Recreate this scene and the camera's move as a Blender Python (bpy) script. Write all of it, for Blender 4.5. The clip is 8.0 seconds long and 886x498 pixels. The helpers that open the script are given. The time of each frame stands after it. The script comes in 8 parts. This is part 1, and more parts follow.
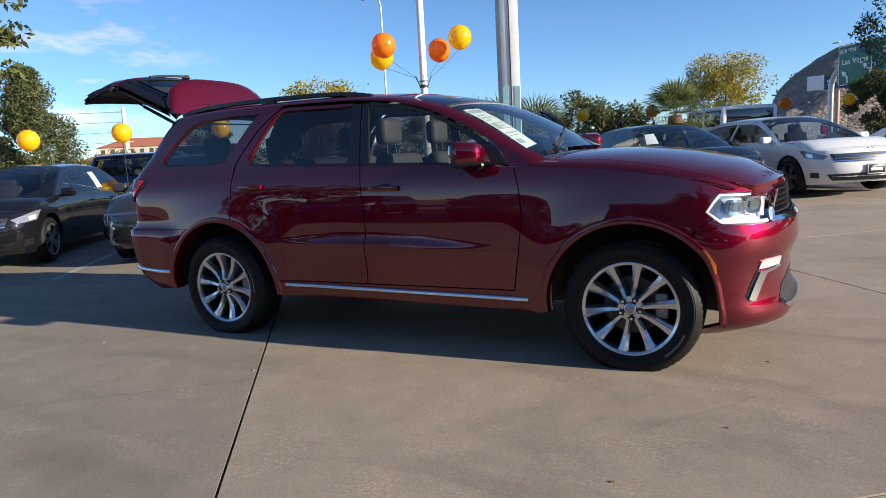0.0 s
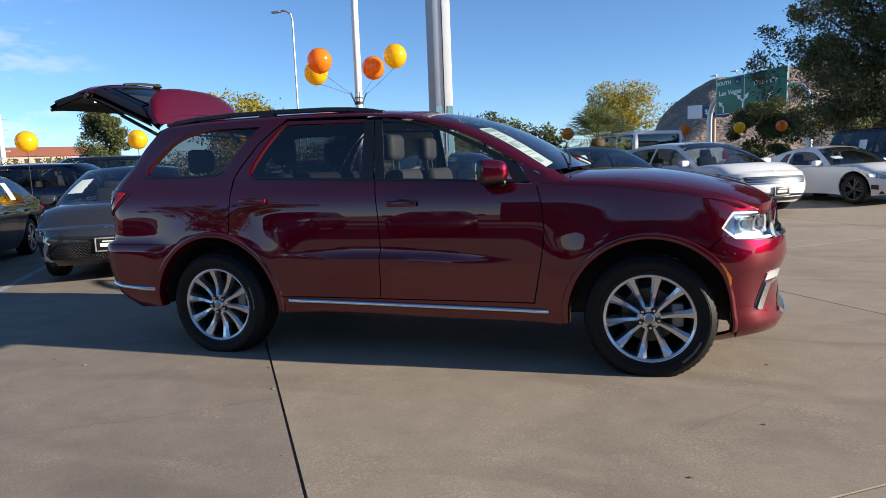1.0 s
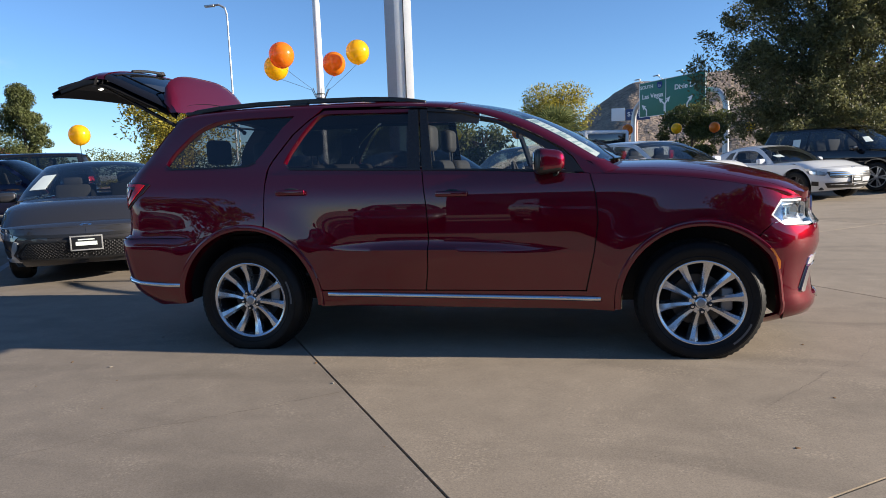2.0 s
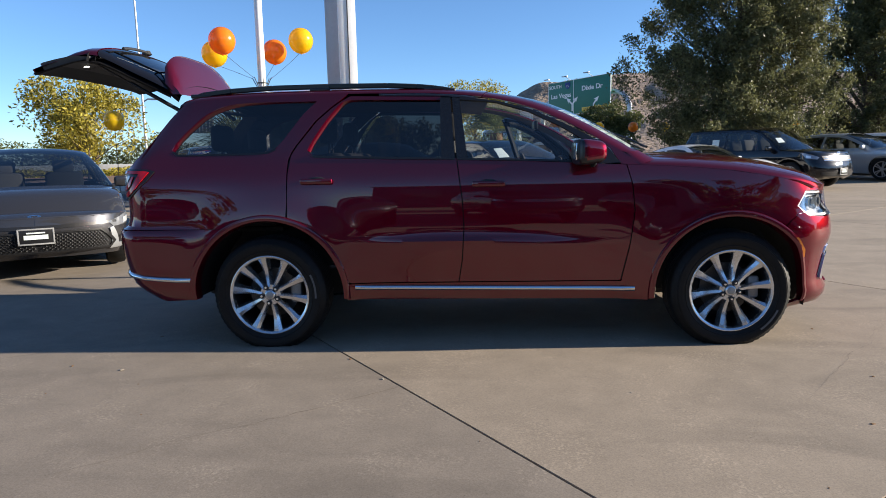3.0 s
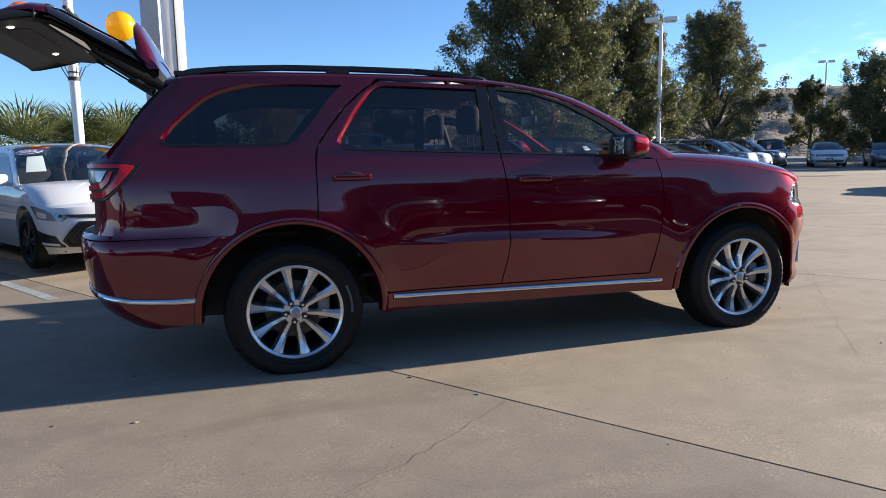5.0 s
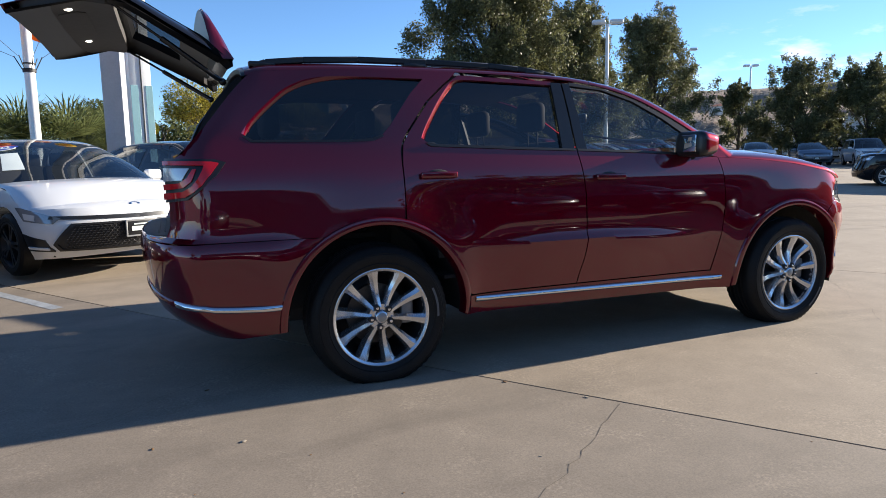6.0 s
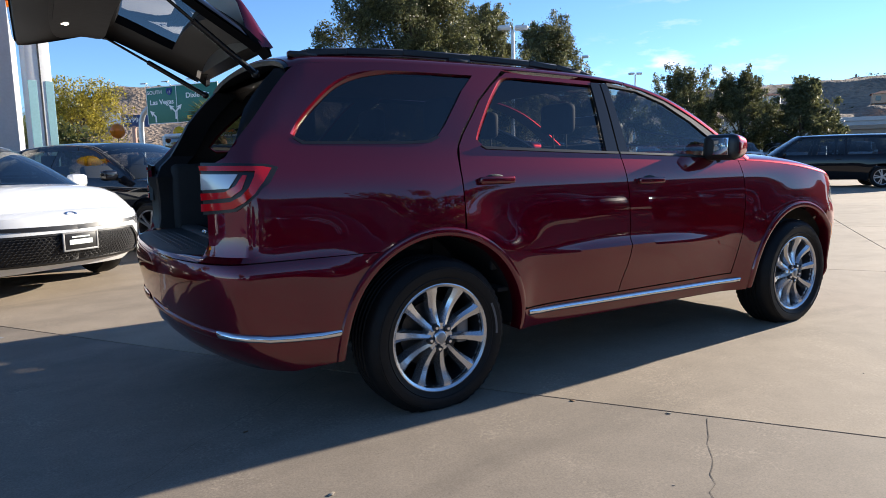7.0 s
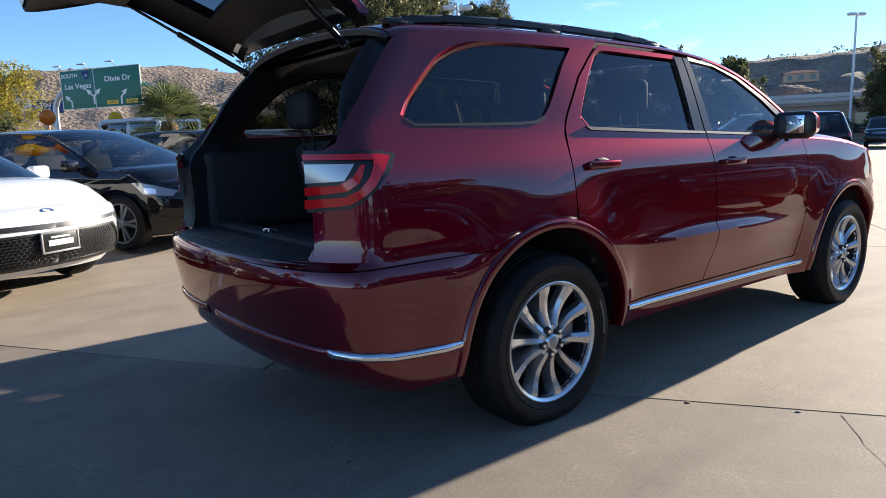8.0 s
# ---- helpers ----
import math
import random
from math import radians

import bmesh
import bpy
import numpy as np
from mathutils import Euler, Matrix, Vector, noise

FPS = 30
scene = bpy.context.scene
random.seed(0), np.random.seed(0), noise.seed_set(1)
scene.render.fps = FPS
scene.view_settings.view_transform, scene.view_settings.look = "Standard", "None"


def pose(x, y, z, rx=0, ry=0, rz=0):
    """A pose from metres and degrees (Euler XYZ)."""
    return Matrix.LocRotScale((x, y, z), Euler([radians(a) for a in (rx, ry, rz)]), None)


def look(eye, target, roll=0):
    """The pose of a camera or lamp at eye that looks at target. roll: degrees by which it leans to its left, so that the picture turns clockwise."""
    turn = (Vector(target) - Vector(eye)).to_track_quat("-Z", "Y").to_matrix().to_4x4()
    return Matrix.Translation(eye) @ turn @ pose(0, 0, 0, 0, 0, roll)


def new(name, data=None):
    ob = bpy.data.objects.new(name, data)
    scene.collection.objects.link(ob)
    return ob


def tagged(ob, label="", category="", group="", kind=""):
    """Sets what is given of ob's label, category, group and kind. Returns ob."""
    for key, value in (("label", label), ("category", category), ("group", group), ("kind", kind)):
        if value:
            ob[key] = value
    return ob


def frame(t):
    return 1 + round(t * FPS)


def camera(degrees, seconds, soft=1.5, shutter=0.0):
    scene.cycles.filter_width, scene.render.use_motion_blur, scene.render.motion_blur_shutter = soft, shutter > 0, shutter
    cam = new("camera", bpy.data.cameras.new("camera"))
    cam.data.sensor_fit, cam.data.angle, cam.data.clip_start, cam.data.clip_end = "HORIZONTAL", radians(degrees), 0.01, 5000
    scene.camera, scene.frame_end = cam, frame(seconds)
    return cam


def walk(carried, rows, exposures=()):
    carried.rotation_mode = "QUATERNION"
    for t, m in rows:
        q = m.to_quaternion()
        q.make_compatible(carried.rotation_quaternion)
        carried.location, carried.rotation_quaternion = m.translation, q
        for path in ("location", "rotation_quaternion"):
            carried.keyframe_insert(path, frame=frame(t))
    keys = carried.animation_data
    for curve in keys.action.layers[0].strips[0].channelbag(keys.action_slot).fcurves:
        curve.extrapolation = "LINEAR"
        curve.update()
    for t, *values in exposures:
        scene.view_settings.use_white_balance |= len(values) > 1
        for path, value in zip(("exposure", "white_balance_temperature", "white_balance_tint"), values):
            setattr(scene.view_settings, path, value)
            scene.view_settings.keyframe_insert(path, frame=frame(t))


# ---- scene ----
cam = camera(68.3, 8.0, soft=0.9)

PATH = [
    (0, (3.703, -3.677, 1.303), (2.827, -1.903, 1.012), -3.2),
    (0.5, (3.368, -3.839, 1.353), (2.61, -2.011, 1.064), -3.1),
    (1, (3.023, -4.037, 1.331), (2.429, -2.144, 1.079), -2.1),
    (1.5, (2.633, -4.165, 1.294), (2.173, -2.234, 1.052), -1.3),
    (1.7, (2.481, -4.204, 1.293), (2.048, -2.267, 1.044), -1.7),
    (3, (1.403, -4.257, 1.268), (1.297, -2.279, 0.991), -1.2),
    (3.5, (0.988, -4.195, 1.263), (1.063, -2.216, 0.984), -1.3),
    (4, (0.565, -4.065, 1.261), (0.84, -2.103, 0.985), -0.9),
    (5.3, (-0.466, -3.605, 1.196), (0.149, -1.721, 0.927), -0.9),
    (5.5, (-0.619, -3.524, 1.225), (0.019, -1.651, 0.937), -0.7),
    (6, (-1.006, -3.314, 1.21), (-0.249, -1.483, 0.94), -0.9),
    (6.5, (-1.324, -2.99, 1.214), (-0.446, -1.213, 0.95), -1.1),
    (7, (-1.62, -2.651, 1.227), (-0.576, -0.966, 0.961), -1.0),
    (7.5, (-1.847, -2.286, 1.246), (-0.695, -0.676, 0.96), -1.8),
    (8, (-2.052, -1.903, 1.251), (-0.848, -0.338, 0.929), -1.9),
]
walk(cam, [(t, look(eye, target, roll)) for t, eye, target, roll in PATH], exposures=[(0, 1.12), (1.5, 1.12), (3.5, 1.32), (5.5, 1.36), (8, 1.46)])

# ---- light ----
SUN_EL, SUN_AZ = 16.5, 2.2          # height, and turn from the car's nose towards its far side
world = bpy.data.worlds.new("sky_world")
scene.world = world
world.use_nodes = True
wn = world.node_tree.nodes
sky = wn.new("ShaderNodeTexSky")
sky.sky_type = "NISHITA"
sky.sun_disc = False
sky.sun_elevation = radians(SUN_EL)
sky.sun_rotation = radians(90 - SUN_AZ)
sky.altitude = 2000
sky.air_density, sky.dust_density, sky.ozone_density = 1.0, 0.12, 5.0
wn["Background"].inputs["Strength"].default_value = 0.088
# a few thin clouds low over the horizon
wl = world.node_tree.links
way = wn.new("ShaderNodeTexCoord")
flat_ = wn.new("ShaderNodeMapping")
flat_.inputs["Scale"].default_value = (1.0, 1.0, 3.2)
wl.new(way.outputs["Generated"], flat_.inputs["Vector"])
puff = wn.new("ShaderNodeTexNoise")
puff.inputs["Scale"].default_value, puff.inputs["Detail"].default_value, puff.inputs["Roughness"].default_value = 7.0, 7, 0.58
wl.new(flat_.outputs[0], puff.inputs["Vector"])
thick = wn.new("ShaderNodeMapRange")
thick.inputs["From Min"].default_value, thick.inputs["From Max"].default_value = 0.50, 0.66
thick.inputs["To Max"].default_value = 0.75
wl.new(puff.outputs[0], thick.inputs["Value"])
total = None
for bearing, height, spread_ in ((-57, 9, 0.970), (52, 5.0, 0.985)):
    dot = wn.new("ShaderNodeVectorMath")
    dot.operation = "DOT_PRODUCT"
    dot.inputs[1].default_value = (math.sin(radians(bearing)) * math.cos(radians(height)), math.cos(radians(bearing)) * math.cos(radians(height)), math.sin(radians(height)))
    wl.new(way.outputs["Generated"], dot.inputs[0])
    near = wn.new("ShaderNodeMapRange")
    near.inputs["From Min"].default_value, near.inputs["From Max"].default_value = spread_, 0.998
    wl.new(dot.outputs["Value"], near.inputs["Value"])
    if total is None:
        total = near.outputs[0]
    else:
        both_ = wn.new("ShaderNodeMath")
        both_.operation = "MAXIMUM"
        wl.new(total, both_.inputs[0])
        wl.new(near.outputs[0], both_.inputs[1])
        total = both_.outputs[0]
cover = wn.new("ShaderNodeMath")
cover.operation = "MULTIPLY"
wl.new(thick.outputs[0], cover.inputs[0])
wl.new(total, cover.inputs[1])
split = wn.new("ShaderNodeSeparateColor")
wl.new(sky.outputs[0], split.inputs[0])
pale = wn.new("ShaderNodeVectorMath")
pale.operation = "SCALE"
pale.inputs[0].default_value = (0.86, 0.84, 0.98)
wl.new(split.outputs["Blue"], pale.inputs["Scale"])
blend = wn.new("ShaderNodeMix")
blend.data_type = "RGBA"
wl.new(cover.outputs[0], blend.inputs[0])
wl.new(sky.outputs[0], blend.inputs[6])
wl.new(pale.outputs[0], blend.inputs[7])
wl.new(blend.outputs[2], wn["Background"].inputs["Color"])
sun = new("sun", bpy.data.lights.new("sun", "SUN"))
sun.data.energy, sun.data.angle, sun.data.color = 5.0, radians(0.6), (1.0, 0.90, 0.76)
_d = Vector((math.cos(radians(SUN_EL)) * math.cos(radians(SUN_AZ)), math.cos(radians(SUN_EL)) * math.sin(radians(SUN_AZ)), math.sin(radians(SUN_EL))))
sun.matrix_world = look(_d * 60, (0, 0, 0))


# ---- materials ----
def mat(name, color, rough=0.5, metal=0.0, coat=0.0, noise_scale=0.0, amount=0.25, bump=0.0, fine=0.0, spec=0.5, coords="Object"):
    """A Principled material with colour variation at two scales and a fine relief."""
    m = bpy.data.materials.new(name)
    m.use_nodes = True
    nt = m.node_tree
    b = nt.nodes["Principled BSDF"]
    b.inputs["Base Color"].default_value = (*color, 1)
    b.inputs["Roughness"].default_value = rough
    b.inputs["Metallic"].default_value = metal
    b.inputs["Coat Weight"].default_value = coat
    b.inputs["Coat Roughness"].default_value = 0.03
    b.inputs["Specular IOR Level"].default_value = spec
    if noise_scale:
        tc = nt.nodes.new("ShaderNodeTexCoord")
        n1 = nt.nodes.new("ShaderNodeTexNoise")
        n1.inputs["Scale"].default_value, n1.inputs["Detail"].default_value = noise_scale, 6
        n2 = nt.nodes.new("ShaderNodeTexNoise")
        n2.inputs["Scale"].default_value, n2.inputs["Detail"].default_value = noise_scale * 9, 4
        nt.links.new(tc.outputs[coords], n1.inputs["Vector"])
        nt.links.new(tc.outputs[coords], n2.inputs["Vector"])
        add = nt.nodes.new("ShaderNodeMath")
        add.operation = "ADD"
        nt.links.new(n1.outputs[0], add.inputs[0])
        nt.links.new(n2.outputs[0], add.inputs[1])
        rng = nt.nodes.new("ShaderNodeMapRange")
        rng.inputs["From Min"].default_value, rng.inputs["From Max"].default_value = 0.65, 1.35
        rng.inputs["To Min"].default_value, rng.inputs["To Max"].default_value = 1 - amount, 1 + amount
        nt.links.new(add.outputs[0], rng.inputs["Value"])
        mul = nt.nodes.new("ShaderNodeVectorMath")
        mul.operation = "SCALE"
        mul.inputs[0].default_value = color
        nt.links.new(rng.outputs[0], mul.inputs["Scale"])
        nt.links.new(mul.outputs[0], b.inputs["Base Color"])
        if bump:
            bp = nt.nodes.new("ShaderNodeBump")
            bp.inputs["Strength"].default_value, bp.inputs["Distance"].default_value = bump, fine or 0.005
            nt.links.new(n2.outputs[0], bp.inputs["Height"])
            nt.links.new(bp.outputs[0], b.inputs["Normal"])
    return m


def paint(name, color, metal=0.6, rough=0.38, coat_ior=1.5):
    """Car paint: a flaked base under a clear coat, with a little dust."""
    m = mat(name, color, rough, metal, 1.0)
    nt, b = m.node_tree, m.node_tree.nodes["Principled BSDF"]
    tc = nt.nodes.new("ShaderNodeTexCoord")
    fl = nt.nodes.new("ShaderNodeTexNoise")
    fl.inputs["Scale"].default_value = 900
    nt.links.new(tc.outputs["Object"], fl.inputs["Vector"])
    bp = nt.nodes.new("ShaderNodeBump")
    bp.inputs["Strength"].default_value, bp.inputs["Distance"].default_value = 0.10, 0.0004
    nt.links.new(fl.outputs[0], bp.inputs["Height"])
    nt.links.new(bp.outputs[0], b.inputs["Normal"])
    b.inputs["Specular IOR Level"].default_value = 0.02
    b.inputs["Coat IOR"].default_value = coat_ior
    b.inputs["Specular Tint"].default_value = (min(1.0, color[0] * 6), min(1.0, color[1] * 6), min(1.0, color[2] * 6), 1)
    du = nt.nodes.new("ShaderNodeTexNoise")
    du.inputs["Scale"].default_value, du.inputs["Detail"].default_value = 5, 8
    nt.links.new(tc.outputs["Object"], du.inputs["Vector"])
    rg = nt.nodes.new("ShaderNodeMapRange")
    rg.inputs["From Min"].default_value, rg.inputs["From Max"].default_value = 0.45, 0.8
    rg.inputs["To Min"].default_value, rg.inputs["To Max"].default_value = 0.0, 0.03
    nt.links.new(du.outputs[0], rg.inputs["Value"])
    nt.links.new(rg.outputs[0], b.inputs["Coat Roughness"])
    return m


def glass(name, tint, through_it=1.0):
    """Window glass: tinted see-through, with a Fresnel gloss."""
    m = bpy.data.materials.new(name)
    m.use_nodes = True
    nt = m.node_tree
    nt.nodes.remove(nt.nodes["Principled BSDF"])
    tr = nt.nodes.new("ShaderNodeBsdfTransparent")
    tr.inputs["Color"].default_value = (*tint, 1)
    gl = nt.nodes.new("ShaderNodeBsdfGlossy")
    gl.inputs["Roughness"].default_value = 0.01
    lw = nt.nodes.new("ShaderNodeLayerWeight")
    lw.inputs["Blend"].default_value = 0.5
    pw = nt.nodes.new("ShaderNodeMath")
    pw.operation = "POWER"
    pw.inputs[1].default_value = 4.2
    nt.links.new(lw.outputs["Facing"], pw.inputs[0])
    ma = nt.nodes.new("ShaderNodeMath")
    ma.operation = "MULTIPLY_ADD"
    ma.inputs[1].default_value, ma.inputs[2].default_value = 0.90, 0.075
    nt.links.new(pw.outputs[0], ma.inputs[0])
    mx = nt.nodes.new("ShaderNodeMixShader")
    nt.links.new(ma.outputs[0], mx.inputs[0])
    nt.links.new(tr.outputs[0], mx.inputs[1])
    nt.links.new(gl.outputs[0], mx.inputs[2])
    nt.links.new(mx.outputs[0], nt.nodes["Material Output"].inputs["Surface"])
    return m


M_RED = paint("deep_red_paint", (0.120, 0.0014, 0.0125), 0.70, 0.37, 1.68)
M_BLACKTRIM = mat("black_trim", (0.012, 0.012, 0.013), 0.32)
M_MATTE = mat("matte_black_plastic", (0.018, 0.018, 0.019), 0.6, 0, 0, 30, 0.2, 0.2)
M_CHROME = mat("chrome", (0.75, 0.76, 0.78), 0.12, 1.0)
M_ALU = mat("machined_aluminium", (0.62, 0.63, 0.65), 0.26, 0.9, 0.3, 6, 0.08)
M_RIMDARK = mat("dark_barrel", (0.025, 0.025, 0.028), 0.45, 0.6)
M_TYRE = mat("tyre_rubber", (0.0075, 0.0075, 0.0075), 0.55, 0, 0, 25, 0.3, 0.3, spec=0.22)
M_SIDEMARK = mat("faded_sidewall_print", (0.12, 0.12, 0.12), 0.6)
M_DISC = mat("brake_iron", (0.09, 0.085, 0.08), 0.45, 0.8, 0, 15, 0.3)
M_GLASS_DARK = glass("privacy_glass", (0.22, 0.225, 0.23))
M_GLASS = glass("tinted_glass", (0.74, 0.78, 0.77))
M_LENS = glass("clear_lens", (0.93, 0.94, 0.95))
M_REDLENS = mat("red_lens", (0.55, 0.004, 0.010), 0.10, 0, 0.5)
M_AMBER = mat("amber_lens", (0.75, 0.20, 0.02), 0.2, 0, 1.0)
M_LAMP = mat("lamp_reflector", (0.85, 0.86, 0.88), 0.18, 0.55, 0.6)
M_CABIN = mat("dark_cabin", (0.013, 0.013, 0.014), 0.75, 0, 0, 12, 0.25)
M_CARPET = mat("grey_carpet", (0.016, 0.016, 0.017), 0.95, 0, 0, 60, 0.4, 0.3)
M_LINING = mat("grey_lining", (0.11, 0.105, 0.10), 0.8, 0, 0, 25, 0.15)
M_PAPER = mat("sticker_paper", (0.60, 0.66, 0.63), 0.7, 0, 0, 9, 0.05)


# ---- mesh tools ----
def thing(name, label, category, group="", kind="", at=None):
    ob = new(name)
    if at is not None:
        ob.matrix_world = at
    return tagged(ob, label, category, group, kind)


def part(name, bm, material, parent, label="", smooth=True, local=None):
    """Links a bmesh as one mesh object under a thing or a part."""
    me = bpy.data.meshes.new(name)
    bm.to_mesh(me)
    bm.free()
    for m in (material if isinstance(material, (list, tuple)) else [material]):
        me.materials.append(m)
    if smooth:
        me.polygons.foreach_set("use_smooth", [True] * len(me.polygons))
        me.set_sharp_from_angle(angle=radians(38))
    ob = new(name, me)
    if parent is not None:
        ob.parent = parent
    if local is not None:
        ob.matrix_local = local
    if label:
        tagged(ob, label)
    return ob


def again(ob, parent, local, name=None):
    """Another object on the same mesh."""
    o = new(name or ob.name.split(".")[0], ob.data)
    o.parent = parent
    o.matrix_local = local
    if "label" in ob:
        o["label"] = ob["label"]
    return o


def box(bm, size, at=(0, 0, 0), bevel=0.0, seg=2, turn=None):
    m = Matrix.Translation(at) @ (turn or Matrix.Identity(4)) @ Matrix.Diagonal((*size, 1))
    r = bmesh.ops.create_cube(bm, size=1, matrix=m)
    if bevel:
        es = list({e for v in r["verts"] for e in v.link_edges})
        bmesh.ops.bevel(bm, geom=es, offset=bevel, segments=seg, affect="EDGES", profile=0.5)
    return bm


def rod(bm, a, b, r0, r1=None, n=8):
    a, b = Vector(a), Vector(b)
    m = Matrix.Translation((a + b) / 2) @ (b - a).to_track_quat("Z", "Y").to_matrix().to_4x4()
    bmesh.ops.create_cone(bm, cap_ends=True, segments=n, radius1=r0, radius2=r0 if r1 is None else r1, depth=(b - a).length, matrix=m)
    return bm


def lathe(bm, prof, n=48, axis="y"):
    """Turns a profile of (radius, offset) round an axis."""
    rings = []
    for i in range(n):
        t = 2 * math.pi * i / n
        rings.append([bm.verts.new((r * math.cos(t), o, r * math.sin(t)) if axis == "y" else (r * math.cos(t), r * math.sin(t), o)) for r, o in prof])
    for i in range(n):
        a, b = rings[i], rings[(i + 1) % n]
        for j in range(len(prof) - 1):
            bm.faces.new((a[j], b[j], b[j + 1], a[j + 1]))
    bmesh.ops.recalc_face_normals(bm, faces=bm.faces)
    return bm


def curve_of(table):
    """A smooth curve through (x, y) pairs, with no overshoot."""
    xs, ys = [float(p[0]) for p in table], [float(p[1]) for p in table]
    n = len(xs)
    d = [(ys[i + 1] - ys[i]) / (xs[i + 1] - xs[i]) for i in range(n - 1)]
    m = [d[0]] + [0 if d[i - 1] * d[i] <= 0 else 2 * d[i - 1] * d[i] / (d[i - 1] + d[i]) for i in range(1, n - 1)] + [d[-1]]

    def f(x):
        if x <= xs[0]:
            return ys[0]
        if x >= xs[-1]:
            return ys[-1]
        i = 0
        while x > xs[i + 1]:
            i += 1
        h = xs[i + 1] - xs[i]
        t = (x - xs[i]) / h
        return ((1 + 2 * t) * (1 - t) ** 2 * ys[i] + t * (1 - t) ** 2 * h * m[i] + t * t * (3 - 2 * t) * ys[i + 1] + t * t * (t - 1) * h * m[i + 1])
    return f


def sstep(a, b, x):
    t = min(1, max(0, (x - a) / (b - a)))
    return t * t * (3 - 2 * t)


def smooth_loop(pts, n=6):
    """A closed outline rounded through its points."""
    out, k = [], len(pts)
    for i in range(k):
        p0, p1, p2, p3 = (Vector(pts[(i + j - 1) % k]) for j in range(4))
        for s in range(n):
            t = s / n
            out.append(tuple(0.5 * (2 * p1 + (p2 - p0) * t + (2 * p0 - 5 * p1 + 4 * p2 - p3) * t * t + (3 * p1 - p0 - 3 * p2 + p3) * t ** 3)))
    return out


def smooth_line(pts, n=5):
    out, k = [], len(pts)
    for i in range(k - 1):
        p0, p1, p2, p3 = (Vector(pts[min(k - 1, max(0, i + j - 1))]) for j in range(4))
        for s in range(n):
            t = s / n
            out.append(tuple(0.5 * (2 * p1 + (p2 - p0) * t + (2 * p0 - 5 * p1 + 4 * p2 - p3) * t * t + (3 * p1 - p0 - 3 * p2 + p3) * t ** 3)))
    return out + [tuple(pts[-1])]


def arc(cx, cz, r, a0, a1, n=20):
    return [(cx + r * math.cos(radians(a0 + (a1 - a0) * i / n)), cz + r * math.sin(radians(a0 + (a1 - a0) * i / n))) for i in range(n + 1)]


def sheet(bm, outlines, surf, step=0.05, depth=0.02, proud=0.0, flip=False):
    """Cuts flat outlines (u, v) into a fine net, lays them on surf(u, v) and turns their rims inwards."""
    t = bmesh.new()
    for outline in outlines:
        t.faces.new([t.verts.new((u, v, 0)) for u, v in outline])
    lo = [min(v.co[i] for v in t.verts) for i in (0, 1)]
    hi = [max(v.co[i] for v in t.verts) for i in (0, 1)]
    for i in (0, 1):
        no = (1, 0, 0) if i == 0 else (0, 1, 0)
        k = math.floor(lo[i] / step) + 1
        while k * step < hi[i] - 1e-6:
            co = (k * step, 0, 0) if i == 0 else (0, k * step, 0)
            bmesh.ops.bisect_plane(t, geom=t.verts[:] + t.edges[:] + t.faces[:], dist=1e-5, plane_co=co, plane_no=no)
            k += 1
    bmesh.ops.remove_doubles(t, verts=t.verts, dist=2e-4)
    t.normal_update()
    made, nrm = {}, {}
    for v in t.verts:
        u, w = v.co.x, v.co.y
        p = Vector(surf(u, w))
        for sh in (0, -0.03, 0.03, -0.08, 0.08, -0.14, 0.14):
            du = Vector(surf(u + sh + 2e-3, w)) - Vector(surf(u + sh - 2e-3, w))
            dw = Vector(surf(u + sh, w + 2e-3)) - Vector(surf(u + sh, w - 2e-3))
            n = du.cross(dw)
            if n.length > 1e-9:
                break
        n = n.normalized() if n.length > 1e-12 else Vector((0, 0, 1))
        if flip:
            n = -n
        nrm[v] = n
        made[v] = bm.verts.new(p + n * proud)
    for f in t.faces:
        vs = [made[v] for v in f.verts]
        if (f.normal.z > 0) == flip:
            vs.reverse()
        try:
            bm.faces.new(vs)
        except ValueError:
            pass
    if depth:
        low = {}
        for e in t.edges:
            if e.is_boundary:
                a, b = e.verts
                for v in (a, b):
                    if v not in low:
                        low[v] = bm.verts.new(made[v].co - nrm[v] * depth)
                f = e.link_faces[0]
                vs = list(f.verts)
                if vs[(vs.index(a) + 1) % len(vs)] is not b:
                    a, b = b, a
                q = [made[b], made[a], low[a], low[b]]
                if (f.normal.z > 0) == flip:
                    q.reverse()
                bm.faces.new(q)
    t.free()
    return bm


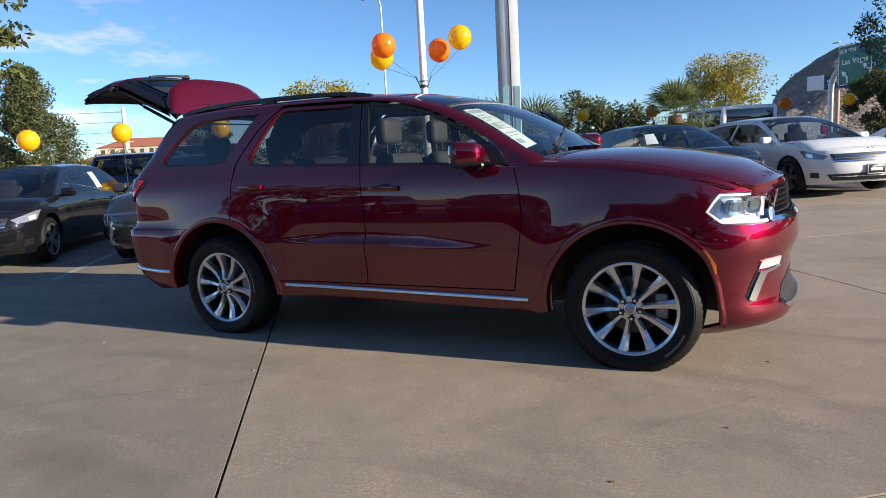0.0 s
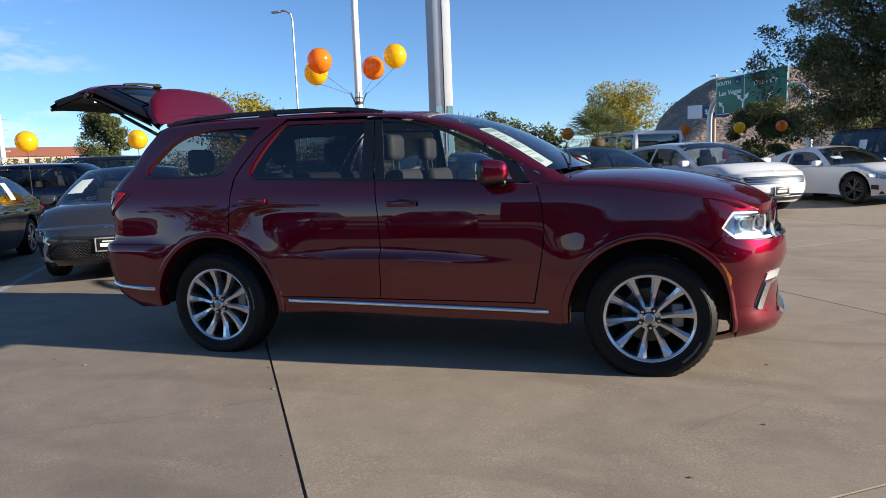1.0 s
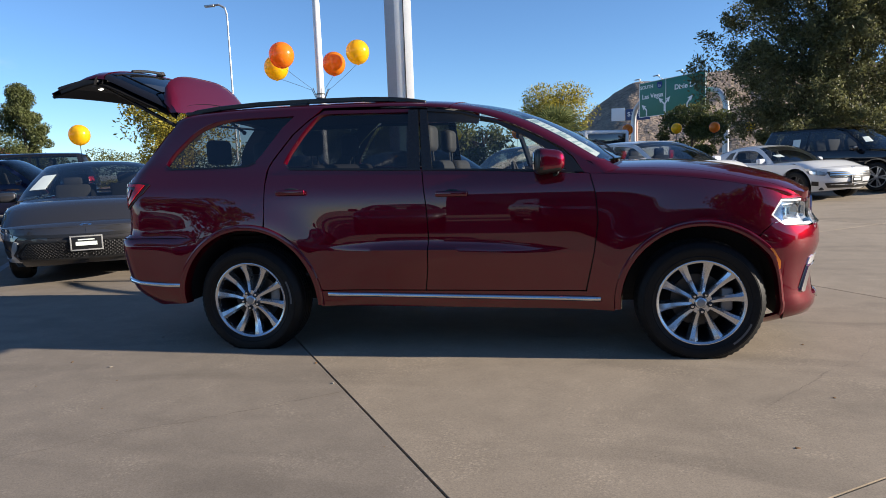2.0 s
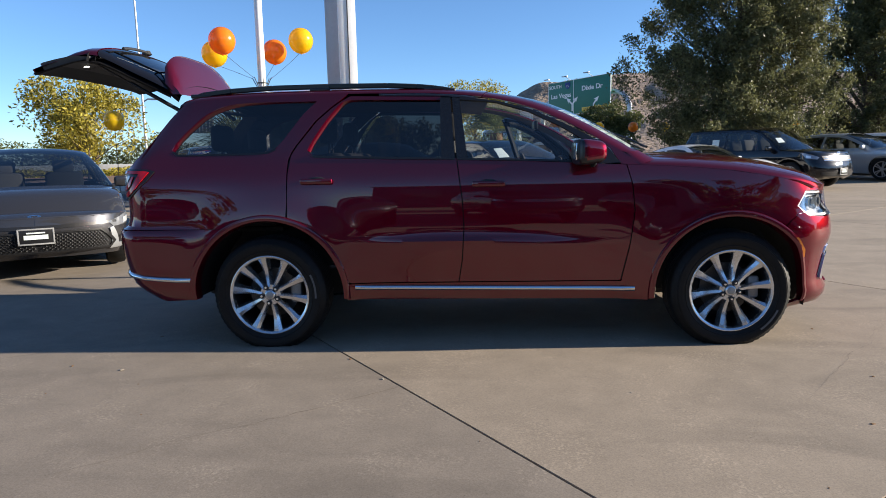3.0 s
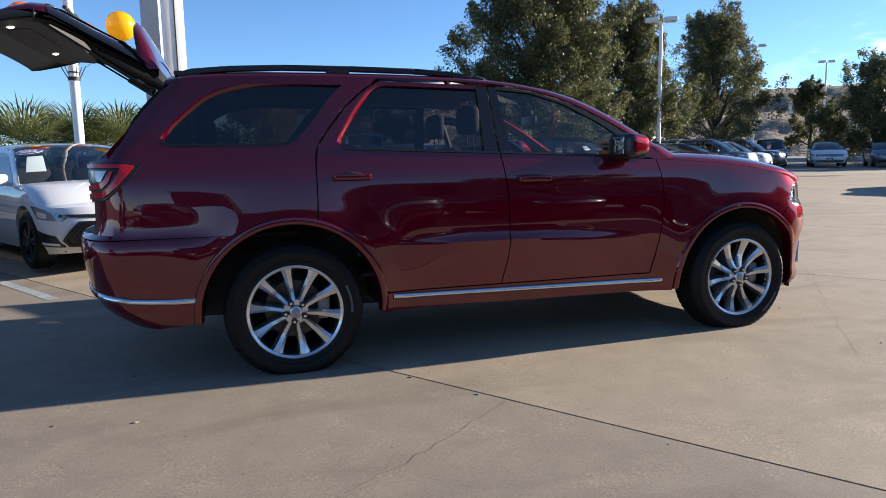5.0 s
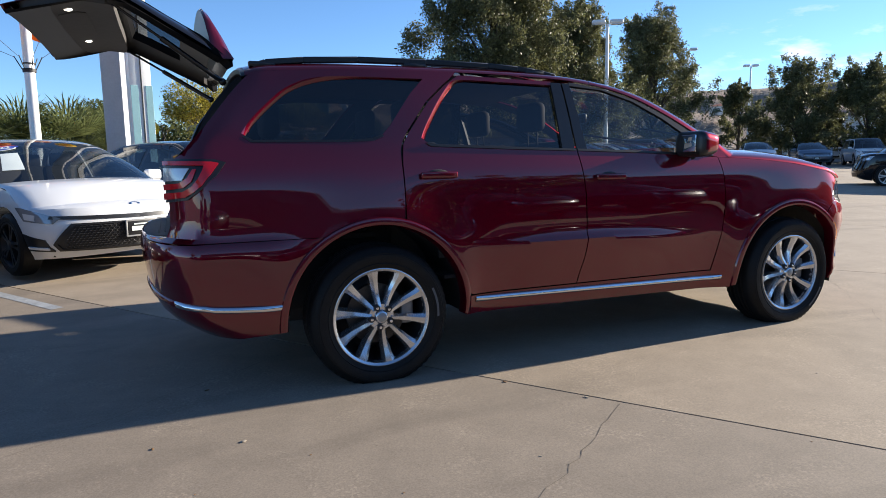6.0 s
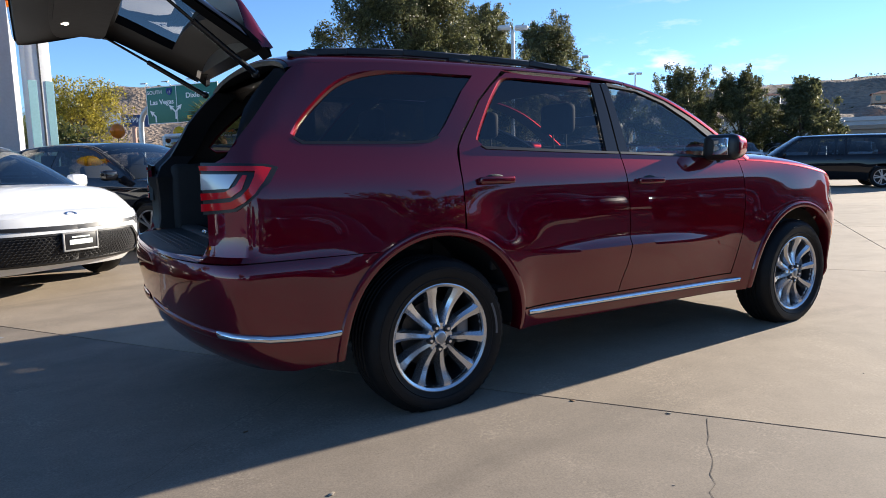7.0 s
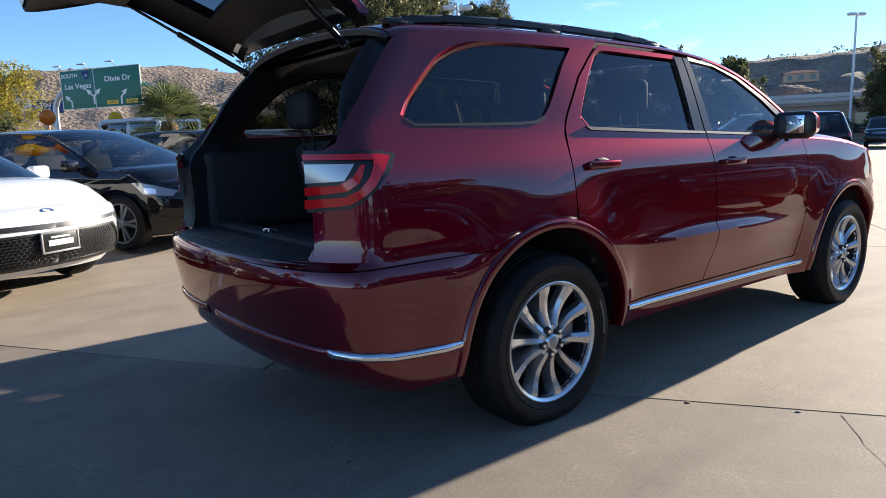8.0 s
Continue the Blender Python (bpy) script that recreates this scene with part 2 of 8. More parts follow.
class Shell:
    """A car's skin: the side ring side(a, z), where a is x along the flank and runs on round the ends, and the top sheet top(q, s)."""

    def __init__(self, sec, front, rear, lf, lr, edge, crown, bow, wheels=(), flare=0.0, flare_r=0.46, n=2.3, extra=None):
        self.sec, self.front, self.rear = curve_of(sec), curve_of(front), curve_of(rear)
        self.lf, self.lr, self.n, self.wheels, self.flare, self.flare_r, self.extra = lf, lr, n, wheels, flare, flare_r, extra
        self.edge, self.crown, self.bow = curve_of(edge), curve_of(crown), curve_of(bow)
        self.k, self.nr = 0.72, 2.2

    def half(self, x, z):
        w = self.sec(z)
        for cx, cz in self.wheels:
            r = math.hypot(x - cx, z - cz)
            w += self.flare * math.exp(-((r - self.flare_r) / 0.17) ** 2)
        if self.extra:
            w += self.extra(x, z)
        return w

    def ar(self, z, deg):
        return self.rear(z) + self.lr - self.k * radians(deg)

    def af(self, z, deg):
        return self.front(z) - self.lf + self.k * radians(deg)

    def side(self, a, z, s=-1):
        x0, x1 = self.rear(z) + self.lr, self.front(z) - self.lf
        e = 2 / self.n
        if a > x1:
            p = min((a - x1) / self.k, math.pi / 2)
            x, f = x1 + self.lf * math.sin(p) ** e, max(0.0, math.cos(p)) ** e
            return Vector((x, s * self.half(x1 + (x - x1) * 0.5, z) * f, z))
        if a < x0:
            p, e = min((x0 - a) / self.k, math.pi / 2), 2 / self.nr
            x, f = x0 - self.lr * math.sin(p) ** e, max(0.0, math.cos(p)) ** e
            return Vector((x, s * self.half(x0 + (x - x0) * 0.5, z) * f, z))
        return Vector((a, s * self.half(a, z), z))

    def top(self, q, s):
        z = self.edge(q)
        p = self.side(q, z, 1)
        c = math.cos(s * math.pi / 2)
        return Vector((p.x + self.bow(q) * c, p.y * math.sin(s * math.pi / 2), z + self.crown(q) * c))

    def panel(self, outlines, step=0.05, depth=0.02, proud=0.0, both=True, bm=None):
        bm = bm or bmesh.new()
        for s in ((-1, 1) if both is True else (both,)):
            sheet(bm, outlines, lambda a, z: self.side(a, z, s), step, depth, proud, flip=(s == 1))
        return bm

    def bead(self, line, h, d, s):
        """A half-round moulding along (a, z) points of the flank."""
        bm, rows = bmesh.new(), []
        for i, (a, z) in enumerate(line):
            taper = 1.0 if 0 < i < len(line) - 1 else 0.25
            n = (self.side(a + 0.01, z, s) - self.side(a - 0.01, z, s)).cross(self.side(a, z + 0.01, s) - self.side(a, z - 0.01, s)).normalized() * -s
            row = []
            for k in range(9):
                t = -math.pi / 2 + math.pi * k / 8
                row.append(bm.verts.new(self.side(a, z + h * math.sin(t), s) + n * (d * math.cos(t) * taper + 0.001)))
            rows.append(row)
        for a, b in zip(rows, rows[1:]):
            for k in range(8):
                bm.faces.new((a[k], a[k + 1], b[k + 1], b[k]))
        bmesh.ops.recalc_face_normals(bm, faces=bm.faces)
        return bm


# ---- the red SUV ----
def suv_extra(x, z):
    # greenhouse draws in towards the tail
    w = -0.050 * sstep(0.35, -0.85, x) * sstep(1.15, 1.40, z)
    # lens-shaped ledge along the doors: hollow above, a sharp edge, then the skin falls back inward
    ends = sstep(0.48, 1.15, x) * sstep(2.34, 1.62, x)
    flank = sstep(0.46, 0.62, x) * sstep(2.62, 2.30, x)
    zl = 0.728 - 0.02 * sstep(1.2, 2.2, x)
    tall = 0.018 + 0.040 * ends
    lip = 0.026 * ends + 0.002 * flank
    u = (z - zl) / tall
    w += lip * ((1 - min(1.0, u)) ** 1.7 if u >= 0 else 1.0)
    w -= flank * (0.105 * min(0.012, max(0.0, zl - z)) * 2.2 + 0.088 * max(0.0, zl - 0.012 - z) - 0.03 * max(0.0, 0.50 - z))
    w -= lip * sstep(zl - 0.02, 0.46, z)
    # crease that runs back from the tail lamp over the bumper
    w += 0.030 * sstep(-0.36, -0.62, x) * sstep(0.846, 0.795, z) * sstep(0.25, 0.5, z)
    return w


SUV = Shell(
    sec=[(0.22, 0.80), (0.30, 0.880), (0.42, 0.915), (0.55, 0.928), (0.70, 0.936), (0.80, 0.939), (0.92, 0.9385), (1.02, 0.936), (1.09, 0.931), (1.14, 0.922), (1.19, 0.907), (1.25, 0.885), (1.45, 0.824), (1.62, 0.766), (1.72, 0.72), (1.8, 0.67)],
    front=[(0.18, 3.64), (0.23, 3.80), (0.28, 3.895), (0.34, 3.905), (0.42, 3.868), (0.50, 3.862), (0.60, 3.870), (0.72, 3.91), (0.82, 3.90), (0.90, 3.85), (1.0, 3.845), (1.08, 3.80), (1.25, 3.76)],
    rear=[(0.25, -0.85), (0.33, -0.98), (0.45, -1.12), (0.60, -1.165), (0.78, -1.19), (0.83, -1.18), (0.86, -1.13), (1.03, -1.125), (1.22, -1.14), (1.44, -1.01), (1.65, -0.85), (1.75, -0.72)],
    lf=0.50, lr=0.30,
    edge=[(-0.86, 1.60), (-0.7, 1.655), (-0.4, 1.690), (0.0, 1.705), (0.5, 1.708), (1.0, 1.700), (1.3, 1.683), (1.55, 1.645), (1.75, 1.590), (2.0, 1.480), (2.2, 1.370), (2.36, 1.275)],
    crown=[(-0.86, 0.10), (-0.4, 0.085), (0.5, 0.075), (1.3, 0.075), (1.7, 0.075), (2.36, 0.03)],
    bow=[(-0.86, 0.0), (1.2, 0.0), (1.5, 0.08), (2.0, 0.20), (2.36, 0.25)],
    wheels=((0, 0.375), (3.042, 0.375)), flare=0.026, flare_r=0.50, extra=suv_extra)
HOOD = Shell(
    sec=[(0.80, 0.939), (0.92, 0.9385), (1.02, 0.936), (1.09, 0.931), (1.14, 0.922), (1.19, 0.907), (1.25, 0.885)], front=[(0.82, 3.90), (0.90, 3.85), (1.0, 3.845), (1.08, 3.80), (1.25, 3.76)], rear=[(0, -2), (2, -2)], lf=0.50, lr=0.2,
    wheels=((0, 0.375), (3.042, 0.375)), flare=0.026, flare_r=0.50,
    edge=[(2.30, 1.205), (2.6, 1.190), (3.0, 1.155), (3.3, 1.105), (3.5, 1.06), (3.6, 1.03)],
    crown=[(2.30, 0.075), (2.8, 0.09), (3.3, 0.07), (3.6, 0.035)],
    bow=[(2.30, 0.28), (2.9, 0.28), (3.6, 0.27)])

suv = thing("suv", "dark red three-row SUV with open tailgate and open driver door", "car", at=pose(0, 0.94, 0))


def sides(name, outlines, material, parent=suv, label="", step=0.05, depth=0.02, proud=0.0):
    return [part(name, SUV.panel(outlines, step, depth, proud, both=s), material, parent, label) for s in (-1, 1)]


RW, FW, HZ = 0.0, 3.042, 0.375
AR, ARF = 0.512, 0.497
S = SUV

# rear quarter, with the pillar round its window
qwin = [(-0.645, 1.345), (-0.60, 1.405), (-0.52, 1.485), (-0.41, 1.575), (-0.27, 1.630), (-0.08, 1.655), (0.335, 1.662), (0.25, 1.58), (0.11, 1.40), (0.06, 1.350), (0.0, 1.328), (-0.12, 1.322), (-0.61, 1.322)]
qcurve = smooth_line(qwin[0:7], 4)


def outset(line, d):
    """An open line moved to its left by d, less towards its far end."""
    out = []
    for i, p_ in enumerate(line):
        a_, b_ = Vector(line[max(0, i - 1)]), Vector(line[min(len(line) - 1, i + 1)])
        t_ = (b_ - a_).normalized()
        k_ = d * sstep(len(line) - 1, len(line) * 0.55, i)
        out.append((p_[0] - t_.y * k_, p_[1] + t_.x * k_))
    return out


def reveal(outer, inner, s, drop):
    """The chamfer that falls from the skin to the glass between two lines of the flank."""
    bm, rows = bmesh.new(), []
    for (a0, z0), (a1, z1) in zip(outer, inner):
        row = []
        for k in range(5):
            t = k / 4
            a, z = a0 + (a1 - a0) * t, z0 + (z1 - z0) * t
            n = (S.side(a + 0.01, z, s) - S.side(a - 0.01, z, s)).cross(S.side(a, z + 0.01, s) - S.side(a, z - 0.01, s)).normalized() * -s
            row.append(bm.verts.new(S.side(a, z, s) - n * drop * t ** 1.4))
        rows.append(row)
    for a, b in zip(rows, rows[1:]):
        for k in range(4):
            bm.faces.new((a[k], a[k + 1], b[k + 1], b[k]) if s == -1 else (b[k], b[k + 1], a[k + 1], a[k]))
    return part("window_reveal", bm, M_RED, suv)


qout = outset(qcurve, 0.024)
zz = [0.83, 0.9, 1.0, 1.1, 1.2, 1.26, 1.322]
fe = curve_of([(1.2, 38), (1.26, 20), (1.40, 15), (1.7, 10)])     # where the hatch opening cuts the tail
q_low = [(S.ar(z, fe(z)), z) for z in reversed(zz)] + arc(RW, HZ, AR, 118, 74.5, 12) + [(0.147, 1.0), (0.147, 1.19), (0.152, 1.27), (0.172, 1.322), (0.0, 1.328), (-0.12, 1.322), (-0.61, 1.322)]
zu = [1.322, 1.4, 1.48, 1.56, 1.62, 1.65]
top_q = [(x, S.edge(x)) for x in (0.545, 0.4, 0.2, 0.0, -0.2, -0.4, -0.55, -0.66)]
q_up = [(-0.61, 1.322)] + qout + [(0.49, 1.662)] + top_q + [(S.ar(z, fe(z)), z) for z in reversed(zu)]
q_mid = [(0.0, 1.328), (0.172, 1.322), (0.20, 1.365), (0.33, 1.53), (0.44, 1.625), (0.49, 1.662), (0.335, 1.662), (0.25, 1.58), (0.11, 1.40), (0.06, 1.350)]
sides("quarter_panel", [q_low, q_up, q_mid], M_RED)
for s in (-1, 1):
    reveal(qout, qcurve, s, 0.020)

# doors: lower skin and window frame
rear_door = [(0.172, 1.300), (0.155, 1.19), (0.153, 1.0)] + arc(RW, HZ, AR + 0.004, 73, 10, 14) + [(0.56, 0.445), (1.272, 0.445), (1.298, 0.60), (1.312, 0.81), (1.304, 0.99), (1.272, 1.245), (1.272, 1.262)]
redge = smooth_line([(0.300, 1.325), (0.33, 1.385), (0.42, 1.52), (0.50, 1.615), (0.545, 1.652), (0.62, 1.664)], 3)
rout = outset(redge, 0.022)
rear_frame = [(0.172, 1.300), (0.33, 1.292)] + rout + [ (1.17, 1.650), (1.17, 1.672), (0.56, 1.690), (0.50, 1.655), (0.45, 1.620), (0.345, 1.53), (0.21, 1.360)]
front_door = [(1.279, 1.262), (1.279, 1.245), (1.311, 0.99), (1.319, 0.81), (1.305, 0.60), (1.279, 0.445), (2.339, 0.445), (2.390, 0.70), (2.415, 0.90), (2.400, 1.07), (2.366, 1.200)]
front_frame = [(1.30, 1.672), (1.295, 1.650), (1.53, 1.628), (1.75, 1.560), (1.97, 1.450), (2.15, 1.335), (2.24, 1.215), (2.33, 1.210), (2.26, 1.31), (2.13, 1.395), (1.985, 1.474), (1.765, 1.573), (1.55, 1.634)]
for s, tag in ((-1, ""),):
    part("rear_door", S.panel([rear_door], 0.022, both=s), M_RED, suv)
    part("front_door", S.panel([front_door], 0.022, both=s), M_RED, suv)
    part("rear_door_frame", S.panel([rear_frame], 0.05, both=s), M_RED, suv)
    part("front_door_frame", S.panel([front_frame], 0.05, both=s), M_BLACKTRIM, suv)
    reveal(rout, redge, s, 0.020)
part("rear_door", S.panel([rear_door], 0.08, both=1), M_RED, suv)
part("rear_door_frame", S.panel([rear_frame], 0.08, both=1), M_RED, suv)

# dark jambs behind the shut lines
for line in ([(2.34, 0.70), (2.385, 0.70), (2.405, 0.90), (2.39, 1.07), (2.355, 1.20), (2.40, 1.20), (2.425, 1.07), (2.45, 0.90), (2.43, 0.70), (2.37, 0.44), (2.31, 0.44)],
             [(1.25, 1.262), (1.25, 1.245), (1.285, 0.99), (1.29, 0.81), (1.275, 0.60), (1.25, 0.445), (1.31, 0.445), (1.335, 0.60), (1.345, 0.81), (1.34, 0.99), (1.305, 1.262)],
             [(0.12, 1.30), (0.12, 1.0), (0.14, 0.90), (0.19, 0.88), (0.18, 1.0), (0.185, 1.19), (0.20, 1.30)]):
    sides("door_jamb", [line], M_MATTE, suv, "", 0.08, 0.0, -0.022)

# windows
rwin = [(0.33, 1.292), (0.300, 1.325), (0.33, 1.385), (0.42, 1.52), (0.50, 1.615), (0.545, 1.652), (0.62, 1.664), (1.165, 1.650), (1.172, 1.262), (0.9, 1.272)]
fwin = [(1.345, 1.256), (1.30, 1.648), (1.53, 1.622), (1.75, 1.554), (1.97, 1.444), (2.15, 1.330), (2.22, 1.222), (1.8, 1.242)]
g = {}
for s in (-1, 1):
    g["q", s] = part("quarter_window", S.panel([qcurve + qwin[7:]], 0.08, 0.0, -0.016, both=s), M_GLASS_DARK, suv, "dark tinted quarter glass")
    g["r", s] = part("rear_door_window", S.panel([rwin], 0.08, 0.0, -0.016, both=s), M_GLASS_DARK, suv, "dark tinted glass")
g["f", -1] = part("front_door_window", S.panel([fwin], 0.08, 0.0, -0.010, both=-1), M_GLASS, suv)
for ob in g.values():
    ob.visible_shadow = False
M_PILLAR = mat("satin_black_pillar", (0.014, 0.014, 0.015), 0.16, 0, 0, 40, 0.1, spec=0.5)
bp = [(1.172, 1.262), (1.165, 1.665), (1.235, 1.664), (1.262, 1.262)]
bp2 = [(1.274, 1.262), (1.246, 1.664), (1.296, 1.660), (1.345, 1.256)]
sides("pillar_trim", [bp], M_PILLAR, suv, "satin black pillar cover", 0.08, 0.015, 0.002)
part("pillar_trim", S.panel([bp2], 0.08, 0.015, 0.002, both=-1), M_PILLAR, suv, "satin black pillar cover")
for line in ([(0.30, 1.302), (0.33, 1.284), (0.9, 1.263), (1.262, 1.252), (1.262, 1.264), (0.9, 1.277), (0.36, 1.297)], [(1.276, 1.252), (1.8, 1.233), (2.28, 1.208), (2.26, 1.222), (1.8, 1.246), (1.276, 1.264)]):
    part("belt_moulding", S.panel([line], 0.1, 0.012, 0.006, both=-1), M_BLACKTRIM, suv)
for line in ([(-0.66, 1.34), (-0.62, 1.312), (-0.12, 1.311), (0.01, 1.317), (0.07, 1.342), (0.06, 1.352), (0.0, 1.330), (-0.12, 1.323), (-0.61, 1.323), (-0.645, 1.345)],):
    part("window_seal", S.panel([line], 0.1, 0.01, 0.002, both=-1), M_BLACKTRIM, suv)

# sills
sill = [(0.52, 0.325), (2.52, 0.310), (2.535, 0.36)] + [(2.52, 0.437), (0.525, 0.437)]
sides("sill", [sill], M_RED)
for s in (-1, 1):
    part("sill_trim", S.bead([(0.575 + 1.86 * i / 24, 0.413 - 0.026 * i / 24) for i in range(25)], 0.0165, 0.020, s), M_CHROME, suv, "chrome strip along the sill")

# rear bumper
bump = [(S.ar(z, 100), z) for z in (0.83, 0.7, 0.55, 0.45, 0.36)] + [(S.ar(0.33, 60), 0.345), (-0.75, 0.330), (-0.505, 0.345)] + arc(RW, HZ, AR, 183, 118.5, 14) + [(S.ar(0.822, 30), 0.822)]
bm = S.panel([bump], 0.045, 0.0)
bmesh.ops.remove_doubles(bm, verts=bm.verts, dist=0.002)
bmesh.ops.dissolve_degenerate(bm, edges=bm.edges, dist=0.0005)
part("rear_bumper", bm, M_RED, suv)
for s in (-1, 1):
    part("bumper_trim", S.bead([(-0.512, 0.484), (-0.62, 0.487), (-0.75, 0.493), (-0.85, 0.502)] + [(S.ar(0.52, d), 0.508 + 0.0005 * d) for d in (6, 14, 22, 30, 34)], 0.0165, 0.018, s), M_CHROME, suv, "chrome strip on the rear bumper")
for s in (-1, 1):
    part("bumper_trim", S.bead([(S.ar(0.555, d), 0.555 - 0.0006 * (88 - d)) for d in range(88, 30, -3)], 0.020, 0.014, s), M_RED, suv, "painted lip across the rear bumper")
# ledge on top of the bumper and the load sill
bm = bmesh.new()
rows, shelf = [], []
for i in range(25):
    d = 86 * (1 - abs(i - 12) / 12) + 4
    p = S.side(S.ar(0.828, d), 0.828, -1 if i < 12 else 1)
    inw = 0.012 + 0.10 * sstep(62, 30, d)
    m_ = p + Vector((inw, -p.y * inw * 0.9, 0.012))
    shelf.append((p, p.lerp(m_, 0.12) + Vector((0, 0, 0.006)), p.lerp(m_, 0.6) + Vector((0, 0, 0.010)), m_ + Vector((0, 0, 0.004))))
    rows.append([bm.verts.new(v) for v in (m_, m_ + Vector((0.01, 0, 0.008)), Vector((max(m_.x + 0.10, -1.04), m_.y * 0.98, 0.850)), Vector((-0.80, m_.y * 0.95, 0.850)))])
for a, b in zip(rows, rows[1:]):
    for j in range(3):
        bm.faces.new((a[j], a[j + 1], b[j + 1], b[j]))
bmesh.ops.recalc_face_normals(bm, faces=bm.faces)
part("bumper_step", bm, M_MATTE, suv, "ribbed black plastic load sill")
bm = bmesh.new()
rows = [[bm.verts.new(v) for v in r] for r in shelf]
for a, b in zip(rows, rows[1:]):
    for j in range(3):
        bm.faces.new((a[j], a[j + 1], b[j + 1], b[j]))
bmesh.ops.recalc_face_normals(bm, faces=bm.faces)
part("bumper_shoulder", bm, M_RED, suv)

# front wing and front bumper
wing = [(2.347, 0.437), (2.397, 0.70), (2.422, 0.90), (2.407, 1.07), (2.372, 1.200)] + [(x, HOOD.edge(x) - 0.001) for x in (2.6, 2.8, 3.0, 3.2, 3.35, 3.48)] + [(3.56, 1.036), (3.532, 1.018), (3.444, 0.918), (3.50, 0.878), (3.44, 0.868), (3.39, 0.825)] + arc(FW, HZ, ARF, 53, 172, 22) + [(2.53, 0.437)]
sides("front_wing", [wing], M_RED, step=0.045)
nose = [(3.394, 0.821), (3.444, 0.866), (3.506, 0.874), (3.545, 0.852), (3.705, 0.842), (3.89, 0.838), (3.945, 0.846)] + [(S.af(0.83, 60), 0.834)] + [(S.af(z, 90), z) for z in (0.825, 0.7, 0.6, 0.5, 0.4, 0.3)] + [(S.af(0.24, 60), 0.235), (S.af(0.22, 25), 0.215), (3.38, 0.215), (3.41, 0.26)] + arc(FW, HZ, ARF, -8, 52, 14)
sides("front_bumper", [nose], M_RED, step=0.045)
# bonnet and the tops of the wings
bm = bmesh.new()
sheet(bm, [[(2.34, -0.75), (2.8, -0.72), (3.2, -0.795), (3.50, -0.83)] + [(3.62, -0.7 + 0.2 * i) for i in range(0, 8)] + [(3.50, 0.83), (3.2, 0.795), (2.8, 0.72), (2.34, 0.75)]], HOOD.top, 0.05, 0.065)
part("bonnet", bm, M_RED, suv)
for s in (-1, 1):
    bm = bmesh.new()
    sheet(bm, [[(2.36, s * 0.757), (2.8, s * 0.727), (3.2, s * 0.802), (3.50, s * 0.837), (3.62, s * 0.86), (3.60, s * 1.0), (2.36, s * 1.0)]], HOOD.top, 0.06, 0.012)
    part("wing_top", bm, M_RED, suv)
# grille, head lamps, lower openings
M_MESH = mat("black_grille_mesh", (0.01, 0.01, 0.011), 0.4)
G90 = lambda z: (S.af(z, 90), z)
gr = [G90(0.845), (3.955, 0.852), (4.0, 0.93), (4.05, 1.0), G90(1.03)]
sides("grille", [gr], M_MESH, suv, "black honeycomb grille", 0.05, 0.0, -0.022)
bm = bmesh.new()
for j in range(6):
    for i in range(25):
        z = 0.866 + j * 0.029
        a = 3.985 + 0.075 * j / 5 + i * 0.0215 + (0.0107 if j % 2 else 0)
        if a > S.af(z, 89.5):
            continue
        for s in (-1, 1):
            c = S.side(a, z, s)
            tx = (S.side(a + 0.005, z, s) - S.side(a - 0.005, z, s)).normalized()
            n_ = Vector((abs(tx.y), s * -abs(tx.x) * -1, 0))
            for k in range(6):
                a0, a1 = math.pi / 3 * k + math.pi / 6, math.pi / 3 * (k + 1) + math.pi / 6
                p = [c + n_ * o + tx * rr * math.cos(t) + Vector((0, 0, rr * 1.1 * math.sin(t))) for o, rr, t in ((0.002, 0.0165, a0), (0.002, 0.0165, a1), (-0.010, 0.0115, a1), (-0.010, 0.0115, a0))]
                bm.faces.new([bm.verts.new(v) for v in p])
part("grille_mesh", bm, mat("grille_bars", (0.16, 0.16, 0.165), 0.3, 0.6), suv, smooth=False)
sides("grille_surround", [[G90(0.832), (3.945, 0.840), (3.965, 0.862), G90(0.856)]], M_CHROME, suv, "", 0.05, 0.02, 0.010)
sides("grille_surround", [[(3.945, 0.850), (3.992, 0.935), (4.040, 1.006), (4.062, 1.004), (4.012, 0.930), (3.968, 0.85)]], M_CHROME, suv, "", 0.05, 0.02, 0.010)
head = [(3.453, 0.918), (3.495, 0.968), (3.545, 1.012), (3.727, 1.010), (3.955, 1.000), (3.985, 0.930), (3.940, 0.852), (3.890, 0.848), (3.705, 0.852), (3.545, 0.860)]
M_DRL = mat("white_light_guide", (0.9, 0.9, 0.9), 0.3)
M_DRL.node_tree.nodes["Principled BSDF"].inputs["Emission Color"].default_value = (1, 1, 1, 1)
M_DRL.node_tree.nodes["Principled BSDF"].inputs["Emission Strength"].default_value = 0.05
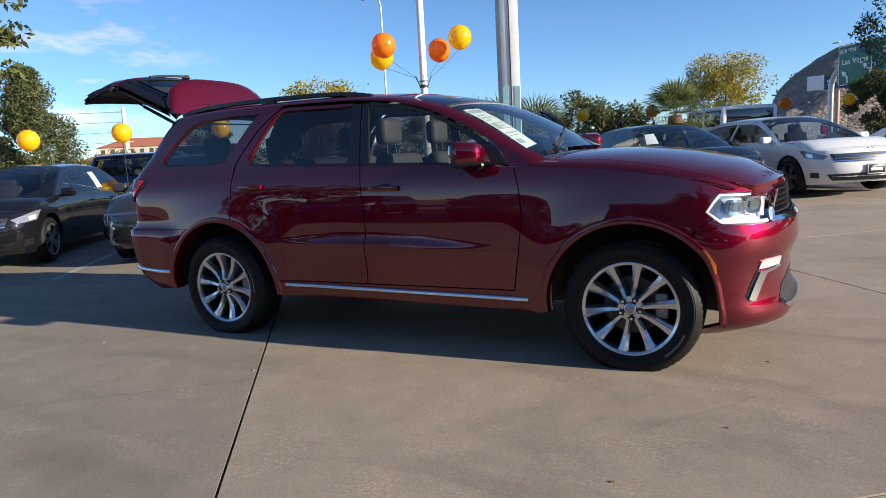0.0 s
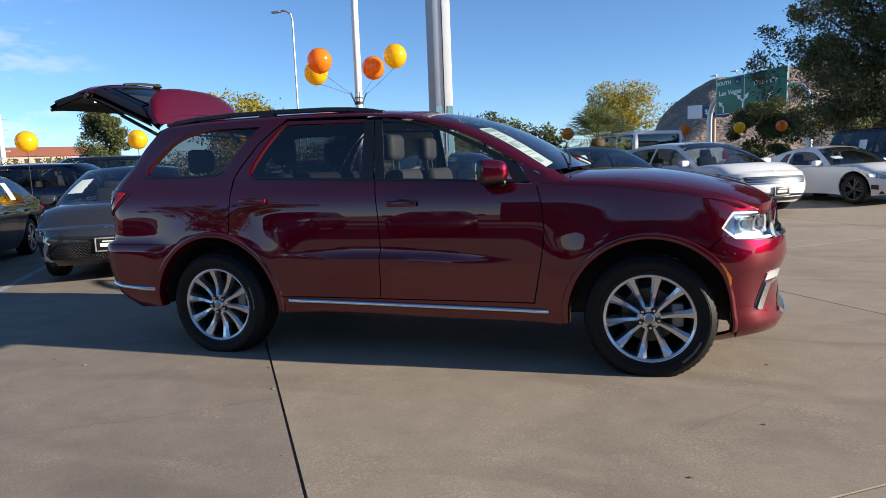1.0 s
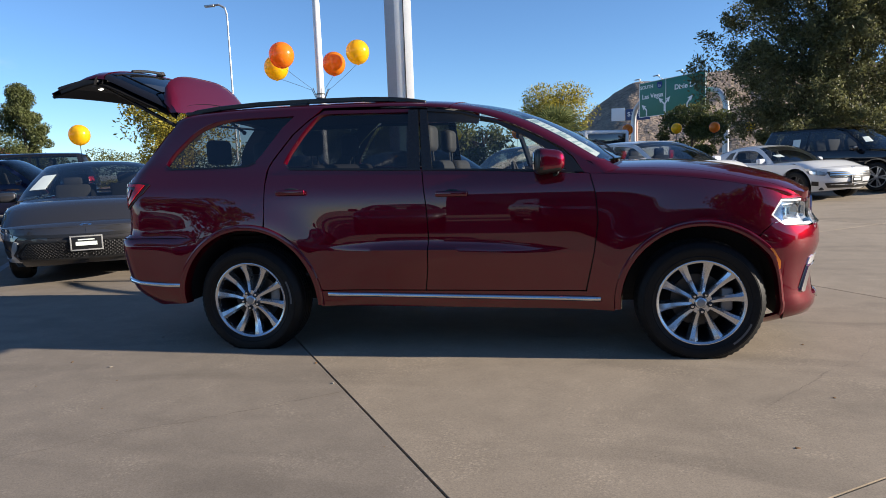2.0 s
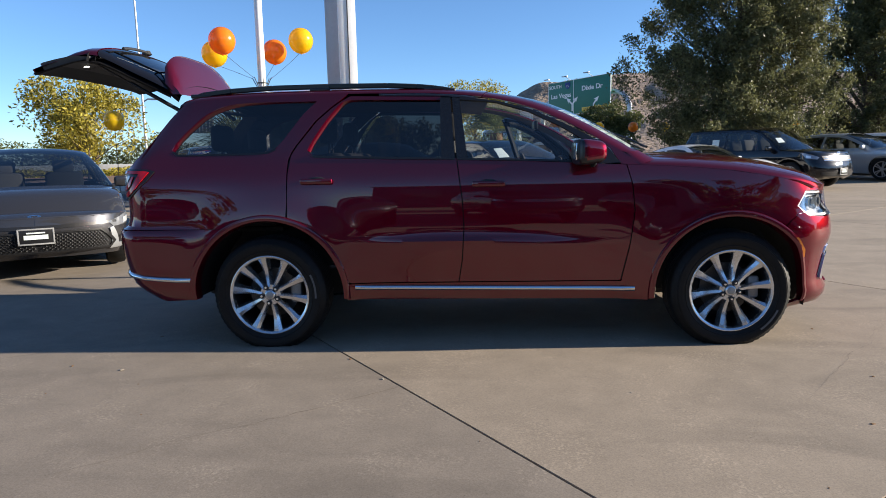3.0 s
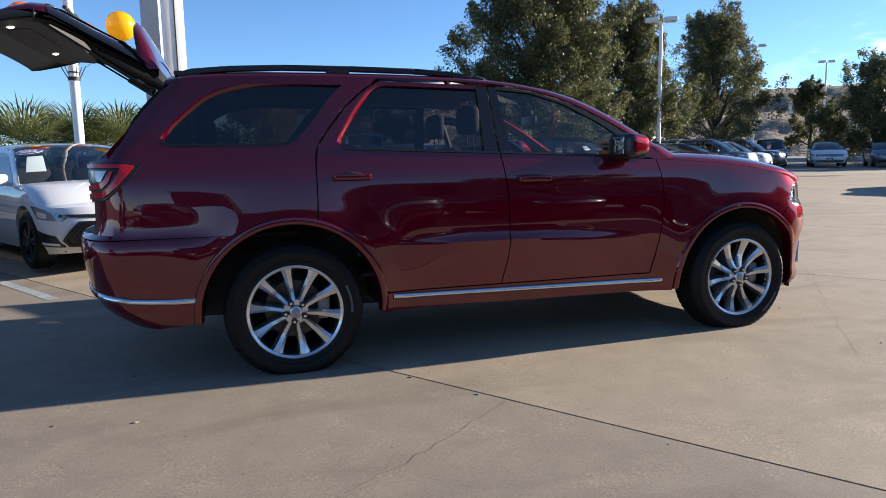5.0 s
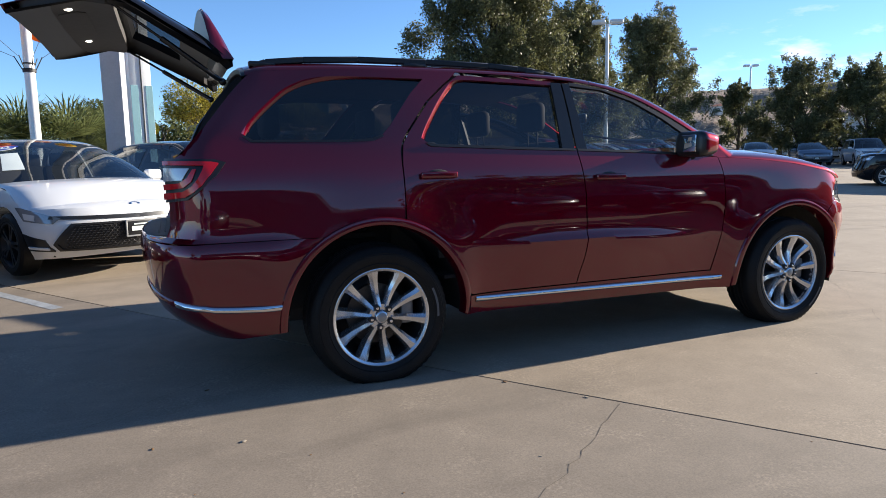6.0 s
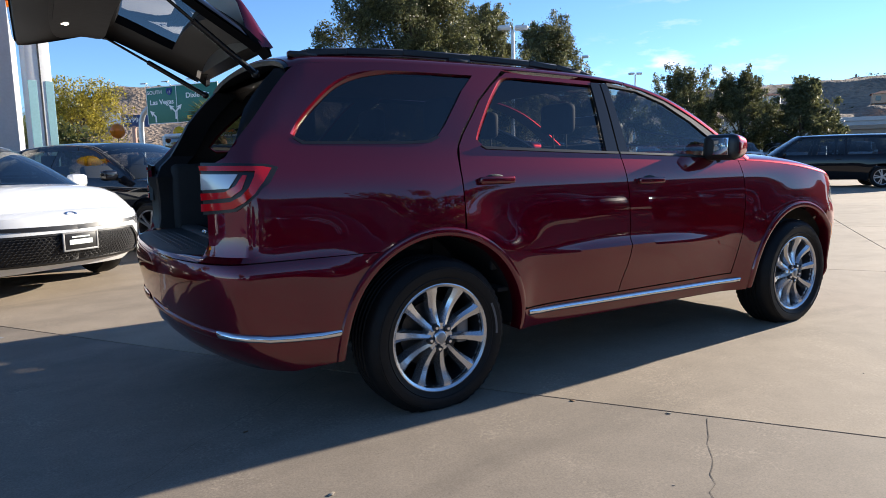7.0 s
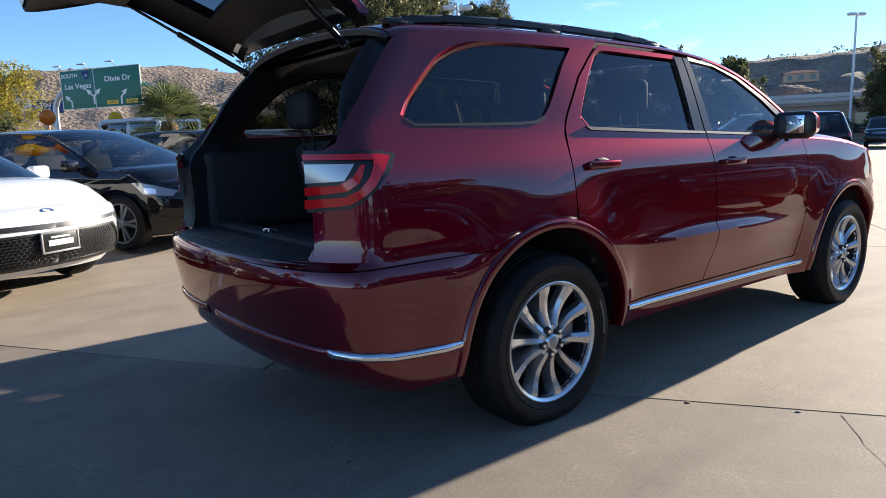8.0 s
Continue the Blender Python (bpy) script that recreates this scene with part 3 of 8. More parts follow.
for s in (-1, 1):
    P = lambda name, o, m, dep, pr, par, lab="", st=0.03: part(name, S.panel([o], st, dep, pr, both=s), m, par, lab)
    hl = P("head_lamp", head, M_LAMP, 0.03, -0.050, suv, "LED head lamp with clear lens", 0.05)
    lens = P("lens", head, M_LENS, 0.0, 0.004, hl, "", 0.05)
    lens.visible_shadow = False
    rim_ = [(3.453, 0.918), (3.495, 0.968), (3.545, 1.012), (3.955, 1.000), (3.950, 0.988), (3.555, 0.999), (3.507, 0.960), (3.470, 0.918), (3.552, 0.872), (3.94, 0.864), (3.935, 0.850), (3.545, 0.860)]
    P("light_guide", rim_, M_DRL, 0.02, -0.012, hl)
    P("reflector", [(3.475, 0.920), (3.510, 0.962), (3.56, 0.985), (3.60, 0.95), (3.57, 0.885)], mat("blue_grey_reflector", (0.30, 0.38, 0.52), 0.15, 0.8), 0.02, -0.030, hl)
    for x0, x1 in ((3.60, 3.73), (3.765, 3.885)):
        P("projector", smooth_loop([(x0, 0.905), (x1, 0.900), (x1 + 0.015, 0.965), (x0 + 0.005, 0.972)], 5), M_CHROME, 0.03, -0.020, hl)
        P("projector_eye", smooth_loop([(x0 + 0.028, 0.918), (x1 - 0.026, 0.914), (x1 - 0.014, 0.952), (x0 + 0.032, 0.958)], 5), mat("projector_glass", (0.08, 0.09, 0.10), 0.05, 0, 1.0), 0.01, -0.014, hl)
    P("reflector", [(3.905, 0.885), (3.945, 0.885), (3.965, 0.945), (3.945, 0.978), (3.92, 0.975)], M_LAMP, 0.02, -0.026, hl)
    fog = P("fog_bezel", [(3.728, 0.452), (3.820, 0.590), (3.850, 0.592), (3.772, 0.44)], M_BLACKTRIM, 0.02, 0.003, suv)
    P("fog_chrome", [(3.744, 0.436), (3.838, 0.580), (4.055, 0.592), (4.06, 0.580), (3.905, 0.566), (3.800, 0.424), (3.765, 0.424)], M_CHROME, 0.02, 0.014, fog)
    P("fog_lamp", [(3.829, 0.594), (3.846, 0.636), (3.90, 0.645), (4.062, 0.640), (4.060, 0.594)], M_LAMP, 0.02, 0.008, fog)
    P("side_marker", [(3.412, 0.720), (3.438, 0.720), (3.505, 0.640), (3.512, 0.596), (3.500, 0.584)], M_AMBER, 0.01, 0.012, suv, "amber side marker", 0.05)
sides("lower_grille", [[(4.06, 0.375), (4.13, 0.465), (4.30, 0.515), G90(0.52), G90(0.36), (4.15, 0.345)]], M_MESH, suv, "black lower intake", 0.05, 0.01, 0.003)
sides("lower_grille_trim", [[(4.05, 0.372), (4.15, 0.335), G90(0.335), G90(0.36), (4.16, 0.355), (4.08, 0.39)]], M_CHROME, suv, "", 0.05, 0.02, 0.010)
bm = bmesh.new()
box(bm, (0.03, 1.30, 0.14), (3.36, 0, 0.20), 0.01)
part("air_dam", bm, M_MATTE, suv)

# roof and windscreen
bm = bmesh.new()
sheet(bm, [[(-0.70, -1), (1.44, -1), (1.44, 1), (-0.70, 1)]], S.top, 0.1, 0.02)
part("roof", bm, M_RED, suv)
for s in (-1, 1):
    bm = bmesh.new()
    sheet(bm, [[(1.445, s * 0.70), (1.9, s * 0.745), (2.38, s * 0.78), (2.38, s), (1.445, s)]], S.top, 0.06, 0.010)
    part("windscreen_pillar", bm, M_RED, suv)
    bm = bmesh.new()
    sheet(bm, [[(1.445, s * 0.70), (1.9, s * 0.745), (2.38, s * 0.78), (2.38, s * 0.995), (1.445, s * 0.995)]], S.top, 0.1, 0.0, -0.018)
    part("pillar_lining", bm, M_LINING, suv)
bm = bmesh.new()
sheet(bm, [[(1.45, -0.695), (1.9, -0.74), (2.38, -0.775), (2.38, 0.775), (1.9, 0.74), (1.45, 0.695)]], S.top, 0.1, 0.0, -0.004)
ws = part("windscreen", bm, M_GLASS, suv)
ws.visible_shadow = False
bm = bmesh.new()
sheet(bm, [[(1.87, -0.655), (2.32, -0.735), (2.295, -0.567), (1.88, -0.47)]], S.top, 0.1, 0.001, -0.010)
wst_ = part("window_sticker", bm, M_PAPER, suv, "printed price sheet inside the windscreen")
bm = bmesh.new()
for u0, u1, v0, v1 in ((0.05, 0.14, 0.12, 0.88), (0.20, 0.23, 0.12, 0.60), (0.27, 0.30, 0.12, 0.75), (0.34, 0.37, 0.12, 0.50), (0.42, 0.58, 0.12, 0.45), (0.42, 0.45, 0.52, 0.88), (0.49, 0.52, 0.52, 0.80), (0.56, 0.58, 0.52, 0.88), (0.66, 0.69, 0.12, 0.88), (0.73, 0.75, 0.12, 0.70), (0.82, 0.92, 0.12, 0.50)):
    qs = lambda u, v: (1.87 + 0.44 * u, -0.655 - 0.08 * u + v * (0.185 - 0.015 * u))
    sheet(bm, [[qs(u0, v0), qs(u1, v0), qs(u1, v1), qs(u0, v1)]], S.top, 0.1, 0.0, -0.0085)
part("print_bar", bm, mat("grey_print", (0.30, 0.40, 0.38), 0.7), wst_, "grey printed bars")
bm = bmesh.new()
sheet(bm, [[(2.385, -0.93), (2.44, -0.93), (2.44, 0.93), (2.385, 0.93)]], HOOD.top, 0.1, 0.02, -0.012)
part("cowl", bm, M_MATTE, suv)
for s in (-0.55, 0.05):
    bm = bmesh.new()
    p = [S.top(2.38 - 0.03 * i, s + 0.09 * i) + Vector((0.01, 0, 0.018)) for i in range(7)]
    for a, b in zip(p, p[1:]):
        rod(bm, a, b, 0.008, n=6)
    part("wiper", bm, M_MATTE, suv)
# foot of the windscreen pillars, and the brow over lamps and grille
for s in (-1, 1):
    bm = S.panel([[(2.335, 1.206), (2.268, 1.312), (2.20, 1.369), (2.36, 1.276), (2.50, 1.196)]], 0.05, 0.01, 0.0, both=s)
    rows = []
    for i in range(9):
        u = s * (0.765 + 0.235 * i / 8)
        A, B = S.top(2.38, u), HOOD.top(2.46, u) + Vector((0, 0, 0.003))
        rows.append([bm.verts.new(v) for v in (A + Vector((-0.01, 0, 0.004)), A.lerp(B, 0.5) + Vector((0, 0, -0.004)), B)])
    for a, b in zip(rows, rows[1:]):
        for j in range(2):
            bm.faces.new((a[j], a[j + 1], b[j + 1], b[j]) if s == 1 else (b[j], b[j + 1], a[j + 1], a[j]))
    part("pillar_foot", bm, M_RED, suv)
    bm = S.panel([[(3.545, 1.028), (3.537, 1.016), (3.727, 1.014), (3.957, 1.004), (4.06, 1.012), (S.af(1.02, 98), 1.020), (S.af(1.06, 98), 1.060), (3.97, 1.058), (3.75, 1.056), (3.60, 1.046)]], 0.05, 0.02, -0.003, both=s)
    part("lamp_brow", bm, M_RED, suv)
# roof rails
for s in (-1, 1):
    bm = bmesh.new()
    pts = [S.top(x, s * 0.66) + Vector((0, 0, h)) for x, h in [(-0.60, -0.004), (-0.50, 0.010), (-0.3, 0.019), (0.0, 0.024), (0.4, 0.024), (0.8, 0.022), (1.0, 0.016), (1.12, 0.008), (1.26, -0.008)]]
    for a, b in zip(pts, pts[1:]):
        d = (b - a)
        box(bm, (d.length + 0.006, 0.036, 0.034), (a + b) / 2, 0.006, 1, d.to_track_quat("X", "Z").to_matrix().to_4x4())
    rail = part("roof_rail", bm, M_BLACKTRIM, suv, "black roof rail")
    for x in (-0.52, 0.33, 1.12):
        bm = bmesh.new()
        c = S.top(x, s * 0.66)
        box(bm, (0.14, 0.040, 0.03), (c.x, c.y, c.z + 0.002), 0.01)
        part("rail_foot", bm, M_BLACKTRIM, rail)

# arch lips
for cx in (RW, FW):
    for s in (-1, 1):
        bm = bmesh.new()
        rows = []
        a0, a1 = (-4, 183) if cx == RW else (-10, 186)
        for i in range(45):
            t = radians(a0 + (a1 - a0) * i / 44)
            rows.append([])
            for r, o in ((0.545, -0.004), (0.538, 0.010), (0.520, 0.015), (0.503, 0.010), (0.494, -0.01), (0.492, -0.06)):
                r -= 0.0 if cx == RW else 0.017
                x, z = cx + r * math.cos(t), HZ + r * math.sin(t)
                p = S.side(x, z, s)
                rows[-1].append(bm.verts.new(p + Vector((0, s * o, 0))))
        for a, b in zip(rows, rows[1:]):
            for j in range(5):
                bm.faces.new((a[j], a[j + 1], b[j + 1], b[j]) if s == -1 else (b[j], b[j + 1], a[j + 1], a[j]))
        bmesh.ops.recalc_face_normals(bm, faces=bm.faces)
        part("arch_lip", bm, M_RED, suv)
        # wheel house
        bm = bmesh.new()
        rows = []
        for i in range(25):
            t = radians((-2 if cx == RW else -13) + (184 if cx == RW else 196) * i / 24)
            rows.append([bm.verts.new((cx + 0.50 * math.cos(t), s * y, HZ + 0.50 * math.sin(t))) for y in (0.89, 0.45)])
        for a, b in zip(rows, rows[1:]):
            bm.faces.new((a[0], a[1], b[1], b[0]))
        bm.faces.new([r[1] for r in rows])
        part("wheel_house", bm, M_MATTE, suv)

# door handles, mirror, tail lamps
for s, xs in ((-1, (0.35, 1.48)), (1, (0.35,))):
    for x in xs:
        z = 1.130 - 0.035 * (x - 0.35) / 1.13
        bm = bmesh.new()
        box(bm, (0.215, 0.020, 0.036), (x, s * (S.half(x, z) + 0.020), z), 0.0095, 3)
        for dx in (-0.085, 0.085):
            box(bm, (0.035, 0.03, 0.03), (x + dx, s * (S.half(x, z) + 0.008), z), 0.008, 2)
        h = part("door_handle", bm, M_RED, suv)
        bm = bmesh.new()
        bmesh.ops.create_uvsphere(bm, u_segments=20, v_segments=10, radius=1, matrix=Matrix.Translation((x, s * (S.half(x, z) - 0.0045), z)) @ Matrix.Diagonal((0.068, 0.0055, 0.030, 1)))
        part("handle_cup", bm, M_MATTE, h)


def mirror(parent, s, at):
    bm = bmesh.new()
    bmesh.ops.create_cube(bm, size=1, matrix=Matrix.Translation(at) @ Matrix.Rotation(radians(-s * 8), 4, "Z") @ Matrix.Diagonal((0.185, 0.245, 0.175, 1)))
    for v in bm.verts:
        if v.co.x > at[0]:
            v.co.z = at[2] + (v.co.z - at[2]) * 0.72
            v.co.y = at[1] + (v.co.y - at[1]) * 0.86
    bmesh.ops.bevel(bm, geom=bm.edges[:], offset=0.062, segments=6, affect="EDGES", profile=0.6)
    for f in bm.faces:
        f.material_index = 1 if f.calc_center_median().z < at[2] - 0.045 or f.calc_center_median().x < at[0] - 0.05 else 0
    m = part("door_mirror", bm, [M_RED, M_BLACKTRIM], parent, "red door mirror with black underside")
    bm = bmesh.new()
    box(bm, (0.012, 0.16, 0.105), (at[0] - 0.090, at[1], at[2] + 0.004), 0.004, 2)
    part("mirror_glass", bm, mat("mirror_silver", (0.8, 0.8, 0.8), 0.02, 1.0), m)
    bm = bmesh.new()
    rod(bm, (at[0] + 0.03, at[1] - s * 0.08, at[2] - 0.07), (at[0] + 0.12, at[1] - s * 0.24, at[2] - 0.10), 0.028, 0.036, 10)
    part("mirror_arm", bm, M_BLACKTRIM, m)
    return m


mirror(suv, -1, (2.115, -0.985, 1.285))
part("mirror_patch", S.panel([[(2.225, 1.218), (2.16, 1.325), (2.20, 1.318), (2.335, 1.215)]], 0.05, 0.012, 0.004, both=-1), M_BLACKTRIM, suv)

tl_out = [(-1.285, 1.236), (-0.80, 1.226), (-0.752, 1.212), (-0.80, 1.150), (-0.87, 1.105), (-0.96, 1.070), (-1.06, 1.038), (-1.325, 1.022)]
M_CLEARLAMP = mat("clear_lamp", (0.45, 0.46, 0.48), 0.2, 0.3, 1.0)
for s in (-1, 1):
    tl = part("tail_lamp", S.panel([tl_out], 0.04, 0.02, 0.008, both=s), M_BLACKTRIM, suv, "red LED tail lamp in black surround")
    part("lamp_ring", S.panel([[(-1.29, 1.222), (-0.82, 1.212), (-0.785, 1.205), (-0.83, 1.150), (-0.895, 1.108), (-0.98, 1.075), (-1.07, 1.050), (-1.325, 1.036), (-1.322, 1.068), (-1.09, 1.078), (-1.0, 1.100), (-0.93, 1.135), (-0.88, 1.175), (-0.865, 1.195), (-1.29, 1.203)]], 0.04, 0.004, 0.016, both=s), M_REDLENS, tl)
    part("lamp_bar", S.panel([[(-1.315, 1.112), (-1.12, 1.118), (-1.03, 1.142), (-0.965, 1.180), (-0.932, 1.180), (-0.99, 1.125), (-1.08, 1.096), (-1.318, 1.083)]], 0.04, 0.004, 0.015, both=s), M_REDLENS, tl)
    part("reverse_lamp", S.panel([[(-1.293, 1.190), (-1.0, 1.185), (-1.085, 1.132), (-1.31, 1.126)]], 0.04, 0.004, 0.013, both=s), M_CLEARLAMP, tl)


# ---- wheels ----
def wheel_parts(parent, r, rim, width, at, s, spokes, m_spoke, sub, spin=0.0, flat=None):
    """A wheel: tyre, barrel, spokes, cap, nuts and disc. s: the side that its face looks to."""
    hub = part(sub, lathe(bmesh.new(), [(rim - 0.012, s * -0.01), (rim + 0.006, s * -0.004), (rim + 0.008, s * 0.006), (rim - 0.004, s * 0.010), (rim - 0.016, s * 0.002), (rim - 0.022, s * -0.02), (rim - 0.03, s * -width * 0.8)], 56), m_spoke, parent, "", local=at)
    o = s * 0.012
    tw = s * width
    prof = [(rim - 0.004, o - tw * 0.02), (rim + 0.02, o + s * 0.004), (rim + 0.026, o + s * 0.009), (rim + 0.030, o + s * 0.006), (rim + (r - rim) * 0.35, o + s * 0.012), (rim + (r - rim) * 0.60, o + s * 0.011), (rim + (r - rim) * 0.62, o + s * 0.007), (rim + (r - rim) * 0.66, o + s * 0.007), (r - 0.030, o - s * 0.004), (r - 0.012, o - s * 0.016), (r - 0.002, o - s * 0.040)]
    for k in range(1, 5):
        c = -s * (0.04 + (width - 0.08) * k / 5)
        prof += [(r, o + c + s * 0.008), (r - 0.009, o + c + s * 0.004), (r - 0.009, o + c - s * 0.004), (r, o + c - s * 0.008)]
    prof += [(r - 0.002, o - tw + s * 0.04), (r - 0.03, o - tw), (rim, o - tw)]
    tb = lathe(bmesh.new(), prof, 120)
    for v in tb.verts:
        q = math.hypot(v.co.x, v.co.z)
        if q > r - 0.032 and abs(abs(v.co.y - o + s * width / 2) - width / 2) < 0.045:
            k = round((math.atan2(v.co.z, v.co.x) % (2 * math.pi)) / (2 * math.pi) * 120)
            if k % 2:
                v.co.x *= (q - 0.006) / q
                v.co.z *= (q - 0.006) / q
    if flat is not None:
        # the tread lies flat on the ground under the car's weight
        for v in tb.verts:
            if v.co.z < -flat:
                v.co.y += s * 0.12 * (-flat - v.co.z) * (1 if (v.co.y - o) * s > -width / 2 else -1)
                v.co.z = -flat
    tyre = part("tyre", tb, M_TYRE, hub)
    part("brake_disc", lathe(bmesh.new(), [(0.02, -s * 0.11), (rim * 0.62, -s * 0.11), (rim * 0.62, -s * 0.13), (0.02, -s * 0.13)], 32), M_DISC, hub)
    part("barrel", lathe(bmesh.new(), [(rim - 0.02, -s * 0.01), (rim - 0.035, -s * 0.12), (rim - 0.05, -s * width * 0.9), (0.02, -s * width * 0.7)], 40), M_RIMDARK, hub)
    first = None
    for i in range(spokes):
        if first is None:
            bm = bmesh.new()
            rows = []
            for j in range(9):
                t = j / 8
                rr = 0.055 + (rim - 0.012 - 0.055) * t
                hw_ = 0.0165 + 0.0165 * t ** 1.2 + 0.010 * sstep(0.82, 1.0, t)
                y = s * (-0.006 - 0.030 * math.sin(math.pi * min(1, t * 1.1)) * 0.7 + 0.004 * t)
                rows.append([bm.verts.new(v) for v in ((-hw_, y - s * 0.050, rr), (-hw_ * 0.95, y - s * 0.012, rr), (-hw_ * 0.35, y + s * 0.004, rr), (hw_ * 0.55, y - s * 0.001, rr), (hw_, y - s * 0.050, rr))])
            for a, b in zip(rows, rows[1:]):
                for j in range(4):
                    bm.faces.new((a[j], a[j + 1], b[j + 1], b[j]))
            bmesh.ops.recalc_face_normals(bm, faces=bm.faces)
            first = part("spoke", bm, m_spoke, hub, local=Matrix.Rotation(radians(spin), 4, "Y"))
        else:
            again(first, hub, Matrix.Rotation(2 * math.pi * i / spokes + radians(spin), 4, "Y"))
    caliper = bmesh.new()
    box(caliper, (0.075, 0.06, 0.15), (0.165, -s * 0.085, 0.01), 0.018, 2)
    part("brake_caliper", caliper, mat("cast_caliper", (0.22, 0.22, 0.22), 0.45, 0.6, 0, 20, 0.2), hub)
    for k in range(8):
        t = radians(spin - 62 + 3.6 * k if flat and spin > 0 else spin + 32 - 3.6 * k)
        mark = bmesh.new()
        box(mark, (0.012, 0.0016, 0.024), (0, o + s * 0.0126, 0), 0, 1)
        part("sidewall_mark", mark, M_SIDEMARK, tyre, local=Matrix.Rotation(-t, 4, "Y") @ Matrix.Translation((rim + (r - rim) * 0.40, 0, 0)))
    part("hub_cap", lathe(bmesh.new(), [(0.0001, s * 0.006), (0.028, s * 0.005), (0.034, s * 0.0), (0.036, -s * 0.004), (0.040, -s * 0.012), (0.070, -s * 0.012), (0.076, -s * 0.022), (0.078, -s * 0.06)], 32), m_spoke, hub)
    part("cap_badge", lathe(bmesh.new(), [(0.0001, s * 0.0085), (0.022, s * 0.0075), (0.026, s * 0.005)], 24), mat("satin_cap", (0.30, 0.31, 0.32), 0.4, 0.6), hub)
    nut = None
    for i in range(5):
        m = Matrix.Rotation(2 * math.pi * (i + (0.25 if spin > 0 else -0.25)) / 5 + radians(spin), 4, "Y") @ Matrix.Translation((0, 0, 0.057))
        if nut is None:
            pocket = part("nut_pocket", lathe(bmesh.new(), [(0.0001, s * 0.0005), (0.0165, s * 0.0005), (0.0180, -s * 0.004), (0.018, -s * 0.03)], 14), M_MATTE, hub, local=m)
            nut = part("wheel_nut", lathe(bmesh.new(), [(0.0001, s * 0.007), (0.008, s * 0.006), (0.0105, s * 0.001), (0.0105, -s * 0.012)], 8), M_CHROME, hub, local=m)
        else:
            again(nut, hub, m)
            again(pocket, hub, m)
    return hub


for cx in (RW, FW):
    for s in (-1, 1):
        wheel_parts(suv, 0.392, 0.269, 0.255, pose(cx, s * 0.945, HZ), s, 10, M_ALU, "wheel", -8.4 if cx == RW else 11, HZ - 0.018)

# underbody, cabin, seats
bm = bmesh.new()
box(bm, (3.95, 0.88, 0.10), (1.35, 0, 0.33), 0.02)
box(bm, (1.95, 1.56, 0.10), (1.52, 0, 0.36), 0.02)
part("floor_pan", bm, M_MATTE, suv)
bm = bmesh.new()
box(bm, (2.1, 1.74, 0.02), (1.45, 0, 0.55))
box(bm, (1.1, 1.44, 0.03), (-0.50, 0, 0.80), 0.01)
part("cabin_floor", bm, M_CARPET, suv)
for s in (-1, 1):
    bm = bmesh.new()
    box(bm, (0.92, 0.10, 0.42), (-0.45, s * 0.70, 1.03), 0.04, 3)
    part("cargo_side_trim", bm, M_CABIN, suv, "dark plastic cargo lining")
for x0, s in ((0.40, -1), (0.40, 1), (1.52, -1)):
    bm = bmesh.new()
    box(bm, (0.75, 0.03, 0.55), (x0 + 0.35, s * 0.835, 0.93), 0.01)
    part("door_trim", bm, M_CABIN, suv)
bm = bmesh.new()
sheet(bm, [[(-0.64, -0.93), (1.44, -0.93), (1.44, 0.93), (-0.64, 0.93)]], S.top, 0.15, 0.0, -0.05)
part("headlining", bm, M_LINING, suv)
bm = bmesh.new()
box(bm, (0.42, 1.50, 0.30), (2.16, 0, 1.03), 0.09, 4)
part("dashboard", bm, M_CABIN, suv)
bm = bmesh.new()
for i in range(24):
    t0, t1 = 2 * math.pi * i / 24, 2 * math.pi * (i + 1) / 24
    rod(bm, (1.83 - 0.05 * math.sin(t0), 0.38 + 0.185 * math.cos(t0), 1.10 + 0.18 * math.sin(t0)), (1.83 - 0.05 * math.sin(t1), 0.38 + 0.185 * math.cos(t1), 1.10 + 0.18 * math.sin(t1)), 0.016, n=6)
rod(bm, (1.83, 0.38, 1.10), (2.02, 0.38, 1.02), 0.05)
box(bm, (0.03, 0.34, 0.06), (1.835, 0.38, 1.10), 0.01)
part("steering_wheel", bm, M_CABIN, suv)
bm = bmesh.new()
box(bm, (0.03, 0.24, 0.07), (1.86, 0, 1.50), 0.012)
part("rear_view_mirror", bm, M_BLACKTRIM, suv)


M_SEAT = mat("seat_cloth", (0.011, 0.011, 0.012), 0.85, 0, 0, 60, 0.3)


def seat(x, y, w, head=True, base=0.60, back=0.62):
    bm = bmesh.new()
    box(bm, (0.50, w, 0.16), (x + 0.22, y, base + 0.05), 0.05, 3)
    box(bm, (0.14, w, back), (x - 0.06, y, base + 0.10 + back / 2), 0.05, 3, Matrix.Rotation(radians(-12), 4, "Y"))
    st = part("seat", bm, M_SEAT, suv)
    if head:
        for yy in ([y] if w < 0.7 else [y - w * 0.32, y + w * 0.32]):
            bm = bmesh.new()
            box(bm, (0.10, 0.26, 0.19), (x - 0.19, yy, base + back + 0.26), 0.04, 3)
            for dy in (-0.06, 0.06):
                rod(bm, (x - 0.17, yy + dy, base + back + 0.05), (x - 0.18, yy + dy, base + back + 0.2), 0.006)
            part("headrest", bm, M_CABIN, st)


seat(1.42, -0.40, 0.52)
seat(1.42, 0.40, 0.52)
seat(0.52, 0.0, 1.36, True, 0.62, 0.60)
seat(-0.28, 0.0, 1.20, True, 0.72, 0.46)

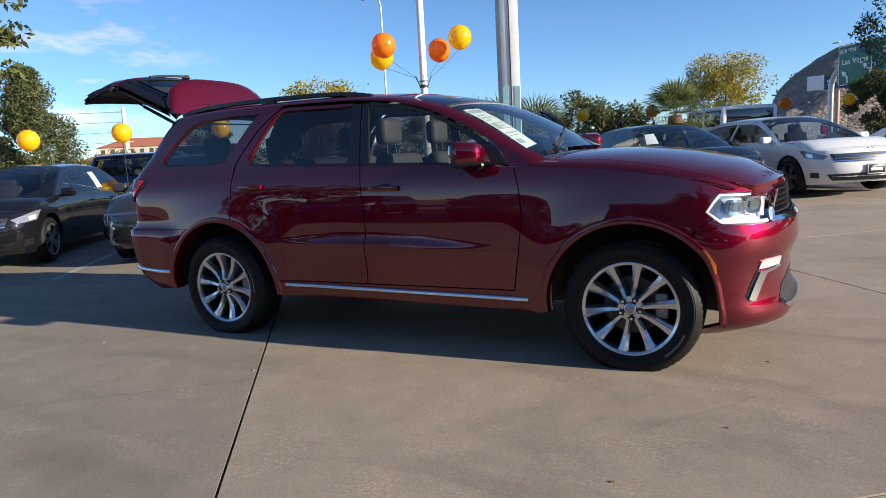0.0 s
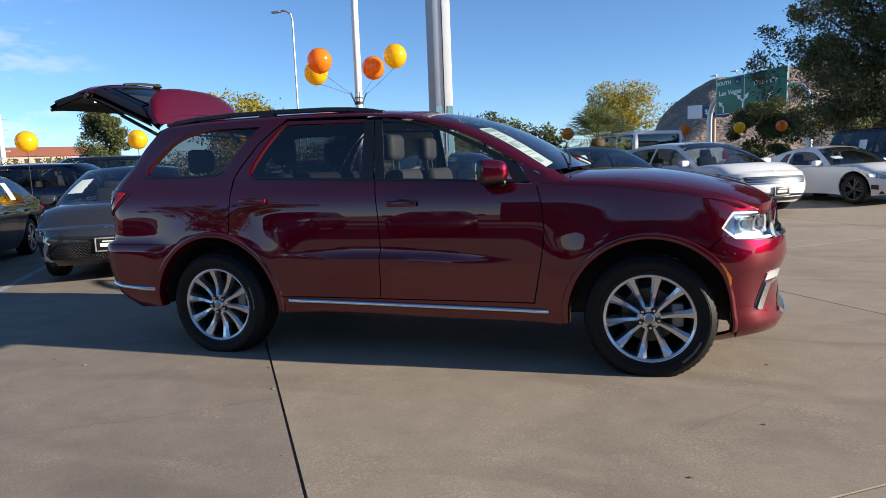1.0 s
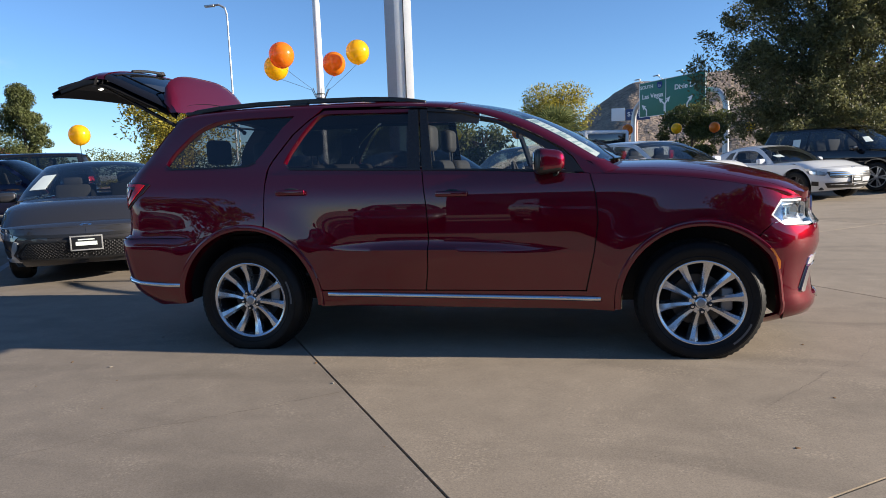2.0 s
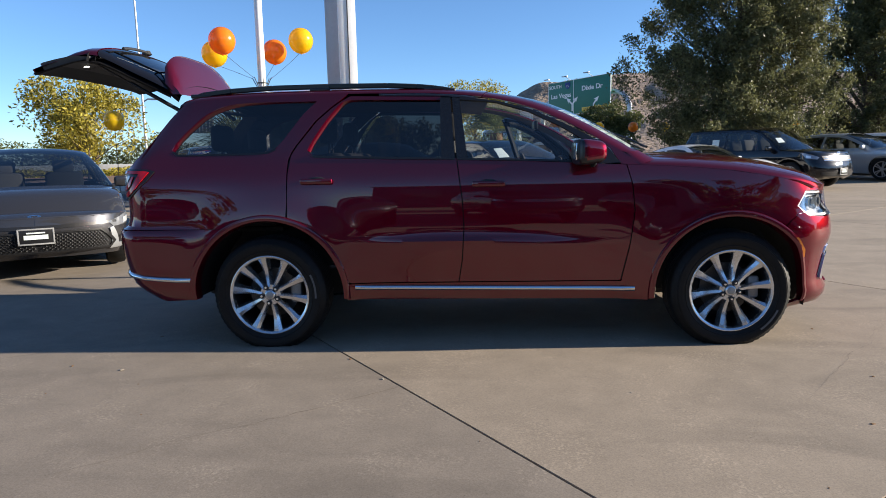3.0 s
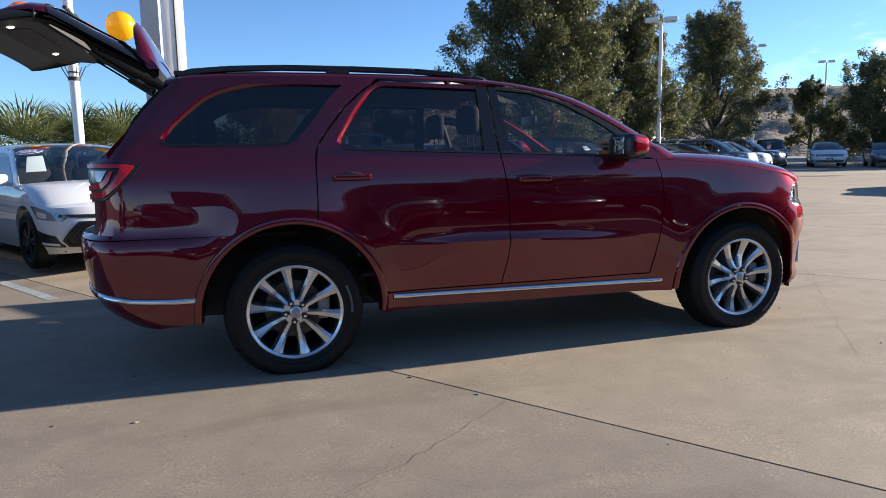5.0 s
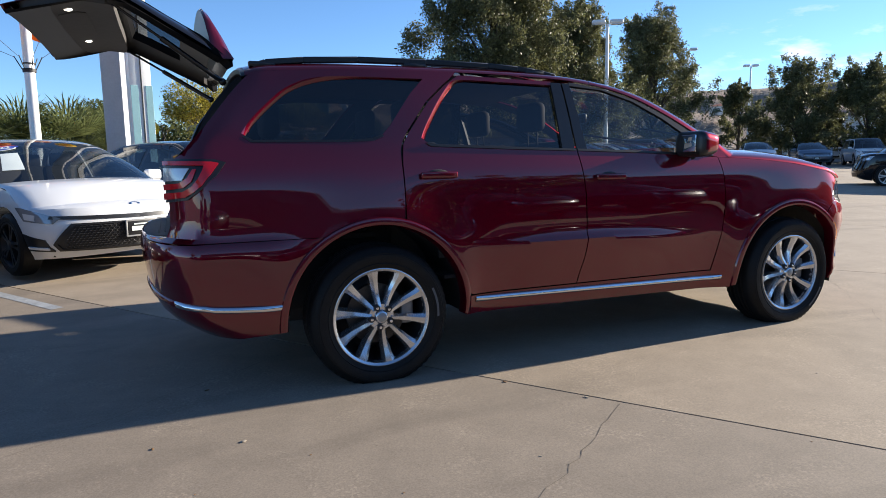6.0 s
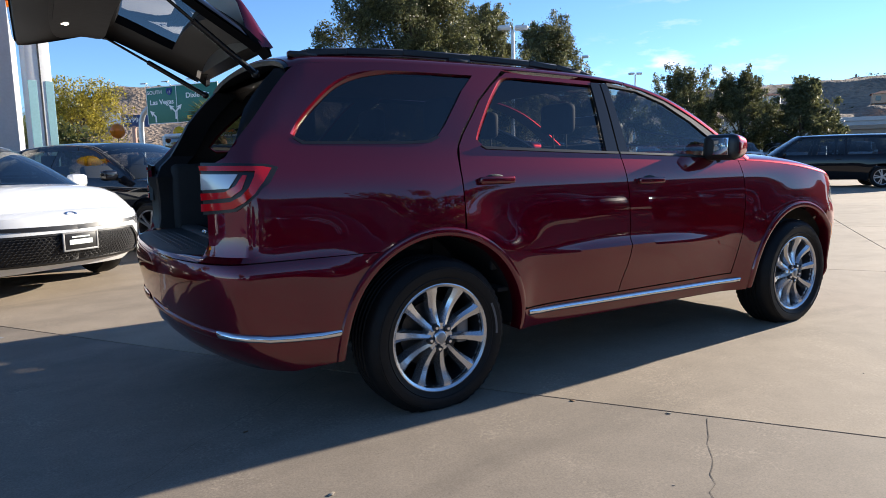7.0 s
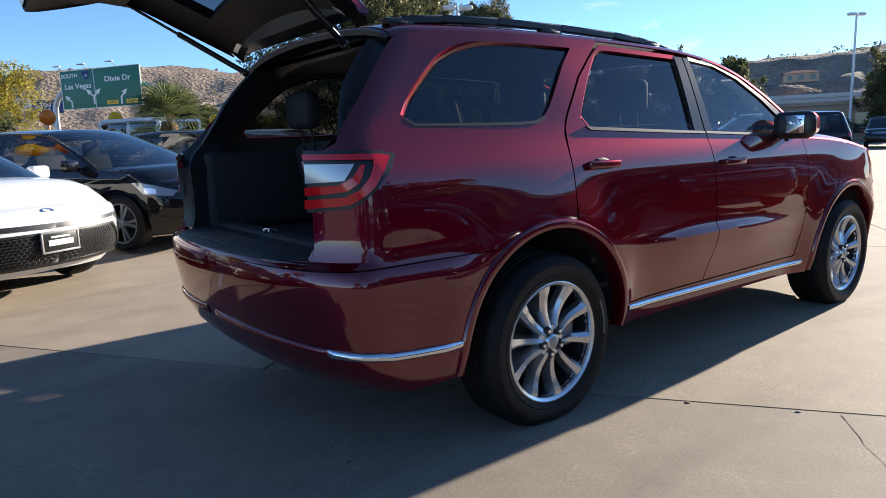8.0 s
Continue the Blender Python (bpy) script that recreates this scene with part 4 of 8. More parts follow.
# hatch frame round the open back
bm = bmesh.new()
rows = []
for sgn in (-1, 1):
    for z in (np.linspace(0.85, 1.66, 14) if sgn == -1 else np.linspace(1.66, 0.85, 14)):
        z = float(z)
        p = S.side(S.ar(z, fe(z)), z, sgn)
        n = Vector((0.05 - 0.075 * sstep(1.25, 1.5, z), -sgn * (0.040 + 0.06 * sstep(1.25, 1.5, z)), 0.0))
        rows.append([bm.verts.new(v) for v in (p, p + Vector((0.012, -sgn * 0.012, 0)), p + Vector((0.03, -sgn * 0.03, 0)), p + n, p + n + Vector((-0.02, -sgn * 0.008, 0)), p + n + Vector((-0.012, -sgn * 0.025, 0)), p + n + Vector((0.12, -sgn * 0.03, 0)))])
for a, b in zip(rows, rows[1:]):
    for j in range(6):
        bm.faces.new((a[j], a[j + 1], b[j + 1], b[j]))
bmesh.ops.recalc_face_normals(bm, faces=bm.faces)
part("hatch_frame", bm, M_BLACKTRIM, suv, "black rubber-sealed hatch frame")

# inner lining of the load space, header and sill
for s in (-1, 1):
    part("quarter_lining", S.panel([q_low, q_up, q_mid], 0.08, 0.0, -0.045, both=s), M_CABIN, suv, "dark plastic load space lining")
bm = bmesh.new()
rows = []
for i in range(21):
    p = S.top(-0.70, -0.96 + 1.92 * i / 20)
    rows.append([bm.verts.new(p + Vector(v)) for v in ((0.0, 0, -0.004), (-0.018, 0, -0.012), (-0.012, 0, -0.034), (0.03, 0, -0.050), (0.16, 0, -0.060))])
for a, b in zip(rows, rows[1:]):
    for j in range(4):
        bm.faces.new((a[j], a[j + 1], b[j + 1], b[j]))
bmesh.ops.recalc_face_normals(bm, faces=bm.faces)
part("hatch_header", bm, M_BLACKTRIM, suv)
bm = bmesh.new()
box(bm, (0.10, 1.36, 0.16), (-0.83, 0, 0.79), 0.02, 3)
part("load_sill", bm, M_CABIN, suv)
bm = bmesh.new()
for dy in (-0.03, 0.03):
    box(bm, (0.05, 0.012, 0.02), (-0.86, dy, 0.875), 0.004)
box(bm, (0.012, 0.07, 0.012), (-0.875, 0, 0.885), 0.003)
part("latch_striker", bm, M_CHROME, suv, "steel latch striker")
bm = bmesh.new()
for i in range(5):
    box(bm, (0.008, 0.9, 0.006), (-1.08 + 0.03 * i, 0, 0.849), 0.002, 1)
part("step_rib", bm, M_MATTE, suv)

for s in (-1, 1):
    part("door_frame_lining", S.panel([rear_frame], 0.08, 0.0, -0.03, both=s), M_CABIN, suv)

# open tailgate: built shut round its hinge, then swung up
HINGE = Vector((-0.665, 0, 1.735))
SWING = Matrix.Translation(HINGE) @ Matrix.Rotation(radians(81), 4, "Y") @ Matrix.Translation(-HINGE)
gate = part("tailgate", bmesh.new(), M_RED, suv, "raised tailgate with rear window and spoiler")
GX = curve_of([(0.78, -1.008), (0.90, -1.016), (1.0, -1.024), (1.08, -1.032), (1.15, -1.038), (1.24, -1.030), (1.33, -0.975), (1.44, -0.890), (1.65, -0.730), (1.735, -0.655)])
GW = curve_of([(0.78, 0.70), (0.82, 0.72), (0.90, 0.735), (1.0, 0.74), (1.2, 0.735), (1.45, 0.665), (1.65, 0.605), (1.735, 0.56)])
GBOW = curve_of([(0.78, 0.03), (1.0, 0.06), (1.2, 0.11), (1.75, 0.12)])


def gate_surf(off):
    return lambda s, z: SWING @ Vector((GX(z) - GBOW(z) * math.cos(s * math.pi / 2) + off, GW(z) * math.sin(s * math.pi / 2), z))


GIN = curve_of([(0.76, -0.950), (0.82, -0.962), (0.90, -0.980), (1.10, -0.985), (1.24, -0.955)])


def gate_lining(s, z):
    return SWING @ Vector((GIN(z) - 0.045 * math.cos(s * math.pi / 2), GW(z) * math.sin(s * math.pi / 2), z))


def gate_part(name, outlines, off, depth, material, label="", flip=True):
    bm = bmesh.new()
    sheet(bm, outlines, gate_surf(off), 0.08, depth, 0.0, flip=flip)
    return part(name, bm, material, gate, label)


M_GATETRIM = mat("black_gate_moulding", (0.008, 0.008, 0.009), 0.5, 0, 0, 40, 0.1, spec=0.12)
M_GATELINING = mat("dark_grey_gate_lining", (0.075, 0.073, 0.072), 0.7, 0, 0, 25, 0.12, spec=0.3)
M_EDGEGLASS = mat("black_glass_edge", (0.006, 0.006, 0.008), 0.06, 0, 0, 0, 0, spec=0.5)
M_GATEGLASS = glass("rear_privacy_glass", (0.20, 0.215, 0.225))
bm = bmesh.new()
sheet(bm, [[(-0.92, 0.80), (0.92, 0.80), (0.985, 0.85), (0.985, 1.26), (-0.985, 1.26), (-0.985, 0.85)]], gate_surf(0.045), 0.08, 0.02, 0.0, flip=False)
part("inner_shell", bm, M_GATETRIM, gate)
gate_part("outer_skin", [[(-0.92, 0.785), (0.92, 0.785), (0.98, 0.797), (1, 0.83), (1, 1.28), (0.8, 1.27), (0, 1.24), (-0.8, 1.27), (-1, 1.28), (-1, 0.83), (-0.98, 0.797)]], 0.0, 0.03, M_RED)
for o in ([(-1, 1.285), (-0.74, 1.272), (-0.70, 1.62), (-1, 1.62)], [(0.74, 1.272), (1, 1.285), (1, 1.62), (0.70, 1.62)], [(-1, 1.62), (1, 1.62), (1, 1.72), (-1, 1.72)]):
    gate_part("outer_frame", [o], 0.0, 0.04, M_EDGEGLASS)
rg = gate_part("rear_window", [[(-0.75, 1.273), (0.0, 1.243), (0.75, 1.273), (0.71, 1.625), (-0.71, 1.625)]], 0.006, 0, M_GATEGLASS, "dark tinted rear window")
rg.visible_shadow = False
bm = bmesh.new()
sheet(bm, [smooth_loop([(-0.76, 0.86), (0.0, 0.845), (0.76, 0.86), (0.86, 0.95), (0.90, 1.12), (0.82, 1.225), (0.0, 1.232), (-0.82, 1.225), (-0.90, 1.12), (-0.86, 0.95)], 4)], gate_lining, 0.08, 0.05, 0.0, flip=False)
part("inner_trim", bm, M_GATELINING, gate, "grey plastic tailgate lining")
bm = bmesh.new()
sheet(bm, [[(-0.30, 0.97), (0.30, 0.97), (0.34, 1.06), (0.30, 1.10), (-0.30, 1.10), (-0.34, 1.06)]], gate_lining, 0.08, 0.004, 0.004, flip=False)
part("pull_panel", bm, M_GATELINING, gate)
for o in ([(-0.99, 1.22), (-0.54, 1.22), (-0.50, 1.54), (-0.60, 1.58), (-0.97, 1.66)], [(0.54, 1.22), (0.99, 1.22), (0.97, 1.66), (0.60, 1.58), (0.50, 1.54)], [(-0.62, 1.53), (0.62, 1.53), (0.97, 1.70), (-0.97, 1.70)], [(-0.66, 1.215), (0.66, 1.215), (0.62, 1.28), (-0.62, 1.28)]):
    gate_part("inner_frame", [o], 0.062, 0.05, M_GATETRIM, flip=False)
m_on = mat("lit_lamp", (0.9, 0.9, 0.85), 0.3)
m_on.node_tree.nodes["Principled BSDF"].inputs["Emission Color"].default_value = (1, 0.93, 0.8, 1)
m_on.node_tree.nodes["Principled BSDF"].inputs["Emission Strength"].default_value = 2.5
for s in (-0.42, 0.42):
    bm = bmesh.new()
    bmesh.ops.create_uvsphere(bm, u_segments=12, v_segments=8, radius=0.02, matrix=Matrix.Translation(gate_lining(s, 1.03)) @ Matrix.Diagonal((1, 1, 0.4, 1)))
    part("gate_lamp", bm, m_on, gate, "lit cargo lamp")
# bright strips stand in for reflections on the black plastic by the hinges
for s in (-1, 1):
    gate_part("slot_glint", [[(s * 0.62, 1.655), (s * 0.80, 1.655), (s * 0.80, 1.672), (s * 0.62, 1.672)]], 0.068, 0.006, M_LAMP, flip=False)
# spoiler over the rear window: red above, black below
bm = bmesh.new()
rows = []
for i in range(25):
    s = -1 + 2 * i / 24
    e = max(0.0, 1 - abs(s) ** 3.2) ** 0.5
    y = 0.625 * s
    c = 0.10 + 0.24 * e
    rows.append([bm.verts.new(SWING @ Vector((-0.675 - c * u, y * (1 - 0.04 * u), 1.742 + 0.012 * math.sin(math.pi * u) - 0.075 * u - d))) for u, d in ((0, 0), (0.25, 0), (0.5, 0), (0.75, 0), (0.93, 0), (1.0, 0.010), (0.97, 0.026), (0.75, 0.040), (0.3, 0.06), (0.1, 0.06))])
for a, b in zip(rows, rows[1:]):
    for j in range(9):
        f = bm.faces.new((a[j], a[j + 1], b[j + 1], b[j]))
        f.material_index = 1 if j > 5 else 0
for a, b in zip(rows, rows[1:]):
    f = bm.faces.new((a[9], a[0], b[0], b[9]))
    f.material_index = 1
for r in (rows[0], rows[-1]):
    bm.faces.new(r)
bmesh.ops.recalc_face_normals(bm, faces=bm.faces)
part("spoiler", bm, [M_RED, M_BLACKTRIM], gate, "red roof spoiler with black underside")
bm = bmesh.new()
p = [gate_surf(-0.022)(0.05 - 0.055 * i, 1.262 + 0.006 * i) for i in range(9)]
for a, b in zip(p, p[1:]):
    rod(bm, a, b, 0.011, n=6)
rod(bm, gate_surf(-0.03)(0.05, 1.255), gate_surf(0.0)(0.05, 1.255), 0.03, 0.04, 10)
part("rear_wiper", bm, M_MATTE, gate)
for s in (-1, 1):
    bm = bmesh.new()
    a = Vector((-0.715, s * 0.52, 1.640))
    b = gate_surf(0.075)(s * 0.88, 1.235)
    m_ = a.lerp(b, 0.58)
    rod(bm, a, m_, 0.014, n=10)
    rod(bm, m_, b, 0.007, n=8)
    bmesh.ops.create_uvsphere(bm, u_segments=10, v_segments=6, radius=0.02, matrix=Matrix.Translation(a))
    part("gas_strut", bm, M_PILLAR, suv, "black gas strut")

# the driver's door, open
dh = Vector((2.40, 0.93, 0))
OPEN = Matrix.Translation(dh) @ Matrix.Rotation(radians(-62), 4, "Z") @ Matrix.Translation(-dh)
ddoor = part("driver_door", S.panel([front_door], 0.08, 0.05, both=1), M_RED, suv, "open driver door")
ddoor.matrix_local = OPEN
part("door_frame", S.panel([front_frame, [(1.284, 1.262), (1.345, 1.256), (1.30, 1.66), (1.25, 1.66)]], 0.08, 0.03, both=1), M_BLACKTRIM, ddoor)
bm = S.panel([front_door], 0.12, 0.0, -0.07, both=1)
part("door_lining", bm, M_CABIN, ddoor)
o = part("front_door_window", S.panel([fwin], 0.1, 0.0, -0.01, both=1), M_GLASS, ddoor)
o.visible_shadow = False
part("frame_inner", S.panel([[(1.30, 1.655), (1.53, 1.63), (1.75, 1.56), (1.97, 1.45), (2.15, 1.335), (2.24, 1.215), (2.12, 1.22), (2.05, 1.33), (1.9, 1.42), (1.7, 1.51), (1.5, 1.575), (1.345, 1.60)]], 0.08, 0.03, -0.03, both=1), M_PILLAR, ddoor)
mirror(ddoor, 1, (2.115, 0.985, 1.325))


# ---- ground ----
def gz(x, y):
    """The lot is level under the red car and rises gently beyond it."""
    t = max(0.0, min(y, 59.9) - 1.2)
    return 0.018 + 0.021 * (t * t / (t + 1.2))


def concrete(name, color):
    m = mat(name, color, 0.85, 0, 0, 0.55, 0.13, 0.35, 0.0025)
    nt, b = m.node_tree, m.node_tree.nodes["Principled BSDF"]
    src = b.inputs["Base Color"].links[0].from_socket
    info = nt.nodes.new("ShaderNodeObjectInfo")
    rg = nt.nodes.new("ShaderNodeMapRange")
    rg.inputs["To Min"].default_value, rg.inputs["To Max"].default_value = 0.90, 1.07
    nt.links.new(info.outputs["Random"], rg.inputs["Value"])
    sc = nt.nodes.new("ShaderNodeVectorMath")
    sc.operation = "SCALE"
    nt.links.new(src, sc.inputs[0])
    nt.links.new(rg.outputs[0], sc.inputs["Scale"])
    # dark scuffs and tyre film with soft borders
    tc = nt.nodes.new("ShaderNodeTexCoord")
    st = nt.nodes.new("ShaderNodeTexNoise")
    st.inputs["Scale"].default_value, st.inputs["Detail"].default_value, st.inputs["Distortion"].default_value = 1.6, 9, 1.2
    mp = nt.nodes.new("ShaderNodeMapping")
    mp.inputs["Scale"].default_value = (0.35, 1.0, 1.0)
    nt.links.new(tc.outputs["Object"], mp.inputs["Vector"])
    nt.links.new(mp.outputs[0], st.inputs["Vector"])
    r2 = nt.nodes.new("ShaderNodeMapRange")
    r2.inputs["From Min"].default_value, r2.inputs["From Max"].default_value = 0.50, 0.68
    r2.inputs["To Min"].default_value, r2.inputs["To Max"].default_value = 1.0, 0.80
    nt.links.new(st.outputs[0], r2.inputs["Value"])
    s2 = nt.nodes.new("ShaderNodeVectorMath")
    s2.operation = "SCALE"
    nt.links.new(sc.outputs[0], s2.inputs[0])
    nt.links.new(r2.outputs[0], s2.inputs["Scale"])
    # small pits
    vo = nt.nodes.new("ShaderNodeTexNoise")
    vo.inputs["Scale"].default_value, vo.inputs["Detail"].default_value = 60, 3
    nt.links.new(tc.outputs["Object"], vo.inputs["Vector"])
    r3 = nt.nodes.new("ShaderNodeMapRange")
    r3.inputs["From Min"].default_value, r3.inputs["From Max"].default_value = 0.66, 0.74
    r3.inputs["To Min"].default_value, r3.inputs["To Max"].default_value = 1.0, 0.72
    nt.links.new(vo.outputs[0], r3.inputs["Value"])
    s3 = nt.nodes.new("ShaderNodeVectorMath")
    s3.operation = "SCALE"
    nt.links.new(s2.outputs[0], s3.inputs[0])
    nt.links.new(r3.outputs[0], s3.inputs["Scale"])
    # sandy grain
    gr_ = nt.nodes.new("ShaderNodeTexNoise")
    gr_.inputs["Scale"].default_value, gr_.inputs["Detail"].default_value, gr_.inputs["Roughness"].default_value = 130, 3, 0.7
    nt.links.new(tc.outputs["Object"], gr_.inputs["Vector"])
    r4 = nt.nodes.new("ShaderNodeMapRange")
    r4.inputs["From Min"].default_value, r4.inputs["From Max"].default_value = 0.3, 0.7
    r4.inputs["To Min"].default_value, r4.inputs["To Max"].default_value = 0.80, 1.20
    nt.links.new(gr_.outputs[0], r4.inputs["Value"])
    s4 = nt.nodes.new("ShaderNodeVectorMath")
    s4.operation = "SCALE"
    nt.links.new(s3.outputs[0], s4.inputs[0])
    nt.links.new(r4.outputs[0], s4.inputs["Scale"])
    # worn patches where pale sand shows as speckle
    pa = nt.nodes.new("ShaderNodeTexNoise")
    pa.inputs["Scale"].default_value, pa.inputs["Detail"].default_value, pa.inputs["Roughness"].default_value, pa.inputs["Distortion"].default_value = 2.3, 7, 0.65, 0.8
    nt.links.new(tc.outputs["Object"], pa.inputs["Vector"])
    r5 = nt.nodes.new("ShaderNodeMapRange")
    r5.inputs["From Min"].default_value, r5.inputs["From Max"].default_value = 0.48, 0.64
    nt.links.new(pa.outputs[0], r5.inputs["Value"])
    sp = nt.nodes.new("ShaderNodeTexNoise")
    sp.inputs["Scale"].default_value, sp.inputs["Detail"].default_value = 75, 2
    nt.links.new(tc.outputs["Object"], sp.inputs["Vector"])
    r6 = nt.nodes.new("ShaderNodeMapRange")
    r6.inputs["From Min"].default_value, r6.inputs["From Max"].default_value = 0.50, 0.66
    r6.inputs["To Min"].default_value, r6.inputs["To Max"].default_value = -0.03, 0.30
    nt.links.new(sp.outputs[0], r6.inputs["Value"])
    mu = nt.nodes.new("ShaderNodeMath")
    mu.operation = "MULTIPLY"
    nt.links.new(r5.outputs[0], mu.inputs[0])
    nt.links.new(r6.outputs[0], mu.inputs[1])
    ad = nt.nodes.new("ShaderNodeMath")
    ad.inputs[1].default_value = 1.0
    nt.links.new(mu.outputs[0], ad.inputs[0])
    s5 = nt.nodes.new("ShaderNodeVectorMath")
    s5.operation = "SCALE"
    nt.links.new(s4.outputs[0], s5.inputs[0])
    nt.links.new(ad.outputs[0], s5.inputs["Scale"])
    nt.links.new(s5.outputs[0], b.inputs["Base Color"])
    return m


M_CONC = concrete("worn_concrete", (0.285, 0.230, 0.170))
LOT = Matrix.Translation((0.61, -0.297, 0)) @ Matrix.Rotation(radians(-54.3), 4, "Z")
bm = bmesh.new()
xs = [-1500, -400, -150, -80, -40, -20, -10, -5, 0, 5, 10, 15, 20, 30, 40, 60, 90, 150, 400, 1500]
ys = [-1500, -300, -60, -20, -5, 0, 1, 1.5, 2, 2.5, 3, 3.5, 4, 5, 6, 8, 10, 13, 17, 22, 28, 36, 45, 55, 60, 80, 150, 400, 1500]
grid = [[bm.verts.new((x, y, gz(x, y) - 0.026)) for y in ys] for x in xs]
for i in range(len(xs) - 1):
    for j in range(len(ys) - 1):
        bm.faces.new((grid[i][j], grid[i + 1][j], grid[i + 1][j + 1], grid[i][j + 1]))
M_BASE = mat("joint_bed_and_far_lot", (0.20, 0.17, 0.14), 0.9, 0, 0, 0.5, 0.2)
ground = part("ground", bm, M_BASE, None)
tagged(ground, "wide worn concrete car lot with jointed slabs", "ground", kind="structure")


M_CONC_OLD = concrete("older_grey_concrete", (0.222, 0.183, 0.142))


def slab(i, j):
    """One poured slab of the lot, with rounded joint edges."""
    pitch = 4.93 if j >= 0 else 9.86
    a0, a1 = 2.67 + pitch * (i - 1), 2.67 + pitch * i
    b0, b1 = 4.72 * j, 4.72 * (j + 1)
    g_ = 0.007
    bm = bmesh.new()
    n = 10
    top = {}
    for u in range(n + 1):
        for v in range(n + 1):
            p = LOT @ Vector((a0 + g_ + (a1 - a0 - 2 * g_) * u / n, b0 + g_ + (b1 - b0 - 2 * g_) * v / n, 0))
            top[u, v] = bm.verts.new((p.x, p.y, gz(p.x, p.y)))
    for u in range(n):
        for v in range(n):
            bm.faces.new((top[u, v], top[u + 1, v], top[u + 1, v + 1], top[u, v + 1]))
    edge = [top[u, 0] for u in range(n + 1)] + [top[n, v] for v in range(1, n + 1)] + [top[u, n] for u in range(n - 1, -1, -1)] + [top[0, v] for v in range(n - 1, 0, -1)]
    low = [bm.verts.new(v.co + Vector((0, 0, -0.03))) for v in edge]
    for k in range(len(edge)):
        k2 = (k + 1) % len(edge)
        bm.faces.new((edge[k2], edge[k], low[k], low[k2]))
    part("slab", bm, M_CONC if j >= 0 else M_CONC_OLD, ground)


# ---- parked cars ----
M_WHITE = paint("white_paint", (0.64, 0.65, 0.66), 0.0, 0.45)
M_BLACKP = paint("black_paint", (0.008, 0.008, 0.010), 0.2, 0.3)
M_NAVY = paint("dark_blue_paint", (0.007, 0.011, 0.038), 0.4, 0.35)
M_GREY = paint("graphite_paint", (0.045, 0.045, 0.050), 0.5, 0.35)
M_SILVER = paint("silver_paint", (0.42, 0.44, 0.46), 0.6, 0.35)
M_STEEL = paint("steel_blue_paint", (0.12, 0.14, 0.17), 0.6, 0.35)
M_SEATGREY = mat("grey_seat_cloth", (0.02, 0.02, 0.021), 0.85, 0, 0, 40, 0.2)
M_CARGLASS = mat("car_window", (0.012, 0.014, 0.016), 0.03, 0, 1.0)
M_SMOKED = glass("car_glass", (0.42, 0.45, 0.46))
M_DARKLAMP = mat("smoked_lamp", (0.24, 0.25, 0.27), 0.1, 0.4, 1.0)
M_RIMSILVER = mat("silver_alloy", (0.45, 0.46, 0.48), 0.3, 0.9)
M_RIMBLACK = mat("black_alloy", (0.03, 0.03, 0.032), 0.3, 0.5)

WHEELS = {}


def car_wheel(parent, r, at, s, material):
    key = (r, s, material.name)
    if key not in WHEELS:
        rim = r * 0.70
        w = 0.20
        tyre = part("tyre", lathe(bmesh.new(), [(rim, 0), (rim + 0.01, s * 0.010), (r - 0.04, s * 0.012), (r - 0.008, -s * 0.012), (r, -s * 0.05), (r, -s * (w - 0.04)), (r - 0.03, -s * w), (rim, -s * w)], 32), M_TYRE, parent, local=at)
        bm = lathe(bmesh.new(), [(rim - 0.014, s * 0.004), (rim + 0.004, s * 0.006), (rim - 0.012, -s * 0.01), (rim - 0.04, -s * 0.15), (0.01, -s * 0.15)], 32)
        for f in bm.faces:
            if f.calc_center_median().y * s < -0.02:
                f.material_index = 1
        for i in range(10):
            t = 2 * math.pi * (i // 2) / 5 + (0.17 if i % 2 else -0.17)
            c, d = math.cos(t), math.sin(t)
            rows = []
            for rr, hw_ in ((0.04, 0.016), (rim * 0.5, 0.014), (rim - 0.008, 0.018)):
                rows.append([bm.verts.new((rr * c + o * -d * hw_, s * y, rr * d + o * c * hw_)) for o, y in ((-1, -0.03), (-1, -0.006), (1, -0.006), (1, -0.03))])
            for a, b in zip(rows, rows[1:]):
                for j in range(3):
                    bm.faces.new((a[j], a[j + 1], b[j + 1], b[j]))
        lathe(bm, [(0.0001, s * 0.004), (0.05, 0), (0.06, -s * 0.03)], 16)
        rim_o = part("rim", bm, [material, M_RIMDARK], tyre)
        WHEELS[key] = (tyre, rim_o)
        return tyre
    t0, r0 = WHEELS[key]
    t = again(t0, parent, at)
    again(r0, t, Matrix.Identity(4))
    return t


